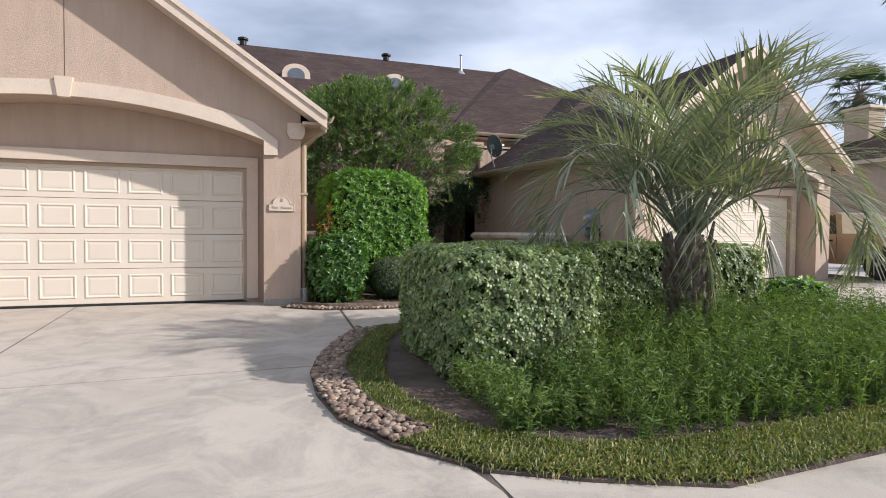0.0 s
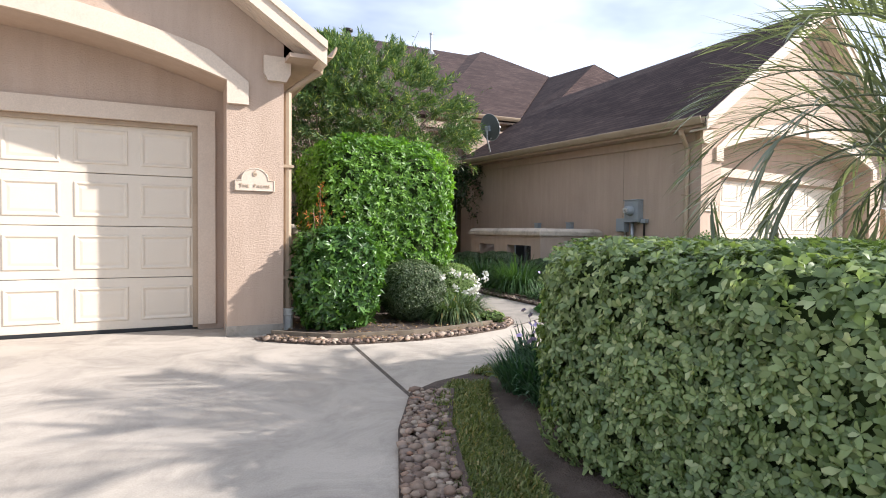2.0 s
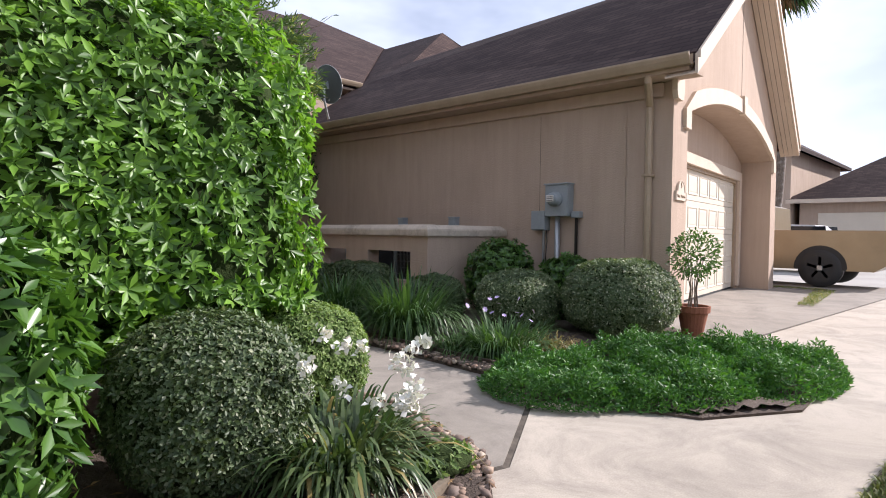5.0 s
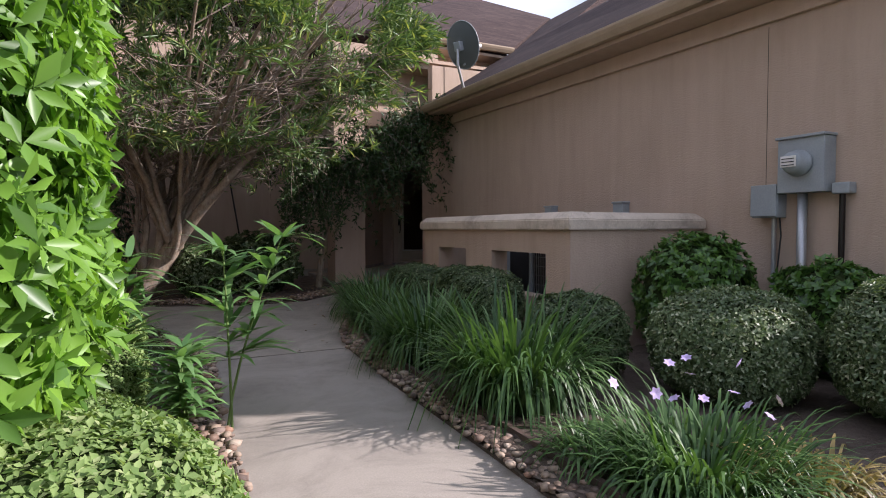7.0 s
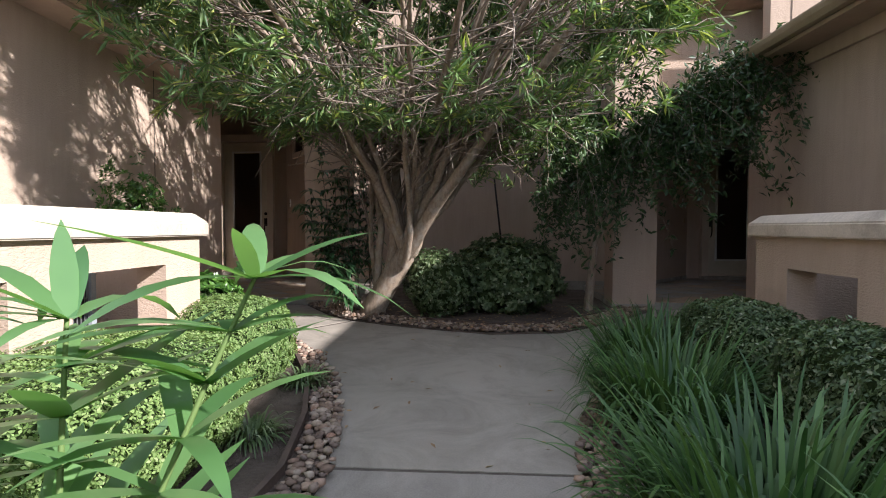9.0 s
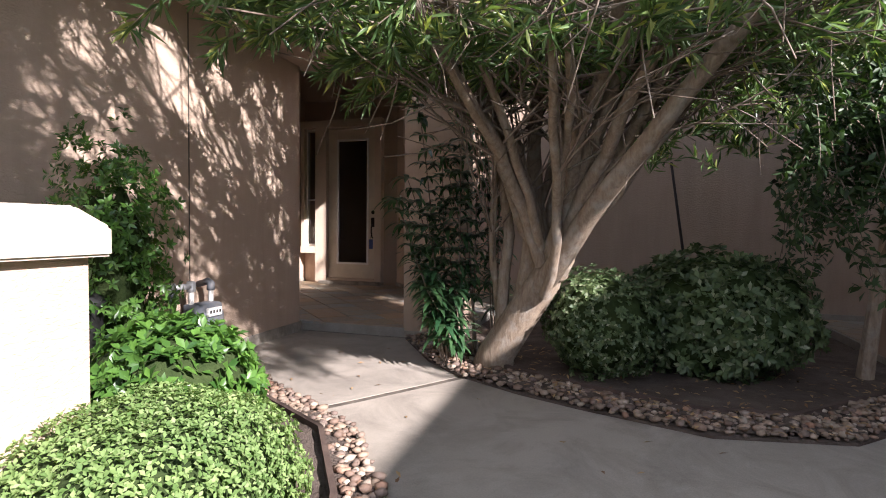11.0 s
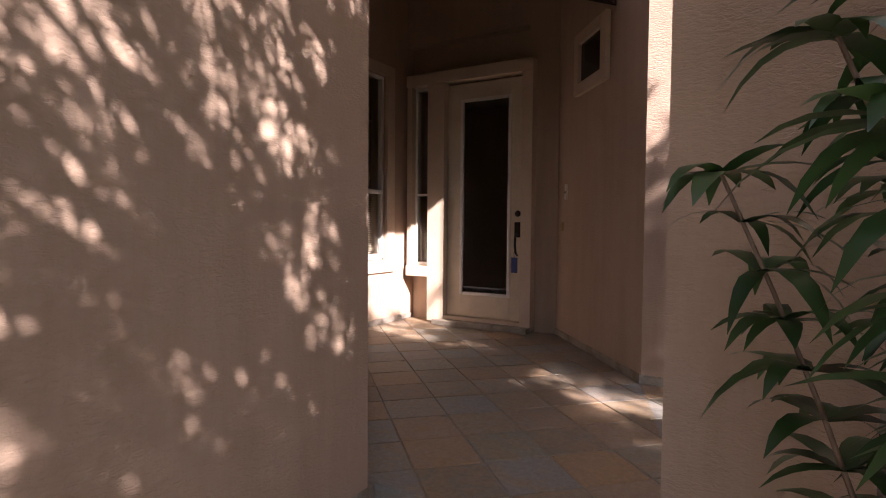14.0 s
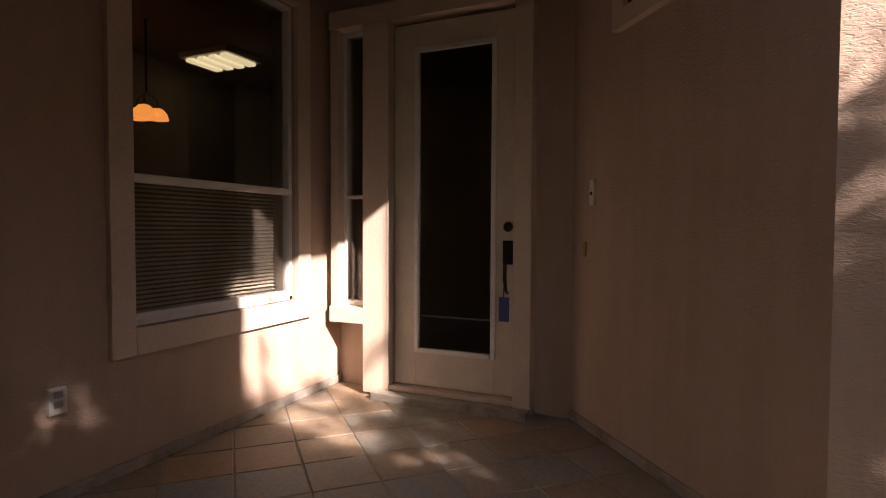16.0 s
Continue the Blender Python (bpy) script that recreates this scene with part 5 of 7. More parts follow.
# ---- west bed along the walk ----
bush("boxwood_mound", 2.62, 11.30, 0.0, 0.42, 0.46, 0.52, 42000, 0.018, 0.6, M["boxwood"], "clipped mound of tiny fresh green leaves by the walk", group="boxwood mounds", power=3.0, seed=11.0, amount=0.08, whorl=3, core=0.9, depth=0.1)
bush("boxwood_mound", 2.62, 10.32, 0.0, 0.44, 0.42, 0.45, 38000, 0.018, 0.6, M["boxwood"], "clipped mound of tiny fresh green leaves by the walk", group="boxwood mounds", power=3.0, seed=12.0, amount=0.08, whorl=3, core=0.9, depth=0.1)
bush("boxwood_mound", 2.48, 12.52, 0.0, 0.48, 0.72, 0.58, 48000, 0.018, 0.6, M["boxwood"], "clipped mound of tiny fresh green leaves by the walk", group="boxwood mounds", power=3.2, seed=13.0, amount=0.09, whorl=3, core=0.9, depth=0.1)
bush("boxwood_mound", 2.40, 13.88, 0.0, 0.35, 0.42, 0.60, 26000, 0.018, 0.6, M["boxwood"], "clipped mound of tiny fresh green leaves by the walk", group="boxwood mounds", power=3.0, seed=14.0, amount=0.09, whorl=3, core=0.9, depth=0.1)
bush("holly_bush", 1.78, 14.60, 0.0, 0.36, 0.36, 0.68, 5000, 0.055, 0.5, M["camellia"], "rounded glossy green shrub at the end of the bed", seed=15.0)
bush("nandina", 0.95, 15.04, 0.0, 0.32, 0.30, 1.62, 6400, 0.045, 0.4, M["camellia"], "airy green shrub behind the low wall", seed=16.0, depth=0.5, core=0.5, amount=0.3)
for x, y in ((2.88, 13.85), (2.93, 12.95), (3.1, 11.95), (3.0, 10.85)):
    clump("spider_plant", x, y, 0.0, 150, 0.42, 0.014, M["ballgrey"], "small pale strap-leaved tuft at the bed edge", "plant", "pale tufts", 0.05, (0.4, 0.9), 0.9)


def oleander_shoot(x, y, h, n, lean, name="oleander_shoot", leaf=0.15):
    """Upright shoots with whorls of long narrow leaves."""
    t = thing(name, x, y, 0, "young oleander shoots with long narrow green leaves", "plant", "oleander shoots")
    P_, D_, S_ = [], [], []
    for k in range(n):
        spread = 0.1 if name == "oleander_sucker" else 0.14
        dx, dy = lean[0] + rng.normal() * spread, lean[1] + rng.normal() * spread
        H = h * (0.55 + 0.5 * rng.random() if name == "oleander_sucker" else 0.88 + 0.2 * rng.random())
        pts = [(x + dx * H * q ** 1.4 + 0.02 * k, y + dy * H * q ** 1.4, H * q) for q in np.linspace(0, 1, 7)]
        S_.append((pts, np.linspace(0.008, 0.004, 7)))
        sucker = name == "oleander_sucker"
        for q in np.linspace(0.3, 1.0, 8 + int(H * 3)) if sucker else np.linspace(0.4, 1.0, 8):
            for w in range((9 if sucker else 6) if q < 0.99 else 12):
                a = rng.random() * 6.28
                P_.append((x + dx * H * q ** 1.4 + 0.02 * k, y + dy * H * q ** 1.4, H * q))
                D_.append((math.cos(a), math.sin(a), (0.1 if sucker else 0.15) + 0.55 * rng.random()))
    P_, D_ = np.array(P_), np.array(D_)
    L = leaf * (0.7 + 0.5 * rng.random(len(P_)))
    sucker = name == "oleander_sucker"
    v, f = blade_arrays(P_, D_, np.array([0, 0, 1.0]), L, L * (0.22 if sucker else 0.14), (0.3 if sucker else 0.05) + 0.4 * rng.random(len(P_)), 5)
    np_part("leaves", v, f, M["oleander_dark" if sucker else "oleander_fresh"], t)
    for shoot in S_:
        v, f = tubes_np([shoot], 5)
        np_part("stem", v, f, M["twig" if sucker else "boxwood"], t)
    return t


oleander_shoot(3.40, 11.14, 1.0, 2, (0.02, -0.02), leaf=0.31)
oleander_shoot(2.88, 11.35, 0.82, 2, (0.0, 0.0), leaf=0.27)
oleander_shoot(3.18, 10.85, 0.46, 3, (0.05, -0.1), leaf=0.22)

# ---- east bed ----
for x, y, n, L in ((4.90, 10.78, 1100, 1.16), (4.86, 11.95, 1100, 1.05), (4.98, 13.2, 900, 1.0), (5.15, 14.2, 800, 0.98), (5.4, 15.0, 400, 0.8)):
    clump("liriope", x, y, 0.0, n, L, 0.017, M["strap"], "arching dark green grass-like clump by the walk", "ornamental grass", "grass clumps by the walk", 0.22, (0.28, 0.85), 0.64, 8)
bush("boxwood_mound", 5.62, 12.6, 0.0, 0.30, 0.6, 0.66, 22000, 0.026, 0.55, M["ball_dark"], "clipped mound of tiny dull green leaves at the low wall", group="grey mounds", power=3.0, seed=21.0, whorl=3, core=0.9, depth=0.1)
bush("boxwood_mound", 5.62, 13.9, 0.0, 0.30, 0.6, 0.60, 18000, 0.026, 0.55, M["ball_dark"], "clipped mound of tiny dull green leaves at the low wall", group="grey mounds", power=3.0, seed=22.0, whorl=3, core=0.9, depth=0.1)
bush("boxwood_mound", 5.62, 11.15, 0.0, 0.30, 0.32, 0.58, 14000, 0.026, 0.55, M["ball_dark"], "clipped mound of tiny dull green leaves at the low wall", group="grey mounds", power=2.6, seed=23.0, whorl=3, core=0.9, depth=0.1)
bush("clipped_ball", 6.10, 10.35, 0.0, 0.44, 0.42, 0.66, 36000, 0.026, 0.5, M["ballgrey"], "clipped ball of tiny frosted grey-green leaves", group="clipped balls", seed=24.0, amount=0.06, whorl=3, core=0.9, depth=0.1)
bush("clipped_ball", 6.62, 9.45, 0.0, 0.56, 0.55, 0.80, 48000, 0.026, 0.5, M["ballgrey"], "large clipped ball of tiny frosted grey-green leaves", group="clipped balls", seed=25.0, amount=0.06, whorl=3, core=0.9, depth=0.1)
bush("holly_bush", 6.75, 11.15, 0.0, 0.42, 0.40, 0.96, 8400, 0.05, 0.5, M["camellia"], "rounded deep green shrub by the meter", seed=26.0)
bush("holly_bush", 7.1, 10.35, 0.0, 0.32, 0.36, 0.80, 6000, 0.05, 0.5, M["camellia"], "rounded deep green shrub below the meter", seed=27.0)
iris = clump("dietes_iris", 4.98, 9.62, 0.0, 800, 0.70, 0.013, M["strap"], "pale strap-leaved iris clump with purple flowers", "flower", "", 0.24, (0.3, 0.8), 0.85)
for q in range(12):
    flower(iris, 4.98 + rng.normal() * 0.13, 9.6 + rng.normal() * 0.13, 0.3 + 0.2 * rng.random(), 0.025, M["petal_purple"], (rng.normal(), rng.normal(), 1.0), 6, "purple flower")
for x, y, n, mt, lab in ((5.32, 9.42, 260, "dry_strap", "straw-coloured drying iris clump"), (4.80, 9.98, 220, "strap", "green strap-leaved iris clump")):
    clump("dietes_iris", x, y, 0.0, n, 0.52, 0.012, M[mt], lab, "plant", "", 0.15, (0.4, 0.9), 0.9)


def ground_cover(x0, x1, y0, y1, n, h, label, mat):
    """Creeping mat of many small upturned sprays over low humps."""
    cx, cy, rx, ry = (x0 + x1) / 2, (y0 + y1) / 2, (x1 - x0) / 2, (y1 - y0) / 2
    t = thing("ground_cover", cx, cy, 0, label, "ground cover", kind="stuff")
    a, r = rng.random(n) * 6.283, np.sqrt(rng.random(n))
    x, y = cx + rx * r * np.cos(a), cy + ry * r * np.sin(a)
    hump = np.array([0.5 + 0.5 * noise.noise(Vector((p * 3.1, q * 3.1, 0.3))) + 0.25 * noise.noise(Vector((p * 8, q * 8, 3.0))) for p, q in zip(x, y)])
    edge = np.clip((1 - r) * 5, 0.15, 1)
    z = h * np.clip(hump * 1.5 - 0.15, 0.1, 1.4) * edge * (0.35 + 0.65 * rng.random(n))
    p = np.stack([x, y, z], 1)
    d = unit(rng.normal(size=p.shape) * [1, 1, 0.4] + [0, 0, 0.7])
    ln = 0.038 * (0.6 + 0.8 * rng.random(n))
    v, f = leaf_arrays(p, d, unit(rng.normal(size=p.shape) + [0, 0, 1]), ln, ln * 0.3)
    np_part("sprays", v, f, mat, t)


ground_cover(4.0, 5.3, 8.15, 9.35, 16000, 0.26, "creeping frilly green ground cover under the iris", M["juniper"])
ground_cover(4.35, 6.3, 7.7, 9.15, 26000, 0.28, "creeping bright green ground cover spilling over the walk", M["juniper"])
ground_cover(4.9, 7.0, 7.42, 8.6, 24000, 0.24, "creeping bright green ground cover at the drive", M["juniper"])


# ---- courtyard oleander tree ----
def oleander_tree(bx, by):
    t = thing("oleander_tree", bx, by, 0, "broad multi-stemmed oleander tree with pale bark and narrow leaves", "tree")
    cc, rad = np.array([3.45, 15.3, 3.45]), np.array([2.75, 2.2, 1.85])
    r2 = np.random.default_rng(11)
    # leaning trunk
    part("trunk", tube([(bx, by, -0.05), (bx + 0.03, by - 0.03, 0.12), (bx + 0.22, by - 0.1, 0.42), (bx + 0.42, by - 0.2, 0.72), (bx + 0.5, by - 0.25, 0.95)], [0.19, 0.145, 0.13, 0.12, 0.07], 12), M["bark"], t, "pale gnarled leaning trunk", True)
    fork = np.array([bx + 0.45, by - 0.22, 0.85])
    limbs, twigs, LP, LD = [], [], [], []
    nl = 22
    for k in range(nl):
        az = 2 * math.pi * k / nl + r2.normal() * 0.15
        tilt = 0.35 + 0.55 * ((k * 7) % nl) / nl
        end = cc + rad * np.array([math.cos(az) * tilt, math.sin(az) * tilt, -0.25 + 0.45 * r2.random()])
        s0 = fork + np.array([math.cos(az), math.sin(az), 0]) * 0.07 + np.array([0, 0, -0.25 + 0.35 * r2.random()])
        if k == 7:
            s0 = np.array([bx + 0.05 + 0.1 * r2.normal(), by + 0.1 * r2.normal(), 0.15])
        ctrl = s0 + np.array([math.cos(az) * 0.22, math.sin(az) * 0.22, 0.75 + 0.4 * r2.random()])
        q = np.linspace(0, 1, 12)[:, None]
        path = (1 - q) ** 2 * s0 + 2 * q * (1 - q) * ctrl + q ** 2 * end + np.cumsum(r2.normal(size=(12, 3)) * 0.030, 0)
        r0 = 0.06 if k % 3 == 0 else 0.038
        limbs.append((path, np.linspace(r0, 0.016, 12)))
        for j in range(15):
            u = 0.35 + 0.65 * r2.random()
            a0 = path[int(u * 11)]
            dd = unit(r2.normal(size=3) * [1, 1, 0.7] + (a0 - fork) * 0.25 + [0, 0, 0.25])
            shell = cc + rad * unit((a0 + dd * 1.2 - cc) / rad) * (0.80 + 0.2 * r2.random())
            if shell[2] < 2.0:
                shell[2] = 2.0 + 0.4 * r2.random()
            mid = (a0 + shell) / 2 + r2.normal(size=3) * 0.12
            q6 = np.linspace(0, 1, 6)[:, None]
            br = (1 - q6) ** 2 * a0 + 2 * q6 * (1 - q6) * mid + q6 ** 2 * shell
            twigs.append((br, np.linspace(0.010, 0.003, 6)))
            for w in range(5):
                b0 = br[2 + w % 4]
                e = b0 + unit(shell - a0 + r2.normal(size=3) * 0.9 + [0, 0, 0.2]) * (0.35 + 0.3 * r2.random())
                twigs.append((np.array([b0, (b0 + e) / 2 + r2.normal(size=3) * 0.03, e]), np.array([0.006, 0.004, 0.003])))
                ax = unit(e - b0)
                for z_ in (0.45, 0.6, 0.74, 0.86, 0.94, 1.0):
                    for y_ in range(6):
                        LP.append(b0 + (e - b0) * z_)
                        LD.append(ax * 0.8 + r2.normal(size=3) * 0.55 + [0, 0, 0.15])
    for pts, r0 in (([(2.95, 16.8, 0.47), (3.4, 16.4, 1.15), (3.85, 16.0, 1.75), (4.8, 15.3, 2.8)], 0.088),
                    ([(2.98, 16.78, 0.52), (3.3, 16.5, 1.35), (3.6, 16.1, 2.0), (4.0, 15.5, 3.1)], 0.07),
                    ([(2.90, 16.82, 0.42), (3.02, 16.75, 1.2), (3.0, 16.7, 2.2), (3.1, 16.4, 3.2)], 0.075),
                    ([(2.74, 16.88, 0.25), (2.8, 16.82, 1.3), (2.62, 16.78, 1.9), (2.4, 16.7, 2.8)], 0.05)):
        q = np.linspace(0, 3, 13)
        P4 = np.array(pts)
        path = np.stack([np.interp(q, range(4), P4[:, i]) for i in range(3)], 1)
        path[1:-1] = (path[:-2] + 2 * path[1:-1] + path[2:]) / 4
        path[1:] += r2.normal(size=(12, 3)) * 0.012
        limbs.append((path, np.linspace(r0, r0 * 0.4, 13)))
    for path, rr in limbs:
        v, f = tubes_np([(path, rr)], 9)
        np_part("limb", v, f, M["bark"], t, "", True)
    v, f = tubes_np(twigs, 4)
    tw = np_part("branchwork", v, f, M["twig"], t, "thin grey twigs")
    tw["kind"] = "stuff"
    LP, LD = np.array(LP), np.array(LD)
    rr_ = np.linalg.norm((LP - cc) / rad, axis=1)
    keep = (rr_ > 0.74) & (LP[:, 2] > 2.0)
    keep &= ((LP[:, 0] - cc[0]) < 0.8) | (r2.random(len(LP)) < 0.5)
    # open gaps on the sun side
    sunny = unit((LP - cc) / rad) @ np.array(SUN_DIR) > 0.5
    keep &= ~sunny | (r2.random(len(LP)) < 0.16)
    LP, LD = LP[keep], LD[keep]
    sd = unit(r2.normal(size=(4600, 3)))
    sd = sd[sd[:, 2] > -0.35]
    lobe = sd @ np.array(SUN_DIR) > 0.5
    msk = np.array([noise.noise(Vector((q[0] * 4.4, q[1] * 4.4, q[2] * 4.4 + 4.0))) for q in sd]) > np.where(lobe, 0.075, -0.5)
    sd = sd[msk]
    tips = cc + rad * sd * (0.84 + 0.2 * r2.random((len(sd), 1)))
    # loose leaves added out of view behind the crown to shade the inner wall
    rear = np.array([4.3, 18.35, 2.85]) + r2.normal(size=(420, 3)) * [0.7, 0.35, 0.5]
    tips = np.concatenate([tips, rear])
    sd = np.concatenate([sd, unit(r2.normal(size=(420, 3)) + [0, 0, 0.5])])
    wh = 26
    LP = np.concatenate([LP, np.repeat(tips, wh, 0) + np.repeat(sd, wh, 0) * (r2.random((len(sd) * wh, 1)) - 0.7) * 0.30])
    LD = np.concatenate([LD, np.repeat(sd, wh, 0) * 0.7 + r2.normal(size=(len(sd) * wh, 3)) * 0.55 + [0, 0, 0.3]])
    L = 0.145 * (0.65 + 0.6 * r2.random(len(LP)))
    v, f = leaf_arrays(LP, LD, unit(r2.normal(size=LP.shape) + [0, 0, 1]), L, L * 0.145, 0.1, 0.12)
    np_part("leaves", v, f, M["oleander"], t)
    return t


oleander_tree(2.68, 16.92)
# leafy suckers at its foot
for x, y, h, ln in ((2.36, 16.95, 2.2, (-0.05, -0.06)), (2.45, 17.15, 2.9, (0.0, 0.0)), (2.3, 16.8, 1.4, (-0.12, -0.12)), (2.15, 17.2, 2.3, (-0.2, -0.02)), (2.45, 16.75, 0.7, (-0.2, -0.15)), (2.6, 17.2, 2.4, (0.05, 0.02)), (2.3, 17.0, 0.7, (-0.2, -0.1))):
    oleander_shoot(x, y, h, 3 if h > 1.2 else 2, ln, "oleander_sucker", 0.2)
bush("holly_bush", 3.5, 16.95, 0.0, 0.42, 0.4, 0.78, 9000, 0.034, 0.55, M["ball_dark"], "dark small-leaved shrub under the tree", seed=31.0, amount=0.2)
bush("holly_bush", 4.3, 17.2, 0.0, 0.62, 0.45, 0.92, 9600, 0.06, 0.5, M["ball_dark"], "dark leafy shrub under the tree", seed=32.0, amount=0.25)
def hanging_vine():
    """Ragged curtain of drooping sprays with paired leaflets."""
    t = thing("climbing_vine", 6.1, 17.1, 0.7, "dark climbing vine draped in ragged sprays by the far column", "vine")
    P_, D_ = [], []
    for k in range(230):
        u = (k % 115) / 114.0
        o = np.array([4.75 + 2.55 * u, 17.25 - 0.4 * rng.random(), 1.75 + 1.2 * u + 0.3 * rng.normal()])
        d = np.array([rng.normal() * 0.5, -0.2 + rng.normal() * 0.4, 0.1])
        L = 0.35 + 0.55 * rng.random()
        q = np.linspace(0, 1, 9)[:, None]
        c = o + d * L * q + np.array([0, 0, -1.0]) * L * q ** 1.7
        v, f = tubes_np([(c, np.linspace(0.006, 0.002, 9))], 4)
        np_part("spray", v, f, M["twig"], t)
        for j in range(1, 9):
            for _ in range(7):
                P_.append(c[j] + rng.normal(size=3) * 0.03)
                D_.append(rng.normal(size=3) + [0, 0, -0.2])
    P_, D_ = np.array(P_), np.array(D_)
    L = 0.085 * (0.6 + 0.7 * rng.random(len(P_)))
    v, f = leaf_arrays(P_, D_, unit(rng.normal(size=P_.shape) + [0, 0, 1.0]), L, L * 0.36)
    np_part("leaves", v, f, M["vine"], t)


hanging_vine()
vt = thing("vine_stem", 5.35, 17.4, 0, "woody vine stem rising beside the far column", "vine")
part("stem", tube([(5.3, 17.4, 0), (5.35, 17.35, 0.8), (5.6, 17.3, 1.6), (5.9, 17.3, 2.3)], [0.06, 0.045, 0.04, 0.02], 8), M["bark"], vt)


# ---- beds, stones, grass ----
def inside(poly, x, y):
    r = np.zeros(np.shape(x), bool)
    n = len(poly)
    for i in range(n):
        x0, y0 = poly[i]
        x1, y1 = poly[(i + 1) % n]
        c = ((y0 > y) != (y1 > y)) & (x < (x1 - x0) * (y - y0) / ((y1 - y0) or 1e-9) + x0)
        r ^= c
    return r


def bed(name, poly, label, height=0.05):
    """Planting bed: soil slab with crumbly relief."""
    setting(name, slab(poly, -0.06, 0.016), M["soil"], label, "soil")
    xs, ys = np.arange(min(p[0] for p in poly), max(p[0] for p in poly), 0.06), np.arange(min(p[1] for p in poly), max(p[1] for p in poly), 0.06)
    X, Y = np.meshgrid(xs, ys, indexing="ij")
    ok = inside(poly, X, Y)
    Z = np.array([[0.006 + height * (0.5 + 0.5 * noise.noise(Vector((a * 2.1, b * 2.1, 1.0)))) + 0.3 * height * noise.noise(Vector((a * 11, b * 11, 2.0))) for b in ys] for a in xs])
    idx = np.arange(X.size).reshape(X.shape)
    q = ok[:-1, :-1] & ok[1:, :-1] & ok[1:, 1:] & ok[:-1, 1:]
    f = np.stack([idx[:-1, :-1][q], idx[1:, :-1][q], idx[1:, 1:][q], idx[:-1, 1:][q]], 1)
    if len(f):
        ob = new(name + "_relief", np_mesh(name + "_relief", np.stack([X.ravel(), Y.ravel(), Z.ravel()], 1), f, M["soil"], True))
        tagged(ob, "uneven brown mulch and soil", "soil", kind="structure")


WEST_EDGE = [(0.46, 8.30), (0.67, 8.11), (1.0, 7.87), (1.35, 7.79), (1.9, 7.76), (2.5, 7.86), (3.0, 8.03), (3.30, 8.32), (3.42, 8.9), (3.40, 10.4), (3.37, 11.4), (3.40, 12.6), (3.27, 13.3), (3.05, 14.0), (2.75, 14.65), (2.3, 15.3), (1.7, 15.66), (1.2, 16.0), (0.52, 16.40)]
EAST_EDGE = [(4.40, 8.35), (4.2, 8.8), (4.42, 9.3), (4.43, 10.4), (4.43, 11.5), (4.47, 12.7), (4.56, 13.25), (4.8, 14.05), (5.2, 15.3), (5.5, 16.3)]
TREE_EDGE = [(1.62, 17.70), (2.15, 16.9), (2.5, 16.56), (3.0, 16.27), (3.4, 16.1), (4.1, 15.86), (4.8, 16.0), (5.5, 16.7), (6.18, 17.70)]
ISLAND_W = [(0.71, 2.62), (0.5, 3.12), (0.43, 3.69), (0.45, 4.3), (0.56, 4.78), (0.84, 5.55), (1.14, 6.14), (1.40, 6.32), (1.7, 6.42), (2.31, 6.66), (2.94, 6.80), (3.93, 7.05)]
bed("bed_west", [(0.745, 9.0), (0.74, 8.6), (0.42, 8.42)] + WEST_EDGE + [(0.49, 16.38), (0.74, 9.2)], "brown mulch bed along the garage and side wall")
bed("bed_east", EAST_EDGE + [(5.9, 16.9), (7.43, 17.2), (7.43, 9.35), (7.4, 9.1), (7.25, 8.6), (6.9, 8.0), (6.2, 7.55), (5.2, 7.5), (4.6, 7.85)], "brown mulch bed along the neighbour wall")
bed("bed_tree", TREE_EDGE + [(5.67, 18.0), (5.67, 19.94), (2.13, 19.94), (2.13, 18.0)], "dark soil bed under the courtyard tree")
ISLAND = ISLAND_W + [(5.2, 7.0), (8.2, 5.6), (8.4, 3.4), (7.0, 2.25), (4.5, 1.88), (3.12, 1.76), (2.02, 1.70), (1.47, 1.94), (1.06, 2.18)]
bed("bed_island", ISLAND, "dark mulch bed of the planted island", 0.012)

rock_meshes = []
for k in range(7):
    bm = bmesh.new()
    bmesh.ops.create_icosphere(bm, subdivisions=2 if k < 3 else 1, radius=1.0)
    for v_ in bm.verts:
        q = v_.co.normalized()
        v_.co = q * (1.0 + 0.35 * noise.noise(q * 1.3 + Vector((k * 5.0, 0, 0))) + 0.12 * noise.noise(q * 3.1 + Vector((0, k * 3.0, 0))))
        v_.co.z *= 0.62
    me = bpy.data.meshes.new("stone")
    bm.to_mesh(me)
    bm.free()
    me.polygons.foreach_set("use_smooth", [True] * len(me.polygons))
    rock_meshes.append(me)


def one_stone_mat():
    m, nt, b = node_mat("edging_stone")
    oi = nt.nodes.new("ShaderNodeObjectInfo").outputs["Random"]
    col = ramp_node(nt, oi, [(0.0, (0.11, 0.075, 0.058)), (0.25, (0.23, 0.15, 0.105)), (0.5, (0.31, 0.235, 0.17)), (0.72, (0.15, 0.105, 0.085)), (0.9, (0.42, 0.34, 0.26)), (1.0, (0.27, 0.14, 0.085))])
    n = noise_node(nt, 40.0, 5.0, 0.7, world_pos(nt))
    col = mix_node(nt, 1.0, col, ramp_node(nt, n.outputs["Fac"], [(0.3, (0.75, 0.75, 0.75)), (0.7, (1.15, 1.15, 1.15))]), "MULTIPLY")
    nt.links.new(col, b.inputs["Base Color"])
    nt.links.new(bump_node(nt, n.outputs["Fac"], 0.3, 0.004), b.inputs["Normal"])
    b.inputs["Roughness"].default_value = 0.72
    return m


M["one_stone"] = one_stone_mat()
for me in rock_meshes:
    me.materials.append(M["one_stone"])


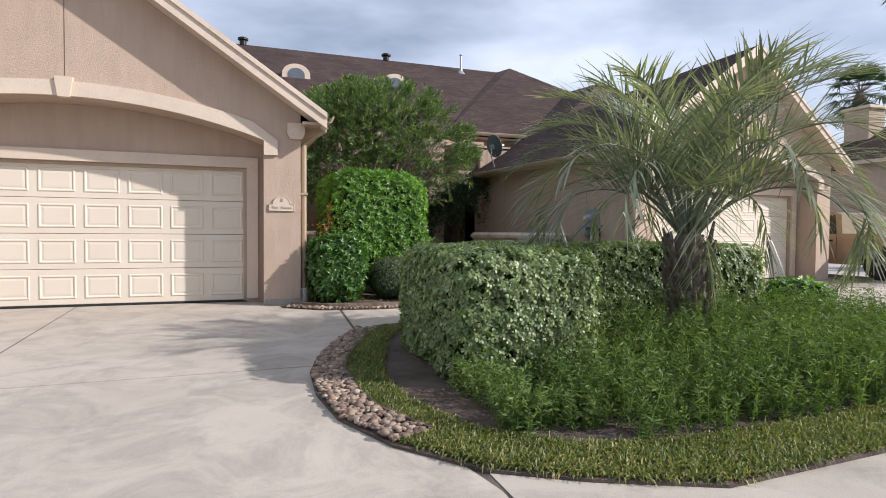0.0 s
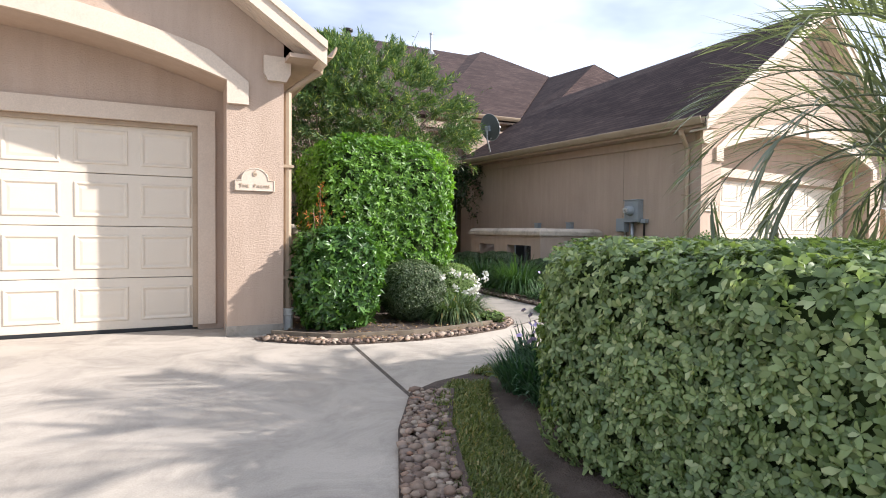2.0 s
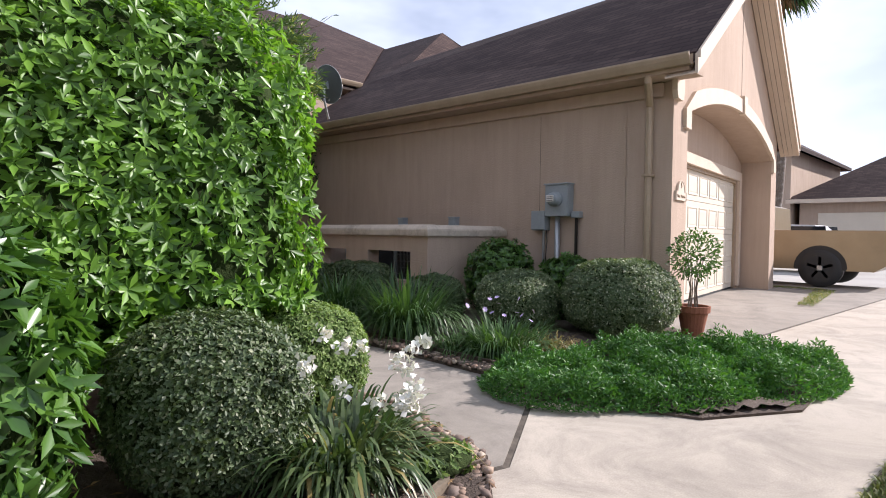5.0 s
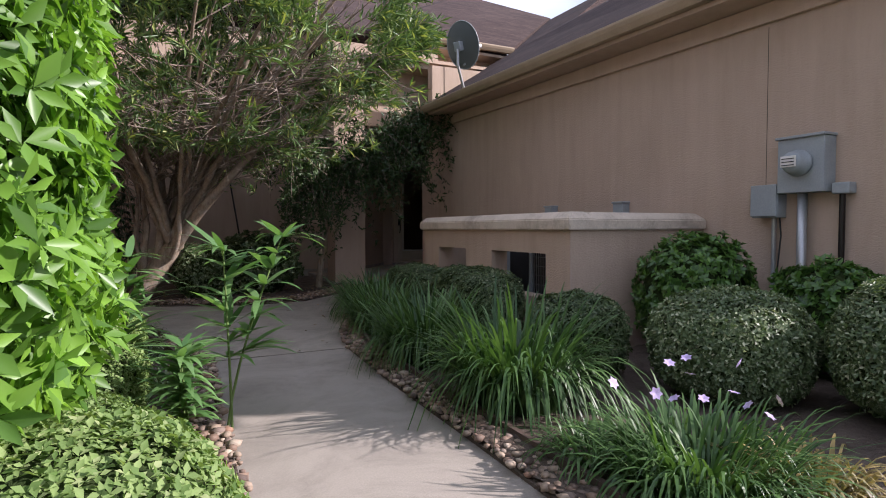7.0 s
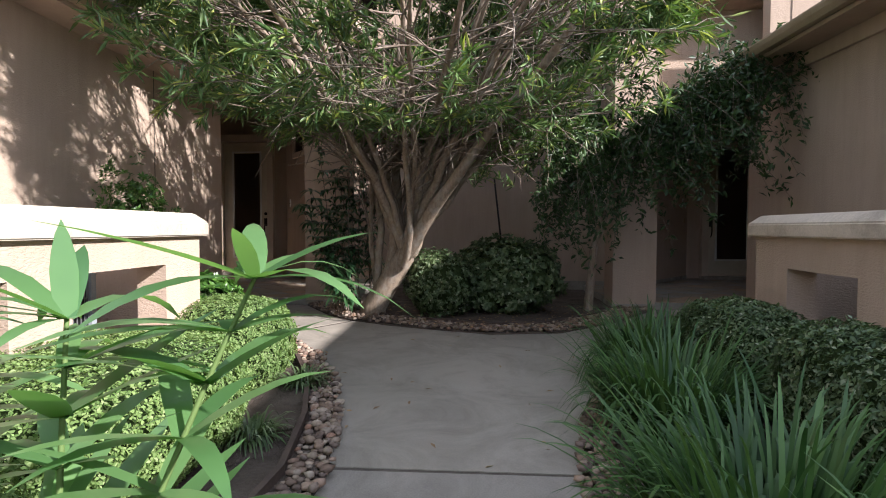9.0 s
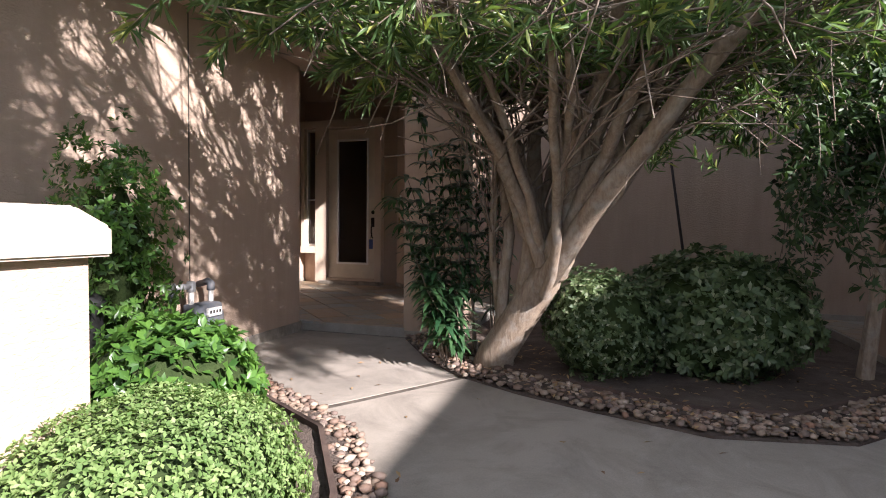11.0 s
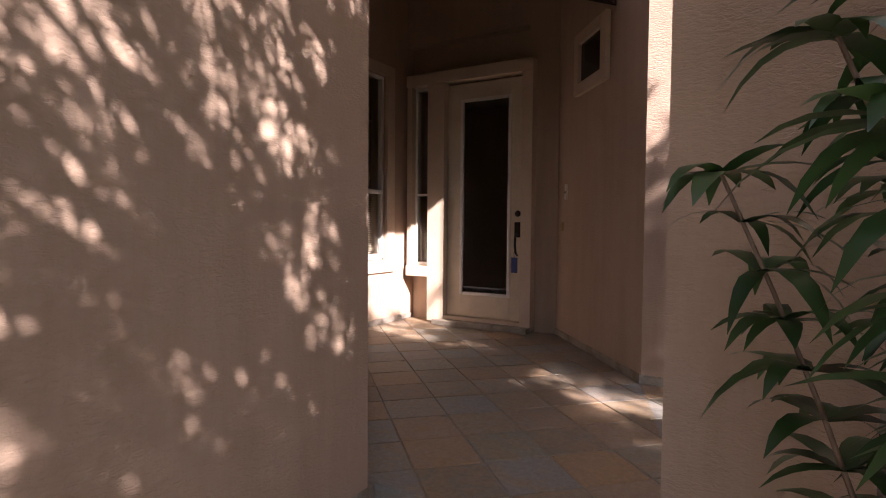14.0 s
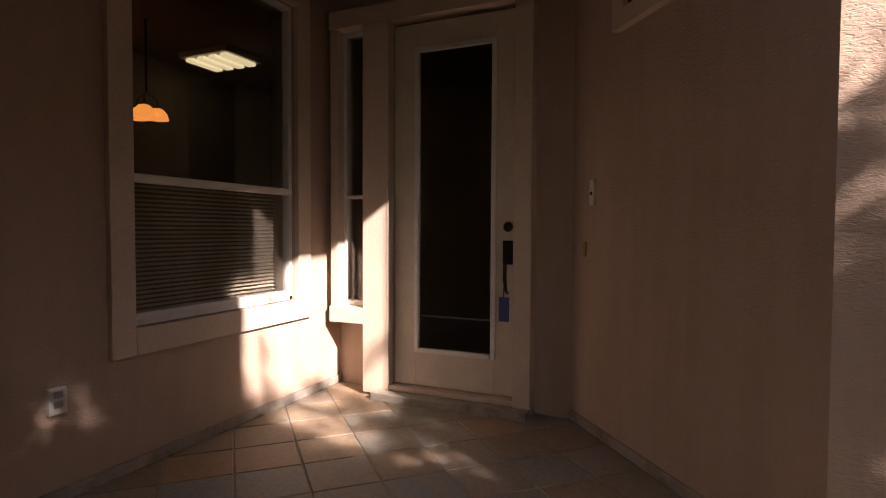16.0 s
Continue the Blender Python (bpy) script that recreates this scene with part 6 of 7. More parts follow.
def along(poly, step):
    """Even points along a polyline, with the left-hand normal at each."""
    out = []
    for (x0, y0), (x1, y1) in zip(poly, poly[1:]):
        L = math.hypot(x1 - x0, y1 - y0)
        for k in range(max(1, int(L / step))):
            u = (k + rng.random()) * step / L
            if u <= 1:
                out.append((x0 + (x1 - x0) * u, y0 + (y1 - y0) * u, -(y1 - y0) / L, (x1 - x0) / L))
    return out


def scatter(poly, step, o0, o1, rows, s0, s1):
    P_ = []
    for r in range(rows):
        for x, y, nx, ny in along(poly, step):
            o = o0 + (o1 - o0) * ((r + rng.random()) / rows)
            P_.append((x + nx * o, y + ny * o, s0 + (s1 - s0) * rng.random() ** 1.5))
    return P_


def stones_single(name, pts, label):
    t = thing(name, pts[0][0], pts[0][1], 0, label, "stones")
    inv = t.matrix_basis.inverted()
    for k, (x, y, s) in enumerate(pts[:300]):
        ob = new("stone", rock_meshes[k % 7])
        ob.parent, ob.matrix_parent_inverse = t, inv
        ob.matrix_basis = Matrix.LocRotScale((x, y, 0.016 + s * 0.42), Euler((rng.normal() * 0.25, rng.normal() * 0.25, rng.random() * 6)), (s * (0.8 + 0.5 * rng.random()), s * (0.7 + 0.4 * rng.random()), s))


def stones_joined(name, pts, label):
    t = thing(name, pts[0][0], pts[0][1], 0, label, "stones", kind="stuff")
    V, F, off = [], [], 0
    base = []
    for me in rock_meshes[3:]:
        co = np.empty(len(me.vertices) * 3, np.float32)
        me.vertices.foreach_get("co", co)
        fa = np.empty(len(me.loops), np.int32)
        me.loops.foreach_get("vertex_index", fa)
        base.append((co.reshape(-1, 3), fa.reshape(-1, 3)))
    for k, (x, y, s) in enumerate(pts):
        co, fa = base[k % len(base)]
        a = rng.random() * 6.28
        c, sn = math.cos(a), math.sin(a)
        q = co * [s * (0.8 + 0.5 * rng.random()), s * (0.7 + 0.4 * rng.random()), s]
        q = np.stack([q[:, 0] * c - q[:, 1] * sn + x, q[:, 0] * sn + q[:, 1] * c + y, q[:, 2] + 0.016 + s * 0.4 + 0.02 * rng.random()], 1)
        V.append(q)
        F.append(fa + off)
        off += len(q)
    ob = np_part("stones", np.concatenate(V), np.concatenate(F), M["stone"], t, "", True)
    ob["kind"] = "stuff"


stones_single("stone_edging", scatter(WEST_EDGE[:9], 0.045, 0.0, 0.15, 4, 0.017, 0.036), "river stones edging the garage bed")
stones_joined("stone_edging", scatter(WEST_EDGE[8:], 0.04, -0.02, 0.15, 5, 0.016, 0.034), "river stones edging the walk")
stones_joined("stone_edging", scatter(EAST_EDGE[2:], 0.045, -0.16, 0.02, 5, 0.016, 0.032), "river stones edging the walk")
stones_joined("stone_edging", scatter(TREE_EDGE, 0.05, 0.0, 0.34, 9, 0.016, 0.034), "river stones at the front of the tree bed")
stones_joined("stone_border", scatter(ISLAND_W[:7], 0.036, -0.26, -0.02, 11, 0.016, 0.034), "wide border of brown river stones round the island")
gx = [(0.62 + 0.75 * rng.random() ** 0.8, 15.55 + 0.65 * rng.random(), 0.018 + 0.025 * rng.random()) for _ in range(520)]
stones_joined("stone_patch", [g for g in gx if g[1] < 16.35 - 0.55 * (g[0] - 0.55)], "loose brown stones below the gas meter")


def edging_board(poly, off, h, mat, label):
    pts = []
    n = len(poly)
    for i, (x, y) in enumerate(poly):
        x0, y0 = poly[max(i - 1, 0)]
        x1, y1 = poly[min(i + 1, n - 1)]
        L = math.hypot(x1 - x0, y1 - y0)
        pts.append((x - (y1 - y0) / L * off, y + (x1 - x0) / L * off, -(y1 - y0) / L, (x1 - x0) / L))
    bm = bmesh.new()
    rows_ = []
    for x, y, nx, ny in pts:
        rows_.append([bm.verts.new((x + nx * a, y + ny * a, z)) for a, z in ((-0.014, -0.02), (-0.014, h), (0.014, h), (0.014, -0.02))])
    for r0, r1 in zip(rows_, rows_[1:]):
        for k in range(4):
            bm.faces.new((r0[k], r0[(k + 1) % 4], r1[(k + 1) % 4], r1[k]))
    bm.faces.new(rows_[0])
    bm.faces.new(rows_[-1][::-1])
    bmesh.ops.recalc_face_normals(bm, faces=bm.faces[:])
    setting("bed_edging", bm, mat, label, "edging")


edging_board(WEST_EDGE[:9], 0.19, 0.075, M["timber"], "weathered grey timber edging of the bed")
edging_board(WEST_EDGE[8:], 0.18, 0.07, M["edging"], "dark brown edging of the bed")
edging_board(EAST_EDGE[2:], -0.18, 0.07, M["edging"], "dark brown edging of the bed")
edging_board(TREE_EDGE, 0.36, 0.06, M["edging"], "dark brown edging of the tree bed")
edging_board(ISLAND_W[:7], -0.27, 0.05, M["edging"], "dark brown edging between stones and grass")


def grass(name, outer, inner, n, label):
    """Short lawn between two edges given point for point."""
    t = thing(name, outer[0][0], outer[0][1], 0, label, "grass", kind="stuff")
    seg = [(a, b, c, d_) for a, b, c, d_ in zip(outer, outer[1:], inner, inner[1:])]
    ar = np.array([math.hypot(b[0] - a[0], b[1] - a[1]) * math.hypot(c[0] - a[0], c[1] - a[1]) for a, b, c, d_ in seg])
    cnt = (n * ar / ar.sum()).astype(int)
    P_ = []
    for (a, b, c, d_), k in zip(seg, cnt):
        u, w = rng.random(k)[:, None], rng.random(k)[:, None]
        a, b, c, d_ = (np.array(q) for q in (a, b, c, d_))
        P_.append((a * (1 - u) + b * u) * (1 - w) + (c * (1 - u) + d_ * u) * w)
    p = np.concatenate(P_)
    p = np.concatenate([p, np.full((len(p), 1), 0.02)], 1)
    lush = np.array([0.6 + 0.8 * (0.5 + 0.5 * noise.noise(Vector((q[0] * 2.5, q[1] * 2.5, 0)))) for q in p])
    d = unit(rng.normal(size=p.shape) * [0.75, 0.75, 0.1] + [0, 0, 1.0])
    v, f = blade_arrays(p, d, np.array([0.3, 0.2, 1.0]), 0.085 * lush * (0.6 + 0.7 * rng.random(len(p))), np.full(len(p), 0.008), 0.3 + 0.5 * rng.random(len(p)), 2)
    ob = np_part("blades", v, f, M["grass"], t)
    ob["kind"] = "stuff"


grass("lawn_strip", [(1.50, 6.25), (1.20, 5.95), (1.05, 5.55), (0.86, 4.95), (0.75, 4.4), (0.71, 3.7), (0.76, 3.2), (0.92, 2.72)],
      [(1.72, 6.15), (1.52, 5.8), (1.34, 5.36), (1.18, 4.85), (1.06, 4.4), (0.95, 3.9), (0.98, 3.31), (1.22, 2.68)], 30000, "strip of short green and straw-tinted lawn by the stones")
grass("lawn_strip", [(0.73, 2.66), (1.08, 2.2), (1.47, 1.96), (2.02, 1.72), (3.12, 1.78), (4.5, 1.9), (7.0, 2.28)],
      [(1.2, 2.72), (1.38, 2.5), (1.60, 2.34), (2.16, 2.2), (2.97, 2.19), (4.4, 2.4), (7.0, 2.8)], 52000, "strip of short green lawn round the island")
grass("lawn_strip", [(1.72, 6.43), (2.31, 6.64), (2.94, 6.78), (3.93, 7.03), (5.2, 6.98)], [(1.85, 6.2), (2.4, 6.35), (3.0, 6.5), (3.9, 6.8), (5.2, 6.8)], 12000, "strip of short green lawn along the walk")
grass("lawn_strip", [(11.0, 8.7), (14.1, 9.0), (14.2, 14)], [(11.0, 8.9), (14.0, 9.3), (14.6, 14)], 5000, "narrow lawn beside the neighbour drive")

# fallen leaves
for nm, poly, n, z in (("bed_west", WEST_EDGE[:9] + [(2.9, 9.4), (0.9, 9.0)], 420, 0.05), ("tree", TREE_EDGE, 380, 0.05), ("meter", [(0.55, 15.3), (1.5, 15.3), (1.3, 15.9), (0.55, 16.35)], 260, 0.055), ("path", [(3.4, 12.6), (4.5, 12.6), (5.2, 15.5), (3.5, 15.9), (2.4, 16.4), (1.7, 17.4), (0.7, 17.4), (0.7, 16.5), (2.4, 15.4)], 70, 0.006)):
    t = thing("fallen_leaves", poly[0][0], poly[0][1], 0, "scattered dry brown fallen leaves", "leaves", kind="stuff")
    xs = np.array([p[0] for p in poly])
    ys = np.array([p[1] for p in poly])
    p = np.stack([xs.min() + (xs.max() - xs.min()) * rng.random(n * 2), ys.min() + (ys.max() - ys.min()) * rng.random(n * 2), np.full(n * 2, z)], 1)
    p = p[inside(poly, p[:, 0], p[:, 1])]
    d = unit(rng.normal(size=p.shape) * [1, 1, 0.12])
    v, f = leaf_arrays(p, d, unit(rng.normal(size=p.shape) * 0.2 + [0, 0, 1]), np.full(len(p), 0.06), np.full(len(p), 0.018))
    np_part("leaves", v, f, M["litter"], t)["kind"] = "stuff"


# ---- low stucco enclosures round the air conditioners ----
def enclosure(side, x0, x1, xw, ya, yb, holes, zs):
    """Front wall between x0 (face) and x1, from ya to yb, pierced by openings; ends run back to the house wall xw."""
    t = thing("utility_enclosure", x0, (ya + yb) / 2, 0, "low tan stucco enclosure wall with a cream cap and openings", "wall", "utility enclosures")
    lo, hi = min(x0, x1), max(x0, x1)
    ys_ = [ya] + [v for h_ in holes for v in h_] + [yb]
    for a, b in zip(ys_[0::2], ys_[1::2]):
        part("pier", box(lo, hi, a, b, zs[0], zs[1]), M["stucco"], t)
    part("plinth", box(lo, hi, ya, yb, 0, zs[0]), M["stucco"], t)
    part("lintel", box(lo, hi, ya, yb, zs[1], 1.0), M["stucco"], t)
    wl_, wh_ = min(x1, xw), max(x1, xw)
    for a in (ya, yb - 0.18):
        part("end_wall", box(wl_, wh_, a, a + 0.18, 0, 1.0), M["stucco"], t)
    s = 1 if x1 > x0 else -1
    def capbox(a0, a1, b0, b1, low=0.0):
        bm = bmesh.new()
        vb = [bm.verts.new((p, q, 1.0)) for p, q in ((a0 - 0.045, b0 - 0.045), (a1 + 0.045, b0 - 0.045), (a1 + 0.045, b1 + 0.045), (a0 - 0.045, b1 + 0.045))]
        vm = [bm.verts.new((v.co.x, v.co.y, 1.085 - low)) for v in vb]
        vt_ = [bm.verts.new((p, q, 1.145 - low)) for p, q in ((a0 + 0.02, b0 + 0.02), (a1 - 0.02, b0 + 0.02), (a1 - 0.02, b1 - 0.02), (a0 + 0.02, b1 - 0.02))]
        for lo_, up_ in ((vb, vm), (vm, vt_)):
            for k in range(4):
                bm.faces.new((lo_[k], lo_[(k + 1) % 4], up_[(k + 1) % 4], up_[k]))
        bm.faces.new(vb[::-1])
        bm.faces.new(vt_)
        es = [e for e in bm.edges]
        bmesh.ops.bevel(bm, geom=es, offset=0.008, segments=2, affect="EDGES")
        bmesh.ops.recalc_face_normals(bm, faces=bm.faces[:])
        return bm
    part("cap", capbox(lo, hi, ya, yb), M["cap"], t, "weathered cream coping")
    for a in (ya, yb - 0.18):
        lo2, hi2 = (hi + 0.02, xw - 0.046) if xw > hi else (xw + 0.046, lo - 0.02)
        part("cap", capbox(lo2, hi2, a + 0.004, a + 0.176, 0.003), M["cap"], t, "weathered cream coping")


enclosure("east", 5.96, 6.14, 7.44, 11.65, 14.49, [(11.97, 12.86), (13.39, 14.07)], (0.42, 0.80))
enclosure("west", 2.18, 2.0, 0.62, 11.05, 13.88, [(11.62, 12.42), (12.76, 13.50)], (0.46, 0.835))


def air_conditioner(x, y):
    t = thing("air_conditioner", x, y, 0, "grey air-conditioning unit with a wire grille", "air conditioner", "air conditioners")
    part("pad", box(x - 0.42, x + 0.42, y - 0.42, y + 0.42, 0, 0.06, 0.008), M["curb"], t)
    part("coil", box(x - 0.36, x + 0.36, y - 0.36, y + 0.36, 0.06, 0.84), M["rubber"], t, "dark coil behind the grille")
    part("lid", box(x - 0.39, x + 0.39, y - 0.39, y + 0.39, 0.84, 0.90, 0.02), M["metergrey"], t)
    for sx, sy in ((-1, -1), (1, -1), (1, 1), (-1, 1)):
        part("post", box(x + sx * 0.375 - 0.02, x + sx * 0.375 + 0.02, y + sy * 0.375 - 0.02, y + sy * 0.375 + 0.02, 0.06, 0.84), M["metergrey"], t)
    for face in range(2):
        bm = bmesh.new()
        xx = x + (0.378 if face == 0 else -0.378)
        for k in range(24):
            yy = y - 0.35 + k * 0.7 / 23
            add_box(bm, xx - 0.002, xx + 0.002, yy - 0.002, yy + 0.002, 0.08, 0.84)
        for k in range(9):
            zz = 0.1 + k * 0.09
            add_box(bm, xx - 0.002, xx + 0.002, y - 0.36, y + 0.36, zz - 0.002, zz + 0.002)
        part("grille", bm, M["conduit"], t, "thin steel wire grille")


air_conditioner(1.35, 12.0)
air_conditioner(1.35, 13.1)
air_conditioner(6.75, 12.4)
air_conditioner(6.75, 13.6)
for y in (12.63, 13.84):
    t = thing("disconnect_box", 7.40, y, 1.2, "small grey electrical disconnect box on the wall", "electrical box", "disconnect boxes")
    part("body", box(7.35, 7.45, y - 0.07, y + 0.07, 1.05, 1.27, 0.006), M["metergrey"], t)
    part("hood", box(7.34, 7.45, y - 0.08, y + 0.08, 1.27, 1.29, 0.004), M["metergrey"], t)

# ---- electric meter ----
t = thing("electric_meter", 7.4, 10.72, 0, "grey electric meter box with a glass dial and conduit", "electric meter")
part("box_body", box(7.31, 7.45, 10.55, 10.89, 1.27, 1.67, 0.008), M["metergrey"], t)
part("hood", box(7.29, 7.45, 10.54, 10.90, 1.67, 1.69, 0.005), M["metergrey"], t)
ring = lathe([(0.085, 0), (0.095, 0.01), (0.095, 0.035), (0.08, 0.04), (0.078, 0.10), (0.065, 0.125), (0.03, 0.13)], 0, 0, 0, 24)
bmesh.ops.transform(ring, matrix=Matrix.Translation((7.31, 10.72, 1.485)) @ pose(0, 0, 0, 0, -90), verts=ring.verts[:])
part("dial_housing", ring, M["metergrey"], t, "domed meter dial", True)
part("dial_plate", box(7.168, 7.176, 10.665, 10.775, 1.45, 1.53, 0.003), M["white"], t, "white dial plate")
for k in range(3):
    part("dial_mark", box(7.164, 7.167, 10.675, 10.765, 1.46 + k * 0.023, 1.466 + k * 0.023), M["rubber"], t)
part("conduit", tube([(7.38, 10.74, -0.02), (7.38, 10.74, 1.27)], 0.034, 12), M["conduit"], t, "grey steel conduit", True)
t = thing("cable_box", 7.4, 11.0, 1.1, "grey cable service box beside the meter", "utility box")
part("body", box(7.33, 7.45, 10.90, 11.11, 1.09, 1.33, 0.01), M["metergrey"], t)
part("lid", box(7.315, 7.33, 10.90, 11.11, 1.10, 1.345, 0.006), M["metergrey"], t)
part("conduit", tube([(7.42, 10.98, -0.02), (7.42, 10.98, 1.09)], 0.018, 8), M["conduit"], t)
part("cable", tube([(7.41, 10.93, 1.10), (7.40, 10.91, 0.95), (7.41, 10.94, 0.7), (7.42, 10.95, 0.0)], 0.006, 6), M["rubber"], t, "black cable")
t = thing("hose_valve_box", 7.4, 10.47, 1.2, "small grey junction box with a dark pipe", "utility box")
part("body", box(7.36, 7.45, 10.41, 10.53, 1.25, 1.33, 0.012), M["metergrey"], t)
part("pipe", tube([(7.41, 10.48, -0.02), (7.41, 10.48, 1.25)], 0.02, 8), M["bronze"], t, "dark rusty pipe")

# ---- satellite dish ----
t = thing("satellite_dish", 7.32, 15.98, 3.05, "dark grey satellite dish on a bent arm at the roof edge", "satellite dish")
face = Vector((0.86, 0.42, 0.30)).normalized()
dc = Vector((7.22, 15.95, 3.86))
q = face.to_track_quat("Z", "Y").to_matrix().to_4x4()
bm = bmesh.new()
rows_ = [[bm.verts.new(Matrix.Translation(dc) @ q @ Vector((r * 0.30 * math.cos(a), r * 0.36 * math.sin(a), 0.07 * r * r))) for a in [2 * math.pi * k / 28 for k in range(28)]] for r in (0.12, 0.4, 0.7, 0.95, 1.0)]
for r0, r1 in zip(rows_, rows_[1:]):
    for k in range(28):
        bm.faces.new((r0[k], r0[(k + 1) % 28], r1[(k + 1) % 28], r1[k]))
bm.faces.new(rows_[0])
bmesh.ops.solidify(bm, geom=bm.faces[:], thickness=0.008)
part("reflector", bm, plain("dish_grey", (0.12, 0.135, 0.13), 0.5), t, "dark grey reflector", True)
rim = [Matrix.Translation(dc) @ q @ Vector((0.30 * math.cos(a), 0.36 * math.sin(a), 0.07)) for a in [2 * math.pi * k / 32 for k in range(33)]]
part("rim", tube_bm(bmesh.new(), rim, 0.008, 6, False), M["metergrey"], t, "pale rim")
back = Matrix.Translation(dc) @ q
part("bracket", box(-0.06, 0.06, -0.08, 0.06, -0.10, -0.005, 0.01, back), M["metergrey"], t)
part("mast", tube([back @ Vector((0, -0.05, -0.09)), Vector((7.16, 15.92, 3.55)), Vector((7.34, 16.0, 3.10))], [0.022, 0.022, 0.022], 10), M["conduit"], t, "bent steel mast")
part("foot_plate", box(7.24, 7.42, 15.93, 16.07, 3.03, 3.09, 0.008), M["conduit"], t)
tip_ = dc + face * 0.42 + Vector((0, 0, -0.10))
part("feed_arm", tube([back @ Vector((0, -0.30, 0.0)), tip_], [0.016, 0.016], 8), M["conduit"], t)
for k in (-1, 0, 1):
    o = tip_ + Vector((0.04 * k, -0.09 * k, 0.05))
    part("feed_horn", tube([o, o - face * 0.09], [0.035, 0.03], 10), M["white"], t, "white receiver horn")

# ---- gas meter ----
t = thing("gas_meter", 0.64, 16.0, 0, "grey domestic gas meter with pipes and a round regulator", "gas meter")
gp = [(0.64, 15.81, -0.03), (0.64, 15.81, 0.70)]
part("riser", tube(gp, 0.026, 10), M["gasgrey"], t, "dark grey riser pipe", True)
for zz, r, h in ((0.13, 0.04, 0.1), (0.44, 0.042, 0.1), (0.66, 0.04, 0.07)):
    part("fitting", lathe([(r * 0.9, 0), (r, 0.01), (r, h - 0.01), (r * 0.9, h)], 0.64, 15.81, zz, 12), M["gasgrey"], t)
part("cross_pipe", tube([(0.64, 15.79, 0.735), (0.64, 16.02, 0.735)], 0.026, 10), M["conduit"], t, "pale elbowed pipe", True)
for yy in (15.80, 16.01):
    part("elbow", lathe([(0.034, 0), (0.037, 0.015), (0.037, 0.075), (0.03, 0.085)], 0.64, yy, 0.69, 12), M["conduit"], t)
part("inlet", tube([(0.64, 16.01, 0.56), (0.64, 16.01, 0.70)], 0.022, 10), M["pvc"], t)
part("outlet", tube([(0.64, 16.24, 0.56), (0.64, 16.24, 0.70)], 0.022, 10), M["pvc"], t)
part("outlet_elbow", tube([(0.64, 16.24, 0.68), (0.64, 16.24, 0.74), (0.60, 16.25, 0.755), (0.47, 16.28, 0.72)], [0.034, 0.034, 0.032, 0.028], 10), M["gasgrey"], t, "", True)
part("meter_body", box(0.56, 0.74, 15.95, 16.31, 0.24, 0.52, 0.05), M["gasgrey"], t, "blue-grey cast meter body", True)
part("meter_head", box(0.57, 0.73, 15.97, 16.29, 0.48, 0.585, 0.035), M["gasgrey"], t, "", True)
part("front_plate", box(0.735, 0.752, 15.985, 16.275, 0.235, 0.43, 0.02), M["gasgrey"], t)
for yy in (16.0, 16.13, 16.26):
    for zz in (0.25, 0.415):
        part("bolt", box(0.75, 0.76, yy - 0.008, yy + 0.008, zz - 0.008, zz + 0.008, 0.003), M["conduit"], t)
part("dial_window", box(0.73, 0.762, 16.08, 16.24, 0.475, 0.545, 0.008), M["white"], t, "white dial window")
for k in range(4):
    part("dial", box(0.762, 0.765, 16.09 + 0.037 * k, 16.11 + 0.037 * k, 0.50, 0.525, 0.001), M["rubber"], t)
part("name_plate", box(0.752, 0.756, 16.06, 16.15, 0.33, 0.40, 0.001), M["conduit"], t, "small metal name plate")
part("name_stripe", box(0.756, 0.758, 16.062, 16.148, 0.335, 0.345), plain("blue_label", (0.06, 0.09, 0.3), 0.5), t, "blue stripe")
reg = lathe([(0.05, 0), (0.13, 0.02), (0.135, 0.035), (0.12, 0.055), (0.07, 0.075), (0.035, 0.08), (0.035, 0.12), (0.02, 0.125)], 0, 0, 0, 28)
bmesh.ops.transform(reg, matrix=Matrix.Translation((0.60, 15.58, 0.50)) @ pose(0, 0, 0, 0, 75), verts=reg.verts[:])
part("regulator", reg, M["metergrey"], t, "round pale grey regulator", True)
part("regulator_link", tube([(0.62, 15.62, 0.49), (0.64, 15.81, 0.49)], 0.024, 10), M["gasgrey"], t)

t.location.y -= 0.06
t.scale = (0.88, 0.88, 0.88)

# waste bin beside the meter
t = thing("waste_bin", 0.80, 14.80, 0, "black plastic waste bin against the side wall", "bin")
part("body", lathe([(0.20, 0), (0.25, 0.62), (0.255, 0.64)], 0.80, 14.80, 0.02, 24), M["rubber"], t, "", True)
part("lid", lathe([(0.27, 0.64), (0.275, 0.67), (0.24, 0.70), (0.1, 0.73)], 0.80, 14.80, 0.02, 24), M["rubber"], t, "", True)

# ---- potted topiary ----
t = thing("potted_topiary", 7.22, 8.95, 0.0, "small round shrub trained over a terracotta pot", "potted plant")
part("pot", lathe([(0.10, 0), (0.145, 0.24), (0.165, 0.245), (0.17, 0.31), (0.15, 0.31), (0.14, 0.27)], 7.22, 8.95, 0.012, 24), M["terracotta"], t, "terracotta pot")
part("pot_soil", lathe([(0.135, 0.0), (0.135, 0.01)], 7.22, 8.95, 0.275, 20), M["soil"], t)
for k in range(6):
    a = k * 1.05
    part("stem", tube([(7.22 + 0.05 * math.cos(a), 8.95 + 0.05 * math.sin(a), 0.27), (7.22 + 0.02 * math.cos(a), 8.95 + 0.03 * math.sin(a), 0.5), (7.22 + 0.1 * math.cos(a), 8.95 + 0.1 * math.sin(a), 0.85)], [0.007, 0.006, 0.004], 5), M["twig"], t)
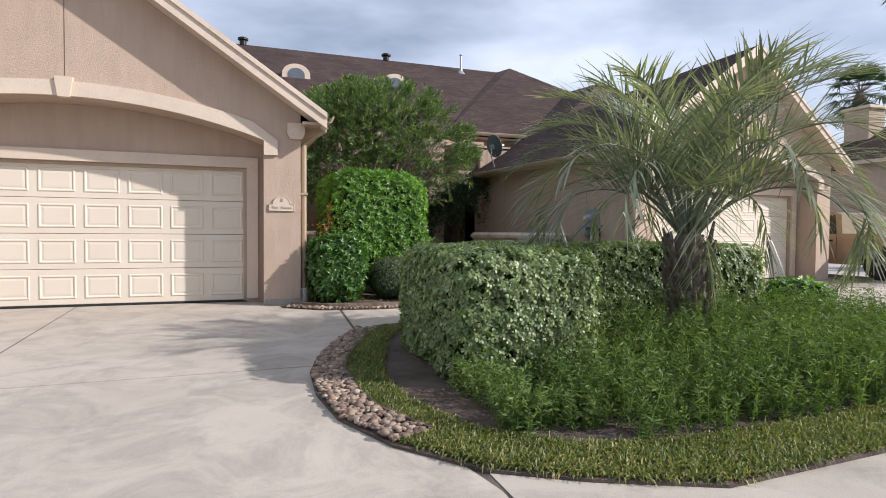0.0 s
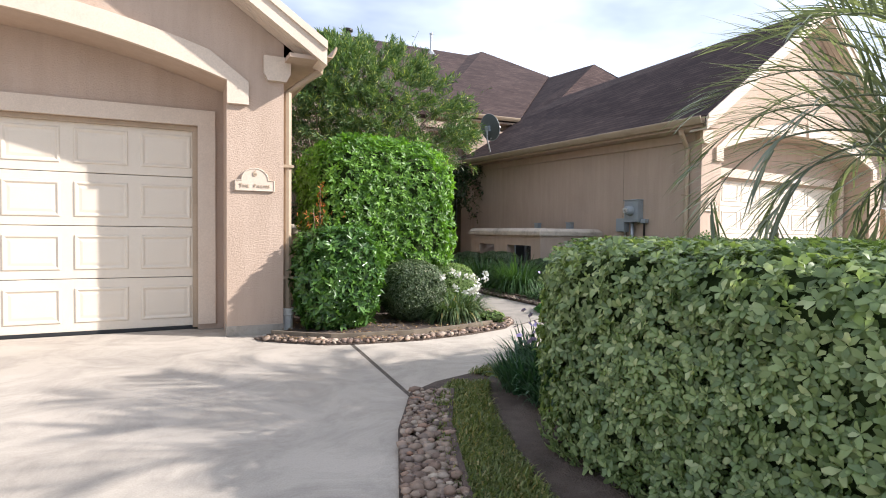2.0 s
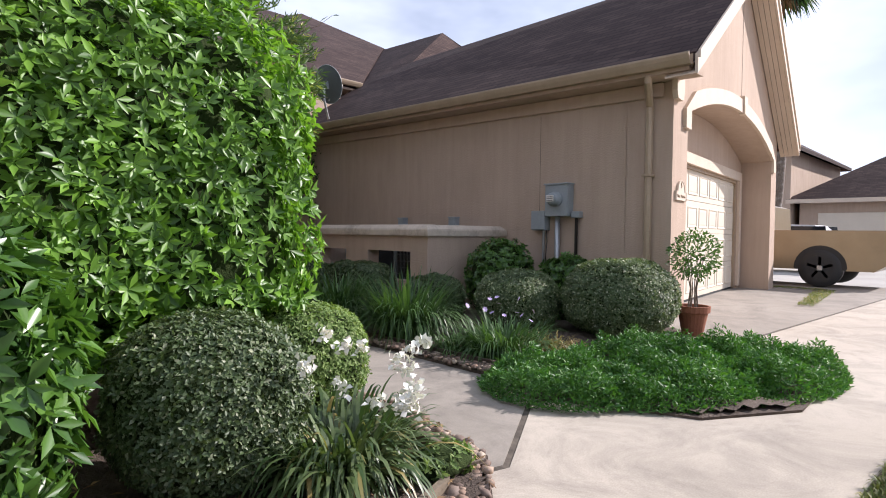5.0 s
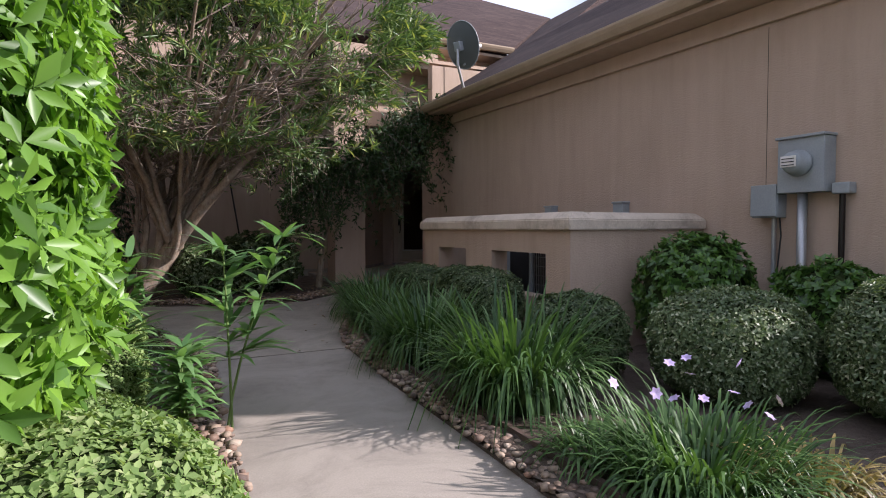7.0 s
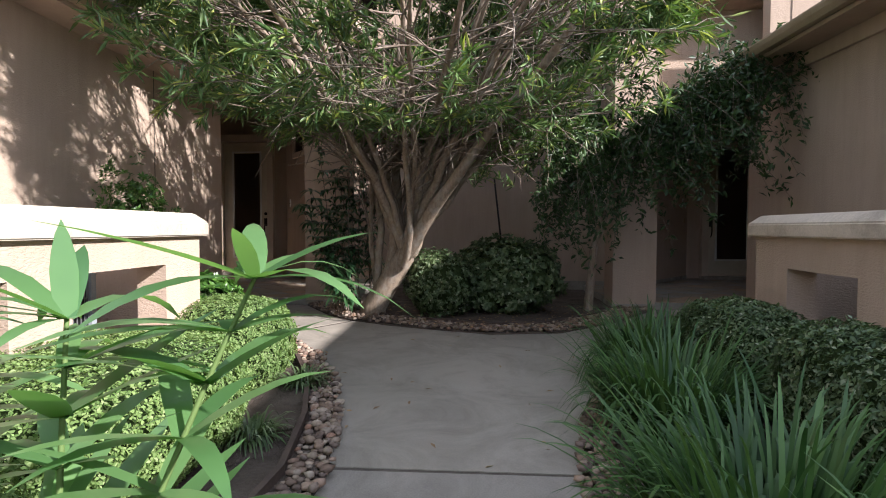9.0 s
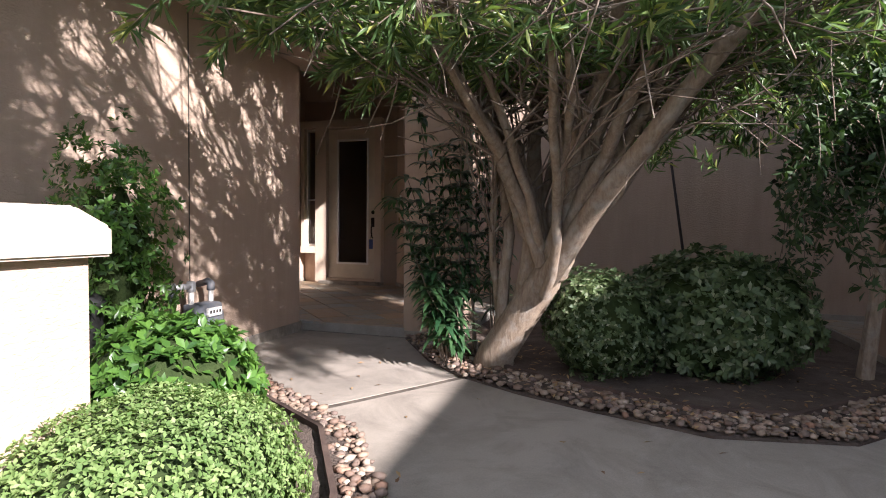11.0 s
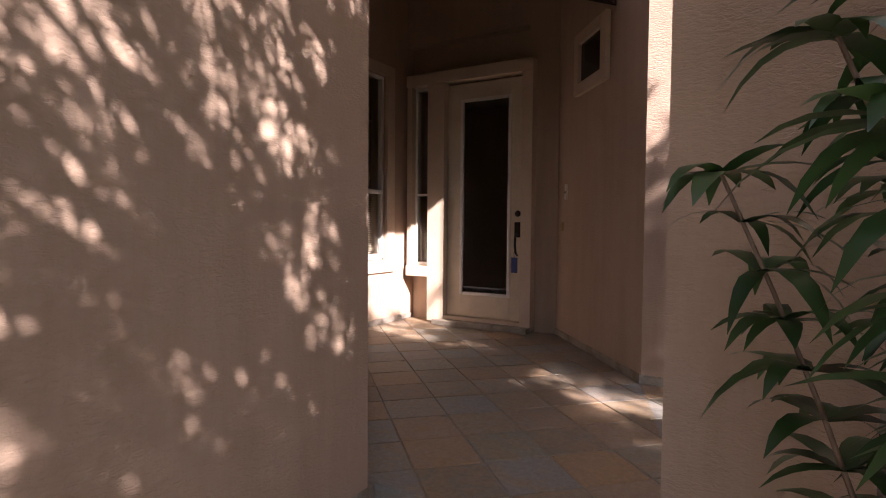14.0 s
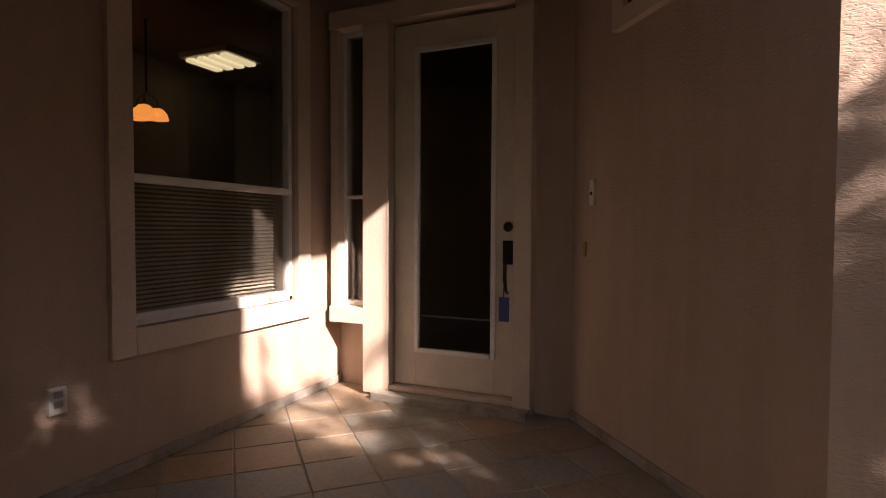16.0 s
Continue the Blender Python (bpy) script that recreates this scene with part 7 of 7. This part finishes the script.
p, n = shape_points(1100, 0.24, 0.24, 0.25, 2.2, 41.0, 0.2)
p = p * (0.45 + 0.55 * rng.random((len(p), 1)) ** 0.5) + [7.22, 8.95, 0.84]
v, f = leaf_arrays(p, unit(n + rng.normal(size=p.shape) * 0.7), unit(n + rng.normal(size=p.shape) * 0.5), np.full(len(p), 0.045), np.full(len(p), 0.02))
np_part("foliage", v, f, M["camellia"], t)

# stake and markers under the tree
t = thing("garden_stake", 4.2, 19.5, 0, "dark metal stake leaning on the wall", "stake")
part("rod", tube([(4.35, 19.0, 0.0), (4.15, 19.93, 1.9)], 0.016, 8), M["bronze"], t)
t = thing("valve_cover", 3.75, 17.35, 0, "small pale plastic irrigation marker in the bed", "marker")
part("body", box(3.68, 3.82, 17.3, 17.4, 0.02, 0.16, 0.01), M["pvc"], t)

# wall socket, ceiling light and lamp seen in the porch window
t = thing("wall_socket", -1.89, 19.3, 0.5, "clear-covered outdoor wall socket on the porch wall", "socket")
part("cover", box(-1.9, -1.872, 19.26, 19.34, 0.50, 0.62, 0.006), M["white"], t)
for zz in (0.53, 0.575):
    part("outlet", box(-1.872, -1.868, 19.28, 19.32, zz, zz + 0.03, 0.002), M["conduit"], t)
t = thing("window_blind", -2.06, 20.31, 0.86, "lowered horizontal blind behind the window", "blind")
for k in range(28):
    zz = 0.87 + k * 0.025
    bm = box(-2.075, -2.05, 19.72, 20.90, zz, zz + 0.0025, 0.0, None)
    bmesh.ops.rotate(bm, cent=Vector((-2.06, 20.3, zz)), matrix=Matrix.Rotation(radians(28), 3, "Y"), verts=bm.verts[:])
    part("slat", bm, M["cream"], t)
part("head_rail", box(-2.08, -2.045, 19.71, 20.91, 1.575, 1.60, 0.003), M["cream"], t)
emit, nt, b = node_mat("lit_tube_panel")
b.inputs["Emission Color"].default_value, b.inputs["Emission Strength"].default_value = (1.0, 0.90, 0.50, 1), 0.22
b.inputs["Base Color"].default_value = (0.8, 0.78, 0.7, 1)
t = thing("ceiling_light", -4.3, 22.6, 3.25, "lit ceiling light panel inside the house", "ceiling light")
for k in range(4):
    part("lamp_tube", box(-4.6 + k * 0.17, -4.5 + k * 0.17, 22.4, 22.85, 3.2, 3.24, 0.01), emit, t)
part("housing", box(-4.65, -3.95, 22.35, 22.9, 3.24, 3.3), M["white"], t)
emit2, nt, b = node_mat("lit_amber_shade")
b.inputs["Emission Color"].default_value, b.inputs["Emission Strength"].default_value = (1.0, 0.36, 0.07, 1), 0.28
b.inputs["Base Color"].default_value = (0.6, 0.35, 0.15, 1)
t = thing("pendant_lamp", -4.07, 21.48, 2.36, "hanging lamp with amber glass shades inside the house", "lamp")
for k, (a, b_) in enumerate(((-4.0, 21.4), (-4.05, 21.58), (-4.2, 21.48))):
    part("shade", lathe([(0.10, 0), (0.085, 0.06), (0.05, 0.10), (0.02, 0.11)], a, b_, 2.36, 16), emit2, t, "amber glass shade", True)
    part("arm", tube([(a, b_, 2.47), (a, b_, 2.54), (-4.07, 21.48, 2.6)], 0.008, 6), M["bronze"], t)
part("rod", tube([(-4.07, 21.48, 2.58), (-4.07, 21.48, 3.29)], 0.01, 6), M["bronze"], t)


# ---- parked vehicles ----
def vehicle(name, x, y, m, prof, cab, width, wheels, r, paint, label, z0=0.0):
    """Vehicle from its side outline; local a runs from the tail to the nose, b across."""
    t = thing(name, x, y, z0, label, "car" if "car" in name else "truck")
    part("body", prism(prof, width, m), paint, t)
    body = prism(cab, width - 0.16, m @ Matrix.Translation((0, 0.08, 0)))
    part("cabin", body, paint, t)
    gl = plain(name + "_glass", (0.015, 0.017, 0.02), 0.05)
    xs_ = [p[0] for p in cab]
    a0, a1 = min(xs_), max(xs_)
    zt, zb = max(p[1] for p in cab), min(p[1] for p in cab)
    mid = (a0 + a1) / 2
    for q0, q1 in ((a0 + 0.16, mid - 0.06), (mid + 0.04, a1 - 0.32)):
        for s in (0.072, width - 0.078):
            part("side_window", prism([(q0, zb + 0.06), (q1 + 0.12 * (q1 > mid), zb + 0.06), (q1, zt - 0.08), (q0 + 0.04, zt - 0.08)], 0.006, m @ Matrix.Translation((0, s, 0))), gl, t, "dark tinted side window")
    for q in (a0 + 0.1, mid - 0.02):
        part("door_seam", box(q, q + 0.012, -0.003, 0.0, 0.5, zb, 0.0, m), M["rubber"], t)
        part("door_handle", box(q + 0.1, q + 0.24, -0.02, 0.0, zb - 0.14, zb - 0.1, 0.006, m), M["bronze"], t)
    for a in wheels:
        for s in (-0.01, width - 0.22):
            bm = lathe([(r * 0.6, 0), (r * 0.93, 0.0), (r, 0.03), (r, 0.19), (r * 0.93, 0.22), (r * 0.6, 0.22)], 0, 0, 0, 28)
            bmesh.ops.transform(bm, matrix=m @ Matrix.Translation((a, s, r)) @ pose(0, 0, 0, -90), verts=bm.verts[:])
            part("tyre", bm, M["rubber"], t, "black tyre", True)
            bm = bmesh.new()
            add_box(bm, -r * 0.13, r * 0.13, -0.004, 0.03, -r * 0.13, r * 0.13, 0.01)
            for k in range(5):
                an = k * 2 * math.pi / 5
                add_box(bm, -0.035, 0.035, 0.0, 0.025, 0.04, r * 0.6, 0.008, pose(0, 0, 0, 0, math.degrees(an)))
            bmesh.ops.transform(bm, matrix=m @ Matrix.Translation((a, s + (0.0 if s < 0 else 0.2), r)), verts=bm.verts[:])
            part("rim", bm, M["conduit"], t, "five-spoke alloy rim")
        arch = [(a + (r + 0.07) * math.cos(q), r + (r + 0.07) * math.sin(q)) for q in [math.pi * k / 14 for k in range(15)]] + [(a - (r + 0.04) , r * 0.9), (a + (r + 0.04), r * 0.9)]
        part("wheel_arch", prism(arch, 0.02, m @ Matrix.Translation((0, -0.004, 0))), M["rubber"], t)
    part("tail_lamp", box(-0.02, 0.03, 0.05, 0.15, 0.85, 1.15, 0.01, m), plain(name + "_red", (0.4, 0.02, 0.02), 0.3), t, "red tail lamp")
    part("bumper", box(-0.12, 0.0, 0.1, width - 0.1, 0.42, 0.58, 0.03, m), M["conduit"], t, "steel bumper")
    return t


gold = surface("gold_beige_car_paint", (0.30, 0.235, 0.15), (0.34, 0.27, 0.175), 3.0, 200.0, 0.3, 0.02, 0.001, 0.6, 0.4)
mv = Matrix(((0, 1, 0, 14.95), (1, 0, 0, 8.35), (0, 0, 1, 0), (0, 0, 0, 1)))
vehicle("pickup_truck", 15.8, 10.9, mv,
        [(0.0, 0.5), (0.0, 1.18), (2.05, 1.18), (2.05, 1.14), (4.1, 1.12), (5.1, 1.02), (5.3, 0.92), (5.35, 0.45), (5.0, 0.36), (0.2, 0.36)],
        [(2.08, 1.11), (2.12, 1.70), (2.3, 1.76), (3.5, 1.76), (4.2, 1.11)], 1.9, (1.1, 4.4), 0.40, gold, "gold-beige pickup truck parked beyond the neighbour garage")
silver = surface("white_car_paint", (0.6, 0.61, 0.62), (0.66, 0.67, 0.68), 3.0, 200.0, 0.25, 0.02, 0.001, 0.6, 0.0)
mv = Matrix(((0, 1, 0, 22.0), (1, 0, 0, 10.2), (0, 0, 1, 0), (0, 0, 0, 1)))
vehicle("parked_car", 22.9, 12.5, mv, [(0, 0.4), (0.02, 0.95), (0.9, 1.0), (3.3, 0.98), (4.4, 0.85), (4.55, 0.5), (4.4, 0.28), (0.15, 0.28)], [(0.4, 0.97), (0.9, 1.42), (2.3, 1.46), (3.3, 0.97)], 1.8, (0.9, 3.6), 0.33, silver, "white car parked in front of the far house")


# ---- far houses ----
def far_house(x0, x1, y0, y1, eave, ridge, label):
    t = thing("far_house", (x0 + x1) / 2, (y0 + y1) / 2, 0, label, "house")
    part("wall", box(x0, x1, y0, y1, 0, eave), M["stucco"], t)
    xm = (x0 + x1) / 2
    h_ = (x1 - x0) / 2
    o = 0.5
    for pts in ([(x0 - o, y0 - o, eave), (x0 - o, y1 + o, eave), (xm, y1 - h_ * 0.8, ridge), (xm, y0 + h_ * 0.8, ridge)], [(x1 + o, y1 + o, eave), (x1 + o, y0 - o, eave), (xm, y0 + h_ * 0.8, ridge), (xm, y1 - h_ * 0.8, ridge)],
                [(x1 + o, y0 - o, eave), (x0 - o, y0 - o, eave), (xm, y0 + h_ * 0.8, ridge)], [(x0 - o, y1 + o, eave), (x1 + o, y1 + o, eave), (xm, y1 - h_ * 0.8, ridge)]):
        part("roof", sheet(pts, 0.18), M["shingle_y"], t, "dark brown shingle roof slope")
    part("fascia", box(x0 - o - 0.02, x0 - o + 0.06, y0 - o, y1 + o, eave - 0.22, eave - 0.02), M["trim"], t, "cream eave board")
    return t


def far_window(t, x, y, z0, z1, w):
    fr = part("window", box(x - 0.06, x, y - w / 2 - 0.12, y + w / 2 + 0.12, z0 - 0.12, z1 + 0.12, 0.01), M["trim"], t, "cream window surround")
    part("pane", box(x - 0.075, x - 0.062, y - w / 2, y + w / 2, z0, z1), plain("far_glass", (0.30, 0.38, 0.42), 0.08), fr, "pale reflecting pane")
    part("glazing_bar", box(x - 0.082, x - 0.076, y - w / 2, y + w / 2, (z0 + z1) / 2 - 0.03, (z0 + z1) / 2 + 0.03), M["white"], fr)


fh = far_house(33, 44, 14.5, 27, 5.4, 8.6, "two-storey tan house with a dark roof across the drive")
far_window(fh, 33, 15.6, 3.3, 4.6, 1.2)
ch = part("chimney", box(35.5, 36.9, 23.5, 25.0, 5.0, 8.9, 0.03), M["stucco"], fh, "tan stucco chimney")
part("chimney_cap", box(35.35, 37.05, 23.35, 25.15, 8.9, 9.1, 0.03), M["trim"], ch)
fh2 = far_house(33.5, 46, 2.0, 14.2, 2.9, 6.6, "low tan house with a large dark roof across the drive")
part("garage_door", box(33.42, 33.5, 9.6, 13.4, 0, 2.2, 0.02), M["gdoor"], fh2, "pale garage door")


def fan_palm(x, y, h, r, label):
    t = thing("fan_palm", x, y, 0, label, "palm tree", "tall fan palms")
    pts = [(x + 0.15 * math.sin(k * 0.7), y + 0.1 * math.cos(k), h * k / 8) for k in range(9)]
    part("trunk", tube(pts, [0.30] + [0.2] * 7 + [0.24], 12), M["palm_bark"], t, "grey-brown ringed trunk", True)
    V, F, off = [], [], 0
    RV = []
    for k in range(46):
        az, el = k * 2.4, radians(75 - 3.3 * k)
        d = np.array([math.cos(az) * math.cos(el), math.sin(az) * math.cos(el), math.sin(el)])
        c = np.array([x, y, h]) + d * r * 0.55
        RV.append((np.array([[x, y, h], c]), np.array([0.03, 0.02])))
        side = unit(np.cross(d, [0, 0, 1.0]) + 1e-6)
        up = np.cross(side, d)
        an = np.linspace(-1.5, 1.5, 19)
        dd = d[None] * np.cos(an)[:, None] + side[None] * np.sin(an)[:, None] + up[None] * 0.1 + rng.normal(size=(19, 3)) * 0.05
        v, f = blade_arrays(np.repeat([c], 19, 0), dd, up, np.full(19, r * 0.5), np.full(19, 0.10), np.full(19, 0.3), 3)
        V.append(v)
        F.append(f + off)
        off += len(v)
    v, f = np.concatenate(V), np.concatenate(F)
    np_part("fan_crown", v, f, M["vine"], t, "dark green fan leaves")
    v, f = tubes_np(RV, 4)
    np_part("leaf_stalks", v, f, M["palm_bark"], t)
    n = 160
    a = rng.random(n) * 6.28
    p = np.stack([x + 0.2 * np.cos(a), y + 0.2 * np.sin(a), h - 0.9 * rng.random(n)], 1)
    v, f = blade_arrays(p, np.stack([np.cos(a) * 0.5, np.sin(a) * 0.5, -np.ones(n)], 1), np.array([0, 0, 1.0]), np.full(n, 0.9), np.full(n, 0.12), np.full(n, 0.2), 3)
    np_part("dead_skirt", v, f, M["litter"], t, "hanging dry brown leaves")


fan_palm(22.4, 12.35, 10.2, 1.9, "tall fan palm with a skirt of dead leaves")
fan_palm(42, 28.5, 11.5, 2.6, "tall fan palm behind the far house")


# ---- slate tiles of the porch floors ----
def clip_poly(poly, a, b):
    """Keep what lies to the left of the line a->b."""
    out = []
    n = len(poly)
    side = lambda p: (b[0] - a[0]) * (p[1] - a[1]) - (b[1] - a[1]) * (p[0] - a[0])
    for i in range(n):
        p, q = poly[i], poly[(i + 1) % n]
        sp, sq = side(p), side(q)
        if sp >= 0:
            out.append(p)
        if (sp > 0) != (sq > 0) and abs(sp - sq) > 1e-9:
            u = sp / (sp - sq)
            out.append((p[0] + (q[0] - p[0]) * u, p[1] + (q[1] - p[1]) * u))
    return out


def clip_convex(poly, clip):
    for a, b in zip(clip, clip[1:] + clip[:1]):
        if len(poly) < 3:
            return []
        poly = clip_poly(poly, a, b)
    return poly


def tiles(mirror):
    own = bpy.data.objects["neighbour_porch_floor" if mirror else "porch_floor"]
    pitch, g = 0.335, 0.004
    # the floor in convex pieces, anticlockwise
    zones = [[(-1.88, 17.73), (1.56, 17.77), (1.56, 18.5), (1.07, 19.95), (-0.05, 21.36), (-1.45, 21.48), (-1.88, 21.48)]]
    zones.append([(1.57, 18.32), (2.11, 18.32), (2.11, 19.94), (1.085, 19.94)])
    c45 = math.sqrt(0.5)
    for i in range(-14, 15):
        for j in range(-14, 15):
            cx, cy = 0.25 + (i - j) * pitch * c45, 19.14 + (i + j + 1) * pitch * c45
            if not (-2.6 < cx < 2.6 and 17.0 < cy < 22.0):
                continue
            h_ = pitch / 2 - g
            k = 0.045 if (i + j) % 2 == 0 and i % 2 == 0 else 0.0
            sq = []
            for (u, w), nx in zip(((-1, -1), (1, -1), (1, 1), (-1, 1)), range(4)):
                if k and nx == 2:
                    sq += [(h_, h_ - k), (h_ - k, h_)]
                else:
                    sq.append((u * h_, w * h_))
            poly = [(cx + (a - b) * c45, cy + (a + b) * c45) for a, b in sq]
            pieces = [clip_convex(poly, z_) for z_ in zones]
            for poly in pieces:
                lay_tile(own, poly, mirror)


def lay_tile(own, poly, mirror):
    if len(poly) < 3:
        return
    ar = abs(sum(p[0] * q[1] - q[0] * p[1] for p, q in zip(poly, poly[1:] + poly[:1]))) / 2
    if ar < 0.002:
        return
    if mirror:
        poly = [(7.8 - a, b) for a, b in poly][::-1]
    z1 = 0.098 + 0.003 * rng.random()
    bm = bmesh.new()
    mx, my = sum(p[0] for p in poly) / len(poly), sum(p[1] for p in poly) / len(poly)
    lo = [bm.verts.new((a, b, 0.073)) for a, b in poly]
    md = [bm.verts.new((a, b, z1 - 0.003)) for a, b in poly]
    hi = [bm.verts.new((a + (mx - a) * 0.025, b + (my - b) * 0.025, z1 + 0.0015 * rng.random())) for a, b in poly]
    n = len(poly)
    for r0, r1 in ((lo, md), (md, hi)):
        for q in range(n):
            bm.faces.new((r0[q], r0[(q + 1) % n], r1[(q + 1) % n], r1[q]))
    bm.faces.new(hi)
    bm.normal_update()
    bmesh.ops.triangulate(bm, faces=[f for f in bm.faces if len(f.verts) > 4])
    bmesh.ops.recalc_face_normals(bm, faces=bm.faces[:])
    if sum(f.normal.z * f.calc_area() for f in bm.faces) < 0:
        bmesh.ops.reverse_faces(bm, faces=bm.faces[:])
    ob = obj("tile", bm, M["slate"])
    ob.parent = own


tiles(False)
tiles(True)
